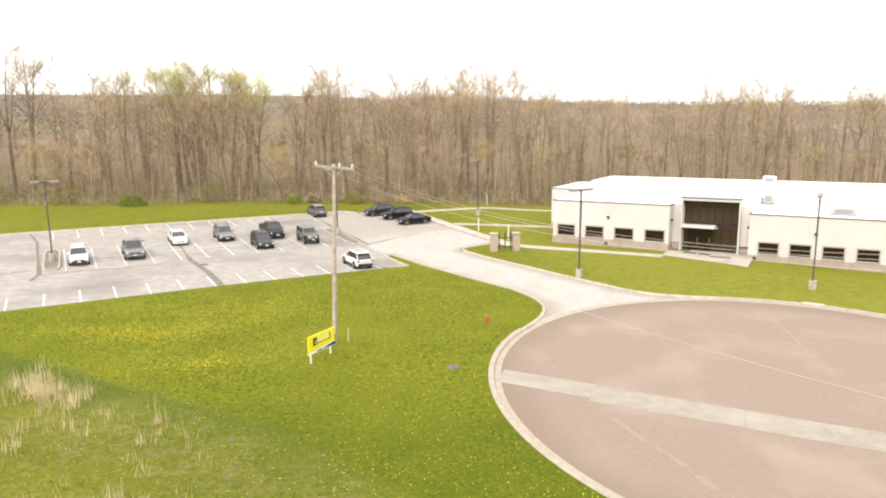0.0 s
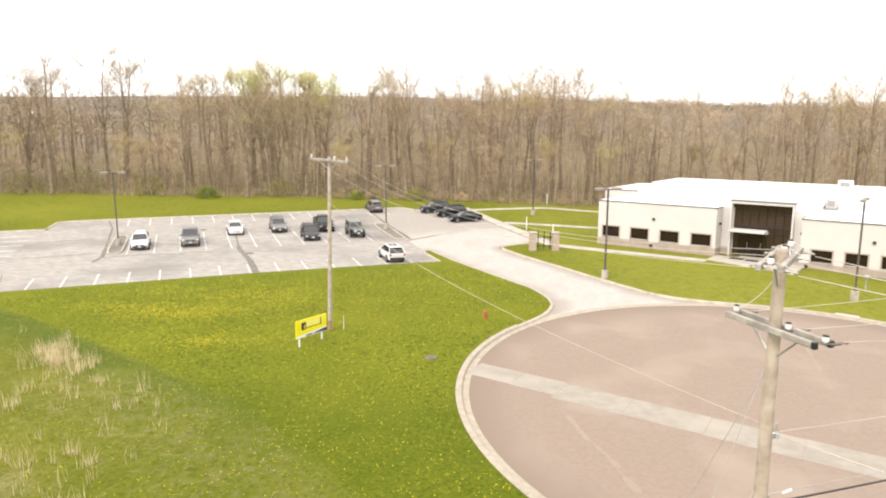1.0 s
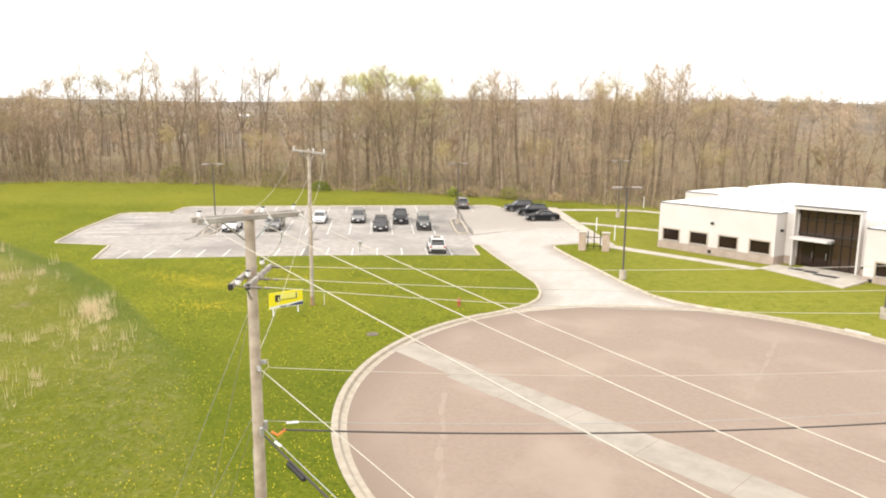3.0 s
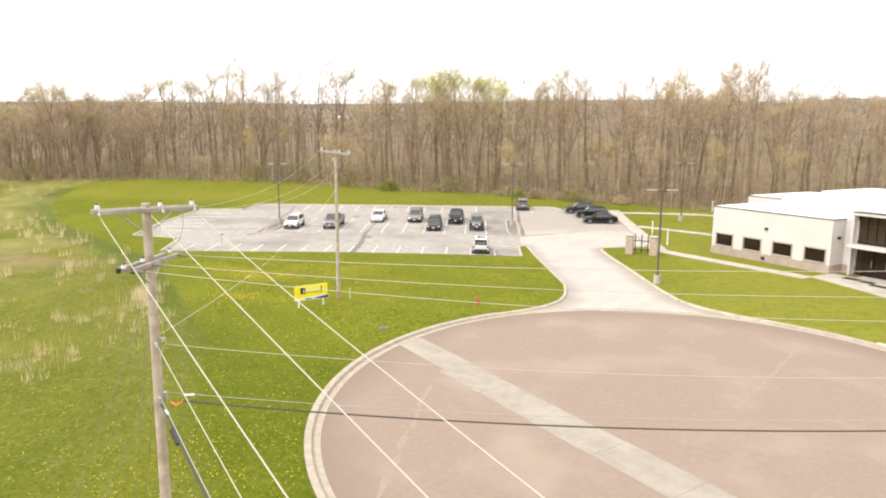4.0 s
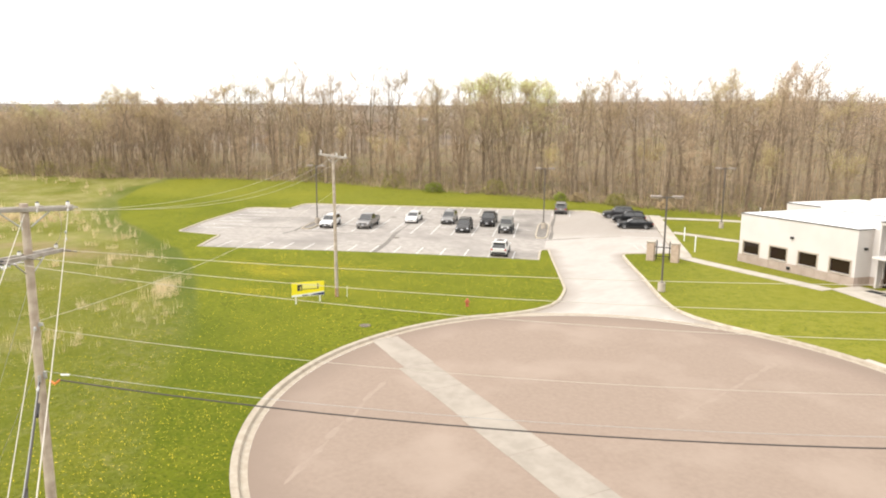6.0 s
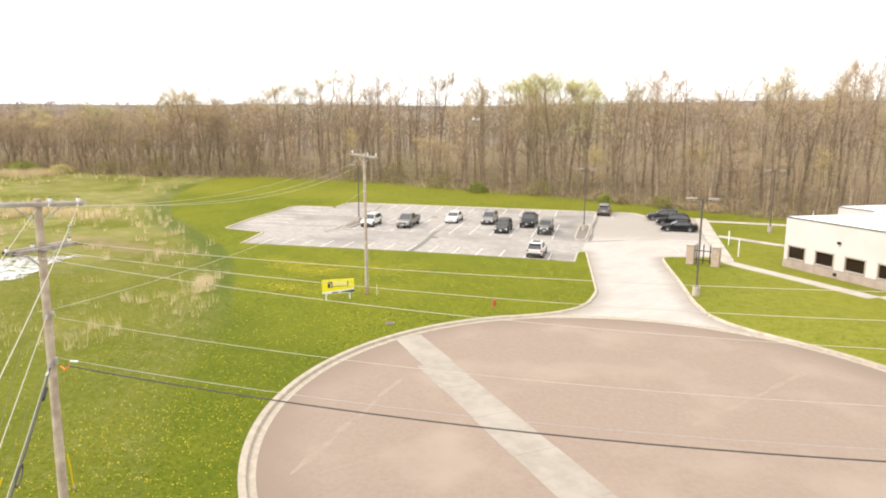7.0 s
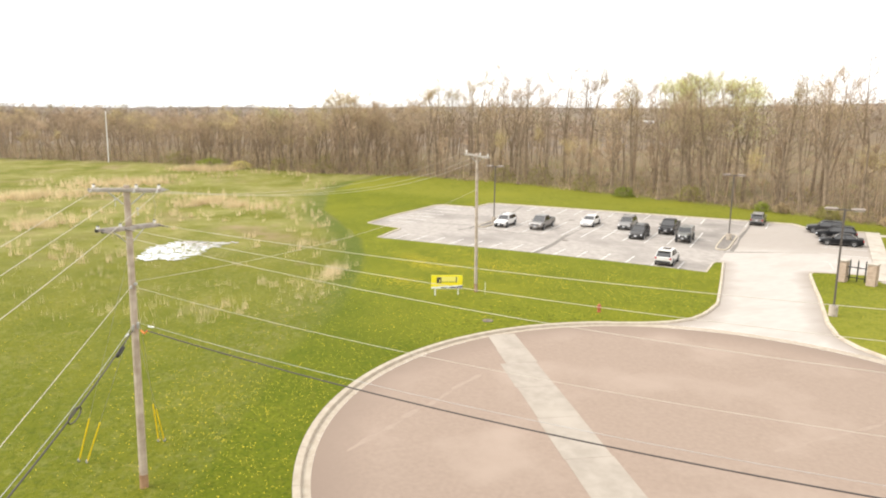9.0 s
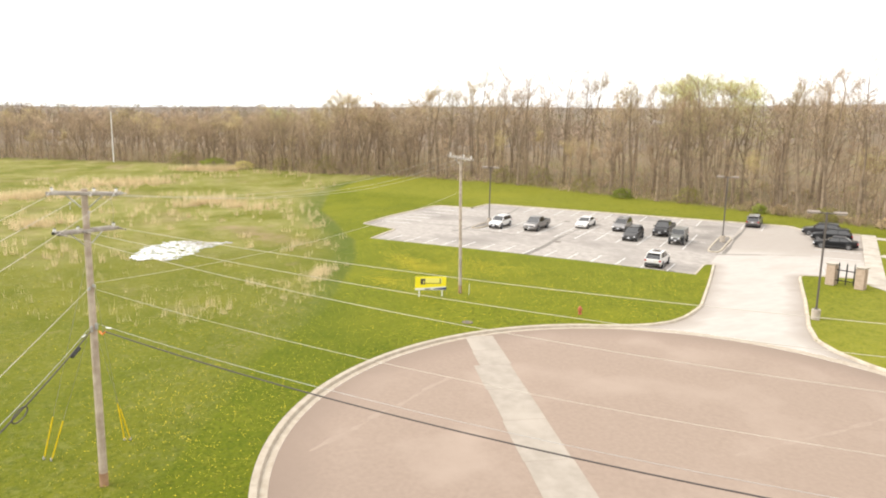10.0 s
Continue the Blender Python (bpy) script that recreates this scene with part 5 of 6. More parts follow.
def gate():
    root = thing("ornamental_gate", "black iron gate panel between two tan stone pillars", "gate", at=pose(-6.08, 69.6, -0.2, 0, 0, 10))
    for x in (-1.17, 1.17):
        p = part("pillar", Shape().box((x, 0, 0.9), (0.68, 0.68, 1.9), bevel=0.02), STONE_TAN, root)
        for k in range(5):
            part("stone_course", Shape().box((x, 0, 0.17 + 0.36 * k), (0.72, 0.72, 0.335), bevel=0.02), STONE_TAN, p)
        part("cap", Shape().box((x, 0, 1.94), (0.84, 0.84, 0.12), bevel=0.03), CONCRETE, p)
    for z in (0.55, 1.45):
        part("rail", Shape().box((0, 0, z), (1.7, 0.06, 0.08)), IRON, root)
    for x in (-0.62, 0, 0.62):
        s = Shape()
        s.box((x, 0, 1.1), (0.09, 0.09, 1.7))
        s.spin((x, 0, 1.95), [(0.03, 0), (0.055, 0.05), (0.01, 0.2)], 8)
        part("upright", s, IRON, root)


gate()
for (x, y), h in (((-8.65, 81.35), 1.6), ((-5.35, 76.0), 1.7), ((-7.03, 103.3), 1.6)):
    z = lie(x, y)
    whole("marker_post", Shape().tube([(x, y, z - 0.2), (x, y, z + h - 0.04), (x, y, z + h)], [0.058, 0.058, 0.03], 12), POST_WHITE, "white painted marker post beside the footpath", "post", "marker posts")
x, y = -160.5, 24.5
whole("field_pole", Shape().tube([(x, y, lie(x, y) - 0.3), (x, y, lie(x, y) + 6), (x, y, lie(x, y) + 12.2)], [0.12, 0.10, 0.08], 8), POST_WHITE, "pale bare pole at the far edge of the field", "pole")


# ---- cars ----
def loft(shape, sections, slot=0):
    """Joins cross-sections of the same number of points into a closed skin."""
    n = len(sections[0])
    vs = [p for s in sections for p in s]
    fs = []
    for i in range(len(sections) - 1):
        for k in range(n):
            j = (k + 1) % n
            fs.append((i * n + k, i * n + n + k, i * n + n + j, i * n + j))
    fs.append(tuple(range(n)))
    fs.append(tuple((len(sections) - 1) * n + k for k in range(n))[::-1])
    shape.add(vs, fs, slot)


def body_section(x, half, z0, z1, tuck=0.06):
    """A rounded car-body cross-section at x, from sill to shoulder."""
    pts = [(half - 0.12, z0), (half - 0.02, z0 + 0.1), (half, z0 + 0.45 * (z1 - z0)), (half - 0.02, z0 + 0.75 * (z1 - z0)), (half - tuck, z1 - 0.05), (half - tuck - 0.12, z1)]
    return [(x, -y, z) for y, z in pts] + [(x, y, z) for y, z in reversed(pts)]


CARS = {
    # length, width, shoulder heights along the body as (share of length from the nose, height, share of half width), roof, cabin marks
    "suv": dict(l=4.65, w=1.86, sill=0.30, body=((0.0, 0.72, 0.80), (0.03, 0.86, 0.93), (0.10, 0.96, 0.98), (0.28, 1.06, 1.0), (0.5, 1.08, 1.0), (0.8, 1.10, 1.0), (0.95, 1.08, 0.97), (1.0, 0.98, 0.88)), roof=1.68, cabin=(0.27, 0.42, 0.86, 0.975), wheel=0.36, front=0.185, rear=0.79),
    "sedan": dict(l=4.80, w=1.82, sill=0.24, body=((0.0, 0.60, 0.78), (0.03, 0.72, 0.92), (0.12, 0.82, 0.98), (0.28, 0.93, 1.0), (0.5, 0.95, 1.0), (0.8, 0.99, 1.0), (0.96, 0.98, 0.95), (1.0, 0.86, 0.86)), roof=1.44, cabin=(0.27, 0.44, 0.72, 0.88), wheel=0.33, front=0.185, rear=0.79),
    "pickup": dict(l=5.75, w=1.98, sill=0.42, body=((0.0, 0.92, 0.84), (0.02, 1.06, 0.95), (0.10, 1.13, 0.99), (0.24, 1.18, 1.0), (0.5, 1.20, 1.0), (0.7, 1.22, 1.0), (0.97, 1.22, 1.0), (1.0, 1.18, 0.96)), roof=1.90, cabin=(0.23, 0.34, 0.58, 0.635), wheel=0.40, front=0.165, rear=0.77),
    "jeep": dict(l=4.25, w=1.80, sill=0.46, body=((0.0, 1.00, 0.62), (0.02, 1.10, 0.66), (0.10, 1.13, 0.70), (0.34, 1.18, 0.80), (0.36, 1.20, 0.94), (0.7, 1.20, 0.94), (0.97, 1.20, 0.94), (1.0, 1.18, 0.92)), roof=1.84, cabin=(0.36, 0.41, 0.95, 0.975), wheel=0.42, front=0.19, rear=0.78),
}


def car(name, label, category, kind, paint, at, extras=()):
    """A parked car; its nose points along +x."""
    c = CARS[kind]
    L, W, H = c["l"], c["w"] / 2, c["roof"]
    root = thing(name, label, category, "parked cars", at=at @ Matrix.Scale(0.9, 4))

    def X(f):
        return L / 2 - f * L

    s = Shape()
    loft(s, [body_section(X(f), W * k, c["sill"] + (0.1 if f in (0.0, 1.0) else 0.0), z) for f, z, k in c["body"]])
    body = part("body", s, paint, root, smooth=False)
    # cabin: glass house with painted roof and pillars
    f0, f1, f2, f3 = c["cabin"]
    zb = float(np.interp(0.5 * (f0 + f3), [b[0] for b in c["body"]], [b[1] for b in c["body"]])) - 0.05
    wb, wt = W * (0.90 if kind != "jeep" else 0.88), W * (0.74 if kind != "jeep" else 0.82)
    s = Shape()
    low = [(X(f0), wb), (X(f3), wb * 0.97)]
    top = [(X(f1), wt), (X(f2), wt)]
    zr = H - 0.07
    vs = [(low[0][0], -wb, zb), (low[0][0], wb, zb), (low[1][0], low[1][1], zb), (low[1][0], -low[1][1], zb),
          (top[0][0], -wt, zr), (top[0][0], wt, zr), (top[1][0], wt, zr), (top[1][0], -wt, zr)]
    s.add(vs, [(0, 3, 2, 1), (0, 1, 5, 4), (1, 2, 6, 5), (2, 3, 7, 6), (3, 0, 4, 7), (4, 5, 6, 7)])
    part("glass_house", s, CAR_GLASS, root, "dark tinted glass")
    s = Shape()
    r = 0.05
    loft(s, [[(top[0][0] + 0.08 - dx, -wt + dy, z), (top[0][0] + 0.08 - dx, wt - dy, z), (top[1][0] - 0.06 + dx, wt - dy, z), (top[1][0] - 0.06 + dx, -wt + dy, z)] for dx, dy, z in ((0.05, -0.01, zr - 0.03), (0.03, -0.02, zr + 0.01), (0.12, 0.06, H - 0.01), (0.3, 0.2, H))])
    part("roof", s, paint if "black_roof" not in extras else CAR_BLACK_TRIM, root)
    pillars = [(0, 4), (1, 5), (2, 6), (3, 7)]
    for i, j in pillars:
        part("pillar", Shape().tube([vs[i], vs[j]], 0.045, 6), paint, root)
    for sy in (-1, 1):
        xm = X(0.5 * (f1 + f2) if kind != "pickup" else 0.46)
        part("pillar", Shape().tube([(xm, sy * (wb + 0.002), zb), (xm, sy * (wt + 0.004), zr)], 0.04, 6), CAR_BLACK_TRIM if kind != "jeep" else paint, root)
        part("mirror", Shape().box((X(f0) - 0.25, sy * (W + 0.09), zb + 0.1), (0.16, 0.2, 0.15), bevel=0.04), paint, root)
        part("sill_trim", Shape().box((X(0.48), sy * (W - 0.02), c["sill"] + 0.06), (L * 0.5, 0.07, 0.14), bevel=0.02), CAR_BLACK_TRIM, root)
        for f in ((0.40, 0.58) if kind != "pickup" else (0.42, 0.53)):
            part("door_handle", Shape().box((X(f + 0.06), sy * (W + 0.005), zb - 0.12), (0.18, 0.04, 0.04), bevel=0.01), paint, root)
    # wheels in dark arches
    for f in (c["front"], c["rear"]):
        for sy in (-1, 1):
            rw = c["wheel"]
            part("wheel_arch", Shape().spin((X(f), sy * (W - 0.16), rw + 0.02), [(rw + 0.06, 0), (rw + 0.07, 0.165 * sy), (rw + 0.05, 0.175 * sy)], 18, axis="y"), CAR_BLACK_TRIM, root)
            wh = part("wheel", Shape().spin((X(f), sy * (W - 0.13), rw - 0.01), [(rw - 0.05, 0), (rw, 0.03 * sy), (rw, 0.16 * sy), (rw - 0.05, 0.19 * sy), (rw - 0.11, 0.185 * sy)], 20, axis="y"), TYRE, root, smooth=False)
            part("rim", Shape().spin((X(f), sy * (W + 0.0), rw - 0.01), [(rw - 0.11, 0), (rw - 0.12, 0.062 * sy), (0.08, 0.05 * sy), (0.05, 0.066 * sy)], 14, axis="y"), RIM, wh)
    # front and rear
    nose, tail = L / 2, -L / 2
    zf = c["body"][0][1]
    part("bumper", Shape().box((nose - 0.06, 0, c["sill"] + 0.16), (0.22, W * 1.62, 0.24), bevel=0.06), CAR_BLACK_TRIM if kind in ("jeep", "suv") else paint, root)
    part("bumper", Shape().box((tail + 0.06, 0, c["sill"] + 0.20), (0.24, W * 1.72, 0.26), bevel=0.06), CAR_BLACK_TRIM if kind != "sedan" else paint, root)
    part("grille", Shape().box((nose - 0.015, 0, zf - 0.12), (0.08, W * (0.95 if kind != "jeep" else 0.8), 0.22), bevel=0.03), CAR_BLACK_TRIM, root)
    part("badge", Shape().box((nose + 0.02, 0, zf - 0.10), (0.03, W * 0.5, 0.035), bevel=0.01), CHROME, root)
    part("number_plate", Shape().box((nose + 0.055, 0, c["sill"] + 0.2), (0.02, 0.32, 0.15)), PLATE, root)
    part("number_plate", Shape().box((tail - 0.03, 0, c["sill"] + (0.55 if kind != "pickup" else 0.25)), (0.02, 0.32, 0.15)), PLATE, root)
    kw = 0.72 if kind != "jeep" else 0.5
    for sy in (-1, 1):
        if kind == "jeep":
            part("headlight", Shape().spin((nose - 0.02, sy * W * 0.42, zf - 0.08), [(0.1, 0), (0.1, 0.05), (0.07, 0.07)], 14, axis="x"), HEADLIGHT, root)
            part("fender", Shape().box((X(c["front"]), sy * (W - 0.15), 0.98), (1.05, 0.34, 0.1), bevel=0.04), CAR_BLACK_TRIM, root)
        else:
            part("headlight", Shape().box((nose - 0.10, sy * W * kw, zf - 0.05), (0.22, W * 0.36, 0.14), sy * -14, 0.04), HEADLIGHT, root)
        part("tail_light", Shape().box((tail + 0.05, sy * W * 0.80, zb - (0.16 if kind != "pickup" else 0.22)), (0.14, W * 0.26, 0.2 if kind != "pickup" else 0.34), sy * 10, 0.03), TAILLIGHT, root)
    if kind in ("suv", "jeep"):
        part("rear_window", Shape().box((X(0.5 * (f2 + f3)) - 0.05, 0, (zb + zr) / 2 + 0.03), (0.03, wt * 1.5, 0.38), m=Matrix.Identity(4)), CAR_GLASS, root) if kind == "jeep" else None
    if "rails" in extras:
        for sy in (-1, 1):
            part("roof_rail", Shape().tube([(top[0][0] - 0.1, sy * (wt - 0.08), H), (top[0][0] - 0.2, sy * (wt - 0.08), H + 0.06), (top[1][0] + 0.2, sy * (wt - 0.08), H + 0.06), (top[1][0] + 0.1, sy * (wt - 0.08), H)], 0.02, 6), CAR_BLACK_TRIM, root)
    if "sunroof" in extras:
        part("sunroof", Shape().box((0.5 * (top[0][0] + top[1][0]) + 0.1, 0, H + 0.002), (1.2, wt * 1.25, 0.02), bevel=0.008), CAR_GLASS, root, "dark glass sunroof")
    if kind == "suv":
        part("spoiler", Shape().box((top[1][0] - 0.08, 0, H - 0.05), (0.34, wt * 1.7, 0.05), bevel=0.02), paint, root)
    if kind == "pickup":
        x0, x1 = X(0.65), X(0.985)
        cover = "cover" in extras
        part("bed_cover" if cover else "bed", Shape().box(((x0 + x1) / 2, 0, 1.225), (x0 - x1, W * 1.72, 0.05), bevel=0.015), RUBBER, root, "black bed cover" if cover else "black bed liner")
        for sy in (-1, 1):
            part("bed_rail", Shape().box(((x0 + x1) / 2, sy * W * 0.9, 1.25), (x0 - x1, 0.1, 0.07), bevel=0.02), paint, root)
    return root


PAINT_WHITE = car_paint("white_car_paint", (0.62, 0.60, 0.58))
PAINT_SILVER = car_paint("silver_car_paint", (0.23, 0.215, 0.205), 0.5)
PAINT_GREY = car_paint("grey_car_paint", (0.062, 0.058, 0.056), 0.4)
PAINT_DARK = car_paint("dark_blue_grey_paint", (0.028, 0.026, 0.027), 0.2)
PAINT_BLACK = car_paint("black_car_paint", (0.006, 0.006, 0.007), 0.0)
PAINT_JEEP = car_paint("grey_green_paint", (0.21, 0.205, 0.19), 0.3)


def bay(u, v, heading):
    """A pose in the car park; heading 0 looks away from the circle, 180 towards it, 90 along the rows."""
    x, y = lot(u, v)
    base = math.degrees(math.atan2(0.861, -0.508))
    z = lie(x, y) - 0.11
    dx, dy = math.cos(radians(base + heading)), math.sin(radians(base + heading))
    slope = math.degrees(math.atan2(lie(x + dx, y + dy) - lie(x - dx, y - dy), 2))
    side = math.degrees(math.atan2(lie(x - dy, y + dx) - lie(x + dy, y - dx), 2))
    return pose(x, y, z, 0, 0, base + heading) @ pose(0, 0, 0, side, -slope, 0)


car("suv", "white crossover parked nose-out beside the kerbed island", "car", "suv", PAINT_WHITE, bay(27.1, 15.9, 180), ("rails",))
car("pickup_truck", "grey pickup truck with a black bed cover", "truck", "pickup", PAINT_SILVER, bay(22.3, 16.7, 180), ("cover",))
car("sedan", "white sedan parked over the tar seam", "car", "sedan", PAINT_WHITE, bay(17.45, 21.6, 180))
car("suv", "silver-grey crossover parked in the double row", "car", "suv", PAINT_SILVER, bay(12.6, 21.6, 180), ("rails",))
car("suv", "dark grey off-road wagon parked in the double row", "car", "suv", PAINT_GREY, bay(9.75, 15.9, 180), ("rails",))
car("pickup_truck", "dark grey pickup truck in the double row", "truck", "pickup", PAINT_DARK, bay(7.3, 21.1, 180))
car("off_roader", "boxy grey-green open-sided off-roader with round headlights", "car", "jeep", PAINT_JEEP, bay(4.6, 16.2, 180))
car("suv", "white crossover with a dark glass sunroof parked nose-in", "car", "suv", PAINT_WHITE, bay(4.0, 2.9, 0), ("sunroof",))
car("suv", "grey crossover parked against the woodland edge", "car", "suv", PAINT_SILVER, bay(-1.75, 32.3, 0))
car("sedan", "black sedan parked against the footpath", "car", "sedan", PAINT_BLACK, bay(-11.15, 21.7, 90))
car("suv", "black crossover parked beside the sedan", "car", "suv", PAINT_BLACK, bay(-10.7, 25.8, 90), ("rails",))
car("suv", "dark blue crossover at the end of the row", "car", "suv", PAINT_DARK, bay(-9.6, 29.2, 90), ("rails",))


# ---- trees and other growth ----
def tree_shapes(seed, height, spread, leaf, fork=0.42, leaders=3, bare=0.0, twigs=5, leaves=2):
    """A woodland tree: a trunk that forks into rising leaders, with limbs, fine twigs and young leaves."""
    rnd = random.Random(seed)
    wood, crown = Shape(), Shape()
    r0 = 0.0125 * height * rnd.uniform(0.85, 1.2)
    ends = []

    def wander(start, direction, length, r, n, rise, shake, sides, tip=0.1):
        pts, rad, d, p = [start], [r], direction.normalized(), start
        for k in range(n):
            d = (d + Vector((rnd.uniform(-shake, shake), rnd.uniform(-shake, shake), rise + rnd.uniform(-shake, shake) * 0.5))).normalized()
            p = p + d * length / n
            pts.append(p)
            rad.append(max(0.008, r * (1 - (1 - tip) * (k + 1) / n)))
        wood.tube(pts, rad, sides, cap=False)
        return pts, d

    def along(pts, t):
        i = min(len(pts) - 2, int(t * (len(pts) - 1)))
        return pts[i].lerp(pts[i + 1], t * (len(pts) - 1) - i)

    def limb(start, direction, length, r, splits):
        pts, d = wander(start, direction, length, r, 3, 0.10, 0.25, 4)
        for k in range(splits):
            t = 0.25 + 0.75 * (k + rnd.random()) / splits
            turn = Vector((rnd.uniform(-1, 1), rnd.uniform(-1, 1), rnd.uniform(0.0, 0.9))).normalized()
            sub, e = wander(along(pts, t), d * 0.6 + turn * 0.75, length * rnd.uniform(0.3, 0.6), max(0.016, r * 0.45), 2, 0.10, 0.3, 3)
            ends.append((sub[-1], e, length))
            ends.append((sub[1], e, length))
        ends.append((pts[-1], d, length))
        ends.append((pts[-2], d, length))

    lean = Vector((rnd.uniform(-0.03, 0.03), rnd.uniform(-0.03, 0.03), 1))
    trunk, up = wander(Vector((0, 0, -0.3)), lean, height * fork, r0 * 1.15, 5, 0.0, 0.05, 6, 0.72)
    turn = rnd.uniform(0, 6.28)
    for k in range(leaders):
        w = turn + 2 * math.pi * k / leaders + rnd.uniform(-0.4, 0.4)
        out = 0.0 if leaders == 1 else rnd.uniform(0.2, 0.4) * (0.4 if k == 0 else 1.0)
        tall = height * (1 - fork) * (1.0 if k == 0 else rnd.uniform(0.68, 0.95))
        lead, d = wander(trunk[-1], Vector((math.cos(w) * out, math.sin(w) * out, 1)), tall, r0 * (0.72 if k == 0 else 0.46), 5, 0.09, 0.09, 5, 0.05)
        count = 9 if leaders < 3 else 6
        for j in range(count):
            t = 0.12 + 0.85 * (j + rnd.random()) / count
            v = rnd.uniform(0, 2 * math.pi)
            reach = spread * height * (0.25 - 0.13 * t) * rnd.uniform(0.75, 1.15)
            limb(along(lead, t), Vector((math.cos(v), math.sin(v), 0.45 + 0.75 * t)), reach, r0 * (0.27 - 0.18 * t), 4)
        # a rounded head of short limbs round each leader's tip
        for j in range(5):
            v = rnd.uniform(0, 2 * math.pi)
            limb(along(lead, rnd.uniform(0.68, 0.97)), Vector((math.cos(v), math.sin(v), 0.8)), height * rnd.uniform(0.065, 0.11), r0 * 0.09, 4)
        ends.append((lead[-1], d, 2.0))
        ends.append((lead[-2], d, 3.0))
    # thinner limbs and dead branches on the lower trunk
    for k in range(5):
        v = rnd.uniform(0, 2 * math.pi)
        limb(along(trunk, rnd.uniform(0.35, 0.98)), Vector((math.cos(v), math.sin(v), 0.6)), spread * height * rnd.uniform(0.08, 0.17), r0 * 0.2, 2)
    for p, d, length in ends:
        for k in range(twigs):
            e = p + (d * 0.9 + Vector((rnd.uniform(-1, 1), rnd.uniform(-1, 1), rnd.uniform(-0.5, 0.9)))) * rnd.uniform(0.3, 0.6 + 0.17 * length)
            side = (e - p).cross(Vector((rnd.uniform(-1, 1), rnd.uniform(-1, 1), 0.3))).normalized() * 0.010
            crown.add([p - side, p + side, e], [(0, 1, 2)], 0)
            # young leaves sit mostly in the upper crown
            if rnd.random() < max(bare, 0.95 - 1.25 * max(0.0, p.z / height - 0.25)):
                continue
            for j in range(leaves):
                q = p.lerp(e, rnd.uniform(0.5, 1.1)) + Vector((rnd.gauss(0, 0.22), rnd.gauss(0, 0.22), rnd.gauss(0, 0.22)))
                a = Vector((rnd.uniform(-1, 1), rnd.uniform(-1, 1), rnd.uniform(-1, 1))).normalized() * rnd.uniform(0.035, 0.085)
                b = a.orthogonal().normalized() * rnd.uniform(0.04, 0.07)
                crown.add([q - a, q + b, q + a], [(0, 1, 2)], 1)
    return wood, crown


def make_tree(name, label, seed, height, spread, leaf, **more):
    root = thing(name, label, "tree", "woodland trees")
    wood, crown = tree_shapes(seed, height, spread, leaf, **more)
    part("trunk", wood, BARK, root)
    part("crown", crown, [TWIG, leaf], root)
    return root


TREES = [
    make_tree("tree", "tall bare woodland tree with tan spring buds", 1, 19.0, 0.8, BUD_TAN, leaders=3, bare=0.45, twigs=4),
    make_tree("tree", "tall bare woodland tree with tan spring buds", 2, 18.0, 0.9, BUD_TAN, fork=0.33, leaders=2, bare=0.5, twigs=4),
    make_tree("tree", "slender woodland tree with sparse olive leaves", 3, 18.5, 0.75, BUD_OLIVE, fork=0.5, leaders=2),
    make_tree("tree", "forked woodland tree with sparse olive buds", 4, 17.0, 1.0, BUD_OLIVE, fork=0.22, leaders=4, bare=0.7, twigs=4),
    make_tree("tree", "slender bare woodland tree with brown twigs", 5, 16.0, 0.7, BUD_TAN, fork=0.4, leaders=1, bare=0.75, twigs=4),
    make_tree("tree", "woodland tree with sparse olive leaves", 6, 15.0, 0.95, BUD_OLIVE, fork=0.28, leaders=3),
    make_tree("tree", "tall woodland tree in fresh green leaf", 7, 20.0, 0.95, LEAF_GREEN, fork=0.35, leaders=4, twigs=5, leaves=5),
    make_tree("tree", "broad bare tree with reddish-tan buds", 8, 16.0, 1.2, BUD_TAN, fork=0.16, leaders=5, twigs=5),
    make_tree("sapling", "thin woodland sapling with olive leaves", 9, 9.0, 0.9, BUD_OLIVE, fork=0.15, leaders=2),
    make_tree("sapling", "thin bare woodland sapling", 10, 8.0, 0.8, BUD_TAN, fork=0.2, leaders=2, bare=0.5),
]


def edge_point(s):
    """A point s metres along the wood's edge and the way into the wood."""
    pts = [Vector(p) for p in WOOD_EDGE]
    for p, q in zip(pts, pts[1:]):
        d = (q - p).length
        if s <= d:
            t = (q - p) / d
            return p + t * s, Vector((-t.y, t.x))
        s -= d
    return pts[-1], Vector((0, 1))


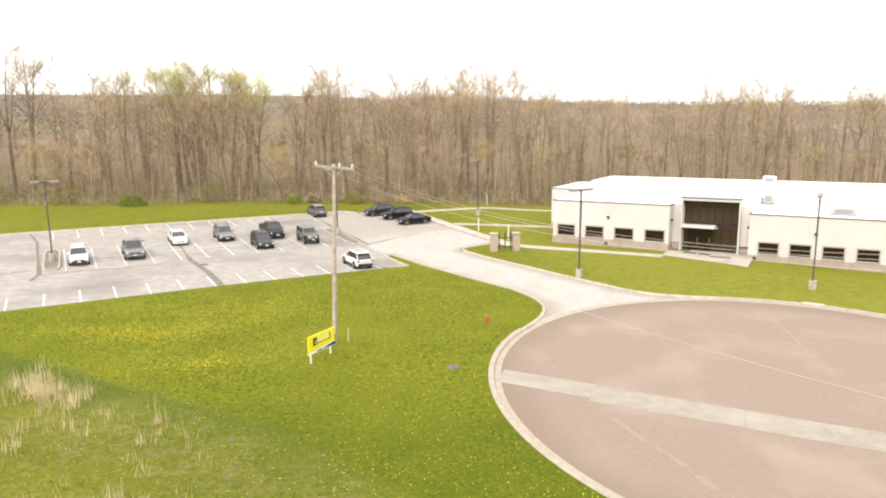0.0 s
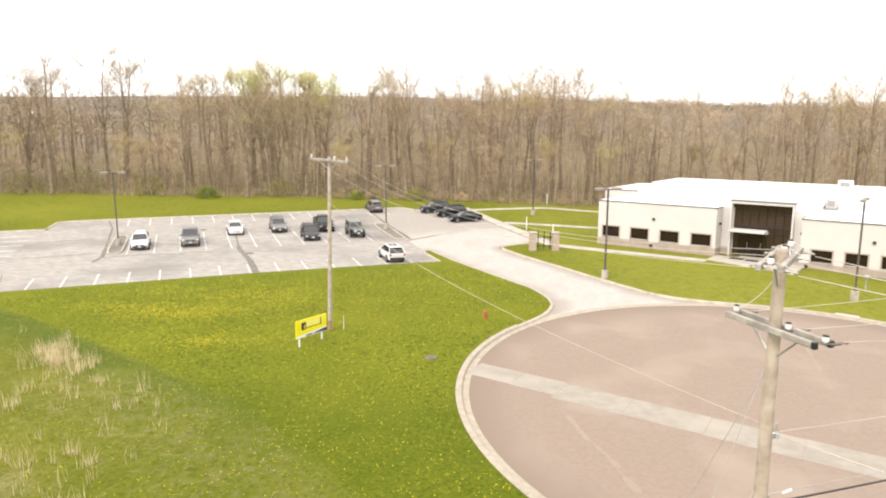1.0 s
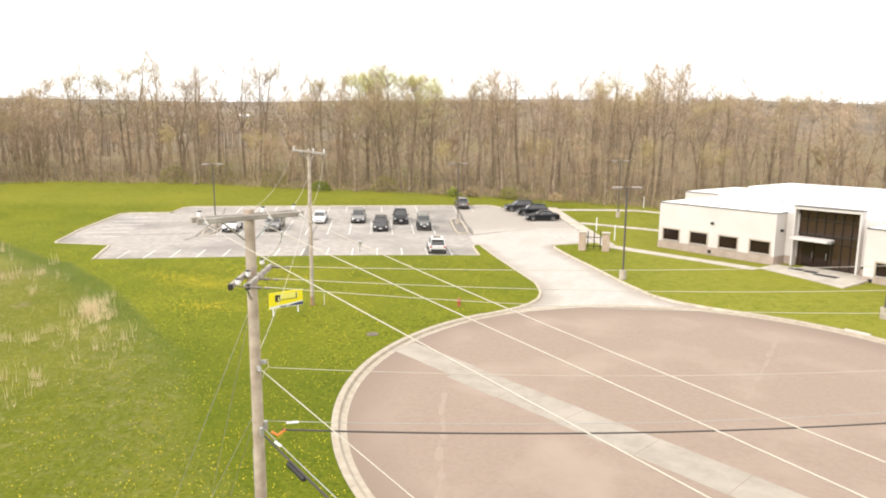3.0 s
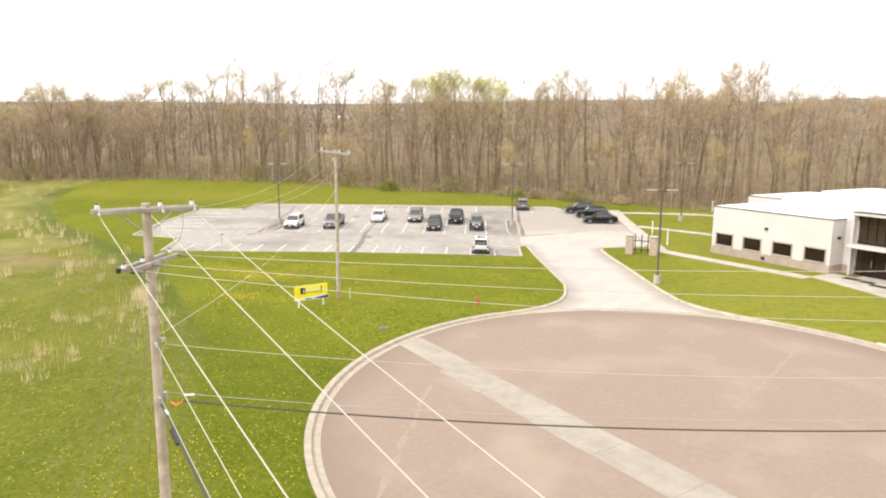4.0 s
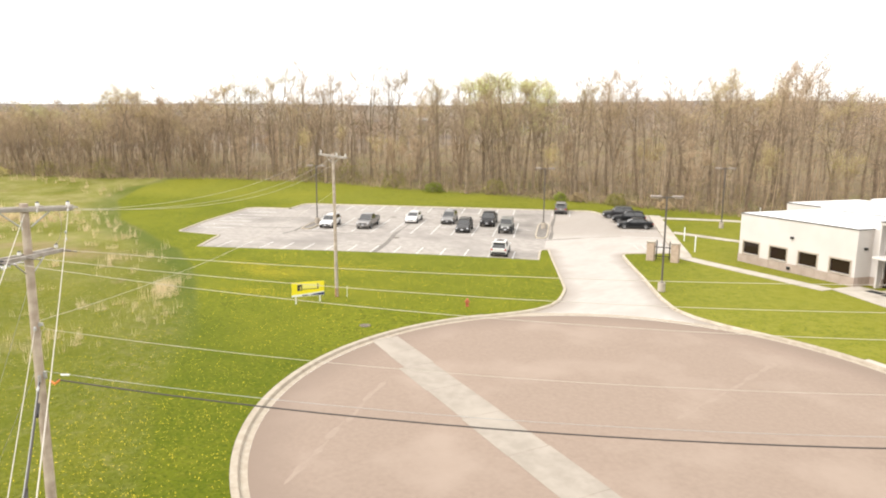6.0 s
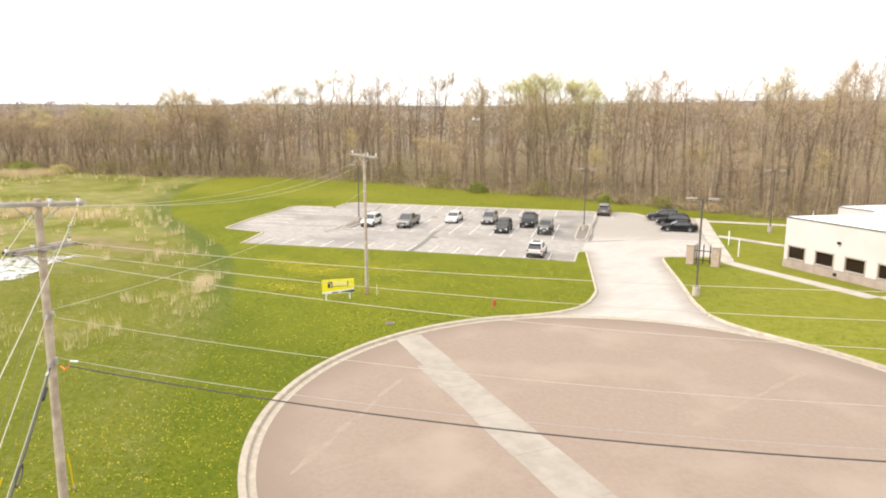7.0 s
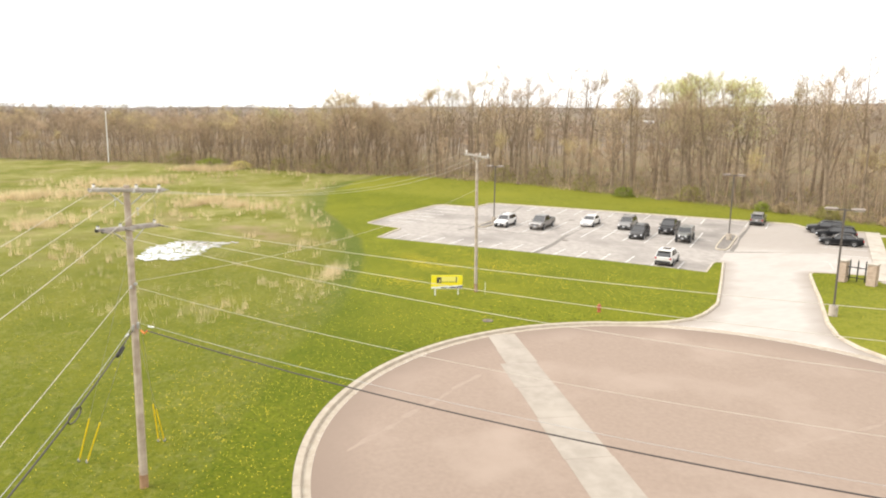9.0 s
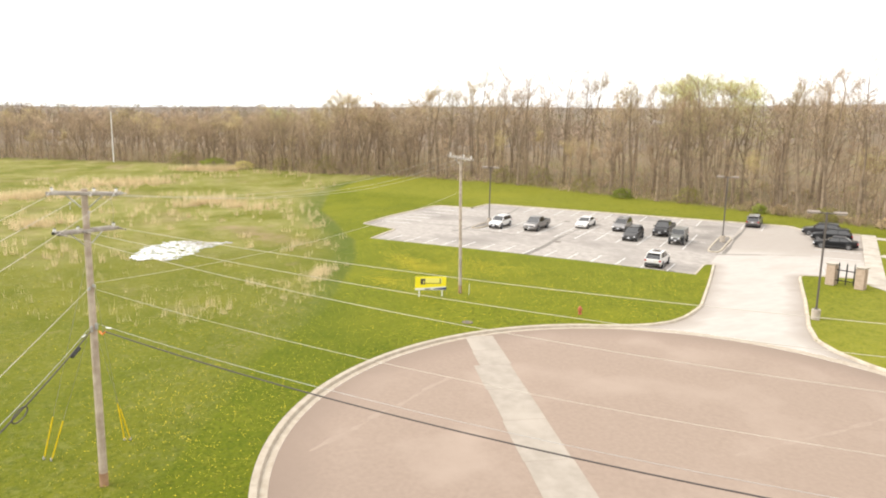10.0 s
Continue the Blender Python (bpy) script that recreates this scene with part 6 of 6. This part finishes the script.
def plant_woods():
    rnd = random.Random(11)
    placed = 0
    used = set()

    def put(k, x, y, size, turn):
        wide = size * (1.3 if x < -98 else 1.08)
        m = pose(x, y, lie(x, y), rnd.uniform(-2, 2), rnd.uniform(-2, 2), turn) @ Matrix.Diagonal((wide, wide, size * rnd.uniform(0.93, 1.05), 1))
        if k in used:
            copy_thing(TREES[k], m).matrix_basis = m
        else:
            used.add(k)
            TREES[k].matrix_world = m

    # the nearest rows, thick from the field's far corner to behind the building
    for row, (off, step) in enumerate(((1.5, 4.6), (5.0, 5.0), (9.5, 5.8), (16, 7.0), (25, 9.0))):
        s = 120.0 + rnd.uniform(0, 3)
        while s < 560:
            p, n = edge_point(s)
            q = p + n * (off + rnd.uniform(-1.6, 1.6))
            left = q.x < -98
            if p.x < 112:
                if rnd.random() < (0.20 if row < 3 else 0.08):
                    k = rnd.choice((8, 9))
                elif left:
                    k = rnd.choice((7, 3, 7, 5, 7, 2, 3, 5))
                else:
                    k = rnd.choice((0, 1, 2, 3, 4, 0, 1, 4, 3, 0))
                put(k, q.x, q.y, rnd.uniform(0.84, 1.05) * ((0.76 if q.x < -125 else 0.94) if left else 1.09 if q.x > -38 else 1.07), rnd.uniform(0, 360))
                placed += 1
            s += step * rnd.uniform(0.6, 1.4) * (1.5 if p.x < -150 or p.x > 40 else 1.0)
    for x, y, size in ((-50.5, 101, 0.97), (-45.5, 99.5, 1.0), (-54, 103, 0.92), (-42, 103, 0.96), (-128, 58, 0.65)):
        put(6, x, y, size, rnd.uniform(0, 360))
    return placed


plant_woods()


def quad_blades(shape, rnd, x, y, z, h, w, lean, slot=0):
    a = rnd.uniform(0, 2 * math.pi)
    dx, dy = math.cos(a) * w, math.sin(a) * w
    lx, ly = rnd.gauss(0, lean), rnd.gauss(0, lean)
    shape.add([(x - dx, y - dy, z), (x + dx, y + dy, z), (x + lx * h, y + ly * h, z + h)], [(0, 1, 2)], slot)


def understory():
    """Brush, thin stems and young growth among the trees, and the woods beyond, too many to count."""
    rnd = random.Random(5)
    s = Shape()
    for k in range(2300):
        p, n = edge_point(rnd.uniform(115, 590))
        q = p + n * (0.6 + 36 * rnd.random() ** 1.2)
        z = lie(q.x, q.y)
        h = rnd.uniform(2.5, 9)
        a = rnd.uniform(0, 2 * math.pi)
        leafy = 1 if rnd.random() < 0.3 else 3
        stem = 0 if rnd.random() < 0.6 else 2
        base = Vector((q.x, q.y, z - 0.1))
        top = base + Vector((math.cos(a) * h * rnd.uniform(0, 0.2), math.sin(a) * h * rnd.uniform(0, 0.2), h))
        w = 0.012 + 0.0048 * h
        s.tube([base, base.lerp(top, 0.5) + Vector((rnd.gauss(0, 0.12), rnd.gauss(0, 0.12), 0)), top], [w, w * 0.7, 0.006], 3, stem, cap=False)
        for j in range(10):
            t = rnd.uniform(0.18, 1)
            c = base.lerp(top, t)
            e = c + Vector((rnd.uniform(-1, 1), rnd.uniform(-1, 1), rnd.uniform(-0.1, 1.1))) * rnd.uniform(0.4, 1.5)
            side = (e - c).cross(Vector((0.3, 0.4, 1))).normalized() * 0.014
            s.add([c - side, c + side, e], [(0, 1, 2)], stem)
            o = c.lerp(e, rnd.uniform(0.5, 1.1)) + Vector((rnd.gauss(0, 0.15), rnd.gauss(0, 0.15), rnd.gauss(0, 0.15)))
            v = Vector((rnd.uniform(-1, 1), rnd.uniform(-1, 1), rnd.uniform(-1, 1))).normalized() * 0.075
            b = v.orthogonal().normalized() * 0.065
            s.add([o - v, o + b, o + v], [(0, 1, 2)], leafy)
    # fine bare branches that fill the space between the trunks
    for k in range(8000):
        p, n = edge_point(rnd.uniform(115, 590))
        q = p + n * (0.5 + 34 * rnd.random() ** 1.3)
        c = Vector((q.x, q.y, lie(q.x, q.y) + rnd.uniform(1.0, 9.0)))
        tone = 0 if rnd.random() < 0.7 else 2
        for j in range(4):
            e = c + Vector((rnd.uniform(-1, 1), rnd.uniform(-1, 1), rnd.uniform(-0.3, 0.9))) * rnd.uniform(0.5, 1.7)
            side = (e - c).cross(Vector((0.3, 0.4, 1))).normalized() * 0.013
            s.add([c - side, c + side, e], [(0, 1, 2)], tone)
            c = c.lerp(e, 0.7)
    # low shrubs, thickest along the edge
    for k in range(5200):
        p, n = edge_point(rnd.uniform(115, 590))
        q = p + n * (-0.3 + 26 * rnd.random() ** 1.9)
        z = lie(q.x, q.y)
        h = rnd.uniform(0.6, 2.4) * (1.0 if rnd.random() < 0.8 else 1.7) * (1.7 if q.x < -98 else 1.0)
        leafy = 3 if rnd.random() < 0.42 + 0.4 * (noise.noise((q.x * 0.07, q.y * 0.07, 6)) > 0.05) else 1
        stem = 0 if rnd.random() < 0.5 else 2
        for j in range(7):
            a = rnd.uniform(0, 2 * math.pi)
            e = Vector((q.x + math.cos(a) * h * rnd.uniform(0.1, 0.7), q.y + math.sin(a) * h * rnd.uniform(0.1, 0.7), z + h * rnd.uniform(0.4, 1)))
            side = Vector((math.sin(a), -math.cos(a), 0)) * 0.014
            c = Vector((q.x, q.y, z - 0.05))
            s.add([c - side, c + side, e], [(0, 1, 2)], stem)
            for i in range(3):
                o = c.lerp(e, rnd.uniform(0.4, 1.05)) + Vector((rnd.gauss(0, 0.14), rnd.gauss(0, 0.14), rnd.gauss(0, 0.12)))
                v = Vector((rnd.uniform(-1, 1), rnd.uniform(-1, 1), rnd.uniform(-1, 1))).normalized() * rnd.uniform(0.05, 0.11)
                b = v.orthogonal().normalized() * 0.07
                s.add([o - v, o + b, o + v], [(0, 1, 2)], leafy)
    whole("undergrowth", s, [TWIG, BRUSH, DARK_TWIG, OLIVE_BRUSH], "brown brush and thin stems along the woodland edge", "undergrowth", kind="stuff")
    # the woods behind, tree by tree: brown, dark, tan and a few olive crowns
    s = Shape()
    for k in range(3000):
        p, n = edge_point(rnd.uniform(100, 640))
        q = p + n * (30 + 200 * rnd.random() ** 1.2)
        z = lie(q.x, q.y)
        h = rnd.uniform(9, 14)
        top = Vector((q.x + rnd.gauss(0, 0.6), q.y + rnd.gauss(0, 0.6), z + h))
        base = Vector((q.x, q.y, z - 0.2))
        tone = noise.noise((q.x * 0.03, q.y * 0.03, 4)) + rnd.gauss(0, 0.35)
        slot = 2 if tone < 0.06 else 1 if tone < 0.42 else 3
        s.tube([base, base.lerp(top, 0.5), top], [0.13, 0.09, 0.02], 3, 0, cap=False)
        for j in range(12):
            t = rnd.uniform(0.25, 0.98)
            c = base.lerp(top, t)
            a = rnd.uniform(0, 2 * math.pi)
            e = c + Vector((math.cos(a), math.sin(a), rnd.uniform(0.3, 1.2))) * rnd.uniform(1.2, 3.0) * (1.3 - t)
            side = (e - c).cross(Vector((0.3, 0.4, 1))).normalized() * 0.035
            s.add([c - side, c + side, e], [(0, 1, 2)], 0)
            for i in range(4):
                o = c.lerp(e, rnd.uniform(0.5, 1.2)) + Vector((rnd.gauss(0, 0.5), rnd.gauss(0, 0.5), rnd.gauss(0, 0.5)))
                v = Vector((rnd.uniform(-1, 1), rnd.uniform(-1, 1), rnd.uniform(-1, 1))).normalized() * rnd.uniform(0.15, 0.36)
                b = v.orthogonal().normalized() * 0.12
                s.add([o - v, o + b, o + v], [(0, 1, 2)], slot)
    whole("far_woods", s, [BARK, TWIG, DARK_TWIG, OLIVE_BRUSH], "grey-brown leafless woods beyond the woodland edge", "woods", kind="stuff")
    s = Shape()
    for k in range(4200):
        w = rnd.uniform(0.15, math.pi + 0.5)
        r = 430 + 1150 * rnd.random() ** 1.3
        x, y = r * math.cos(w), 40 + r * math.sin(w)
        z = lie(x, y)
        size = rnd.uniform(3.0, 5.0)
        slot = 0 if noise.noise((x * 0.006, y * 0.006, 1)) < 0.25 else 1
        for j in range(16):
            o = Vector((x + rnd.gauss(0, size), y + rnd.gauss(0, size), z + rnd.uniform(0, 1.6) * size))
            v = Vector((rnd.uniform(-1, 1), rnd.uniform(-1, 1), rnd.uniform(-0.6, 1))).normalized() * rnd.uniform(0.8, 1.7)
            b = v.orthogonal().normalized() * 0.9
            s.add([o - v, o + b, o + v], [(0, 1, 2)], slot)
    # haze over the far hills is put into these crown colours
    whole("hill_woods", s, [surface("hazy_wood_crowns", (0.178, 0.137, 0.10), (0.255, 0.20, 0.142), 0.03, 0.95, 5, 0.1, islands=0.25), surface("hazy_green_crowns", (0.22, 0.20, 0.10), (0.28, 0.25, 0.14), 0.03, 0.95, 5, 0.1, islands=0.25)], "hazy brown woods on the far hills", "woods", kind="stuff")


understory()


def bush(x, y, wide, high, material, label, thick=330):
    rnd = random.Random(int(x * 7 + y))
    root = thing("bush", label, "bush", "bushes")
    z = lie(x, y)
    stems, leaves = Shape(), Shape()
    for k in range(26):
        a = rnd.uniform(0, 2 * math.pi)
        e = Vector((x + math.cos(a) * wide * 0.4 * rnd.random(), y + math.sin(a) * wide * 0.4 * rnd.random(), z + high * rnd.uniform(0.5, 0.95)))
        stems.tube([(x + rnd.gauss(0, 0.2), y + rnd.gauss(0, 0.2), z - 0.1), e], [0.03, 0.01], 3, cap=False)
    for k in range(int(thick * wide)):
        a, t = rnd.uniform(0, 2 * math.pi), rnd.random()
        lump = 0.75 + 0.4 * noise.noise((math.cos(a) * 2, math.sin(a) * 2, t * 3 + x))
        rr = wide / 2 * lump * math.sqrt(max(0.0, 1 - t ** 2.2)) * rnd.uniform(0.7, 1.0)
        o = Vector((x + rr * math.cos(a), y + rr * math.sin(a), z + 0.1 + high * t * lump))
        v = Vector((rnd.uniform(-1, 1), rnd.uniform(-1, 1), rnd.uniform(-1, 1))).normalized() * rnd.uniform(0.07, 0.15)
        b = v.orthogonal().normalized() * 0.09
        leaves.add([o - v, o + b, o + v], [(0, 1, 2)])
    part("stems", stems, BARK, root)
    part("leaves", leaves, material, root)


bush(-56.8, 92.6, 4.6, 1.7, BUSH_LEAF, "low rounded green bush at the woodland edge")
bush(-35.5, 98.5, 2.6, 1.5, BUSH_LEAF, "leafy green bush behind the car park")
bush(-33.0, 99.5, 2.8, 1.6, BRUSH, "brown twiggy bush behind the car park")
bush(-27.0, 100.5, 4.2, 1.9, OLIVE_BRUSH, "dull olive bush behind the driveway")
bush(-20.0, 102.0, 3.0, 1.5, BRUSH, "brown twiggy bush at the woodland edge")
for x, y, wide, high in ((-82.5, 86.5, 8.0, 3.2), (-75.5, 90.0, 7.0, 4.0), (-66.0, 92.5, 7.0, 3.0), (-47.5, 97.5, 6.0, 3.0), (-113.0, 61.5, 7.0, 4.5), (-123.0, 55.5, 6.5, 3.4), (-148.0, 39.0, 9.0, 3.5)):
    bush(x, y, wide, high, OLIVE_BRUSH, "leafy yellow-olive shrub at the woodland edge", 120)
bush(-139, 44, 9.0, 2.2, BUSH_LEAF, "broad green bush at the far edge of the field")
bush(-131, 49, 7.0, 1.8, BUD_OLIVE, "yellow-green bush at the far edge of the field")

# a broken tree that leans out of the woodland edge
def leaning_tree():
    rnd = random.Random(3)
    foot, tip = Vector((-36.8, 101.0, lie(-36.8, 101.0) - 0.2)), Vector((-42.3, 97.6, 11.8))
    s = Shape()
    s.tube([foot, foot.lerp(tip, 0.3) + Vector((0.1, 0.1, 0.25)), foot.lerp(tip, 0.65) + Vector((0, 0, 0.2)), tip], [0.13, 0.11, 0.08, 0.02], 7)
    for k in range(12):
        p = foot.lerp(tip, 0.3 + 0.06 * k)
        e = p + Vector((rnd.uniform(-1.2, 1.0), rnd.uniform(-0.6, 0.6), rnd.uniform(0.3, 1.8)))
        s.tube([p, p.lerp(e, 0.5) + Vector((0, 0, 0.12)), e], [0.035, 0.022, 0.008], 4)
    whole("fallen_tree", s, BARK, "pale broken tree leaning out of the woodland edge", "tree")


leaning_tree()


def far_house(x, y, turn, long, wide, eave):
    """A small gabled building in the distance."""
    root = thing("far_house", "small pale building with a white roof among far trees", "house", "far buildings", at=pose(x, y, lie(x, y), 0, 0, turn))
    part("wall", Shape().box((0, 0, eave / 2 - 0.5), (long, wide, eave + 1.0)), WALL_WHITE, root)
    s = Shape()
    a, b, ridge = long / 2 + 0.4, wide / 2 + 0.4, eave + 0.3 * wide
    s.add([(-a, -b, eave), (a, -b, eave), (a, 0, ridge), (-a, 0, ridge), (-a, b, eave), (a, b, eave)], [(0, 1, 2, 3), (3, 2, 5, 4), (0, 3, 4), (1, 5, 2), (0, 4, 5, 1)])
    part("roof", s, ROOF_WHITE, root)
    for k in (-0.28, 0.28):
        part("window", Shape().box((k * long, -wide / 2 - 0.02, eave * 0.5), (1.2, 0.08, 1.1)), GLASS_DARK, root)


far_house(-521, 594, 35, 10, 6, 1.8)


def field_growth():
    rnd = random.Random(21)
    # dry straw: broad stands of it, then single tufts
    s = Shape()

    def tuft(x, y, count, high):
        for j in range(count):
            px, py = x + rnd.gauss(0, 0.16), y + rnd.gauss(0, 0.16)
            quad_blades(s, rnd, px, py, lie(px, py) - 0.02, high * rnd.uniform(0.3, 1.1), rnd.uniform(0.006, 0.013) * (1.0 if px > -45 else 2.1), 0.16)

    stands = [((-34.2, 33.4), (-28.8, 29.4), 0.6, 60), ((-33.0, 32.6), (-31.2, 31.2), 0.5, 22), ((-118, 17), (-117, 29), 3.2, 260), ((-136, 37), (-130, 46), 2.0, 260), ((-100, 3), (-106, 10), 2.4, 170),
              ((-105, 12), (-103, 20), 2.4, 110), ((-69, 6.5), (-73, 11), 1.6, 70), ((-84, 29), (-88, 34), 1.5, 110), ((-86, 34), (-75.5, 38.4), 1.2, 80)]
    for p, q, wide, count in stands:
        for k in range(count):
            x, y = Vector(p).lerp(Vector(q), rnd.random())
            x, y = x + rnd.gauss(0, wide), y + rnd.gauss(0, wide)
            if above(MOW_EDGE, x, y) < -0.4:
                tuft(x, y, rnd.randint(8, 20) if p[0] > -60 else 20, rnd.uniform(0.7, 1.3) if p[0] > -60 else 1.35)
    for cx, cy in ((-79.3, 25.9), (-73, 27.1), (-63, 23.2), (-95.5, 24.2), (-75.4, 20.2), (-59.7, 16.6), (-56, 35.9), (-52.8, 36.7), (-67.2, 30.5), (-55.6, 30.8), (-31.1, 25.4), (-40.7, 25.8), (-24.1, 20.5), (-21.6, 20.9),
                   (-32.4, 21.9), (-29.5, 25.9), (-23.7, 27.6), (-23.4, 26.4), (-28.4, 27.5), (-26.7, 28.4), (-30.1, 27.1), (-22.7, 21.9), (-24.8, 20.7), (-20.6, 18.2), (-32.1, 25.7)):
        for k in range(4):
            tuft(cx + rnd.gauss(0, 0.35), cy + rnd.gauss(0, 0.35), 11, 0.8)
    for k in range(1350):
        x = -20 - 110 * rnd.random() ** 1.3
        y = rnd.uniform(6, 58)
        if above(MOW_EDGE, x, y) < -1.0 and noise.noise((x * 0.06, y * 0.06, 9)) > 0.0:
            tuft(x, y, rnd.randint(3, 10) if x > -45 else rnd.randint(6, 18), 0.85 if x > -45 else 1.2)
    # straw lying flat in the grass
    for k in range(5000):
        x = -13 - 40 * rnd.random() ** 1.3
        y = rnd.uniform(14, 40)
        if above(MOW_EDGE, x, y) > -0.6 or noise.noise((x * 0.5, y * 0.5, 3)) < 0.12:
            continue
        a, r = rnd.uniform(0, 6.3), rnd.uniform(0.1, 0.3)
        z = lie(x, y) + rnd.uniform(0.03, 0.1)
        s.add([(x, y, z), (x + 0.015 * math.sin(a), y - 0.015 * math.cos(a), z), (x + r * math.cos(a), y + r * math.sin(a), z + rnd.uniform(-0.02, 0.08))], [(0, 1, 2)])
    whole("dry_grass", s, STRAW, "tufts of tall dry straw in the rough field", "dry grass", kind="stuff")
    # green blades: thin on the lawn, thicker and taller in the field
    s = Shape()
    for k in range(60000):
        x = 22 - 75 * rnd.random() ** 1.25
        y = rnd.uniform(7, 56)
        r = math.hypot(x - CIRCLE_X, y - CIRCLE_Y)
        if r < CIRCLE_R + 0.1:
            continue
        rough = above(MOW_EDGE, x, y) < 0
        if not rough or noise.noise((x * 0.25, y * 0.25, 4)) < -0.15:
            continue
        quad_blades(s, rnd, x, y, lie(x, y) - 0.01, rnd.uniform(0.08, 0.26), 0.010, 0.7)
    for k in range(110):
        cx, cy = -51.3 + rnd.gauss(0, 3.6), 22.6 + rnd.gauss(0, 2.6)
        for j in range(9):
            x, y = cx + rnd.gauss(0, 0.12), cy + rnd.gauss(0, 0.12)
            quad_blades(s, rnd, x, y, lie(x, y) - 0.01, rnd.uniform(0.15, 0.38), 0.014, 0.4)
    whole("grass", s, BLADE, "green grass blades of the rough field", "grass", kind="stuff")
    # dandelions, thick in drifts
    s = Shape()
    drifts = [(-29.4, 40.6, 2.2, 1.0, 1900), (-31.5, 41.2, 3.6, 1.3, 900), (-24.4, 35.4, 1.3, 0.8, 500), (-25.8, 45.4, 3.4, 1.8, 1300), (-31, 45, 7, 2.5, 2000), (-25, 34.8, 1.6, 0.9, 500), (-34.5, 41, 2.5, 1, 700), (-22, 47, 7, 3, 1500), (-13, 56, 4, 3.5, 1300), (-15, 50, 6, 4, 1100), (-26, 37, 5, 3, 1400)]
    spots = [(cx + rnd.gauss(0, sx), cy + rnd.gauss(0, sy)) for cx, cy, sx, sy, n in drifts for _ in range(int(1.15 * n))]
    spots += [(-12 + rnd.gauss(0, 9), 30 + rnd.gauss(0, 12)) for _ in range(6500)]
    spots += [(-3 + rnd.gauss(0, 5), 17 + rnd.gauss(0, 3.5)) for _ in range(2200)]
    spots += [(rnd.uniform(-60, 0), rnd.uniform(8, 42)) for _ in range(1500)]
    for x, y in spots:
        if math.hypot(x - CIRCLE_X, y - CIRCLE_Y) < CIRCLE_R + 0.2 or inside((x, y), LOT_OUTLINE) or noise.noise((x * 0.45, y * 0.45, 7)) < rnd.uniform(-0.7, -0.02):
            continue
        z = lie(x, y) + rnd.uniform(0.05, 0.12)
        r, tilt, way = rnd.uniform(0.013, 0.023), rnd.uniform(0.2, 0.9), rnd.uniform(0, 6.3)
        s.add([(x + r * math.cos(w), y + r * math.sin(w), z + r * tilt * math.sin(w + way)) for w in (0, 1.26, 2.51, 3.77, 5.03)], [(0, 1, 2, 3, 4)])
    whole("dandelions", s, DANDELION, "yellow dandelion flowers scattered over the lawn", "flowers", kind="stuff")


field_growth()
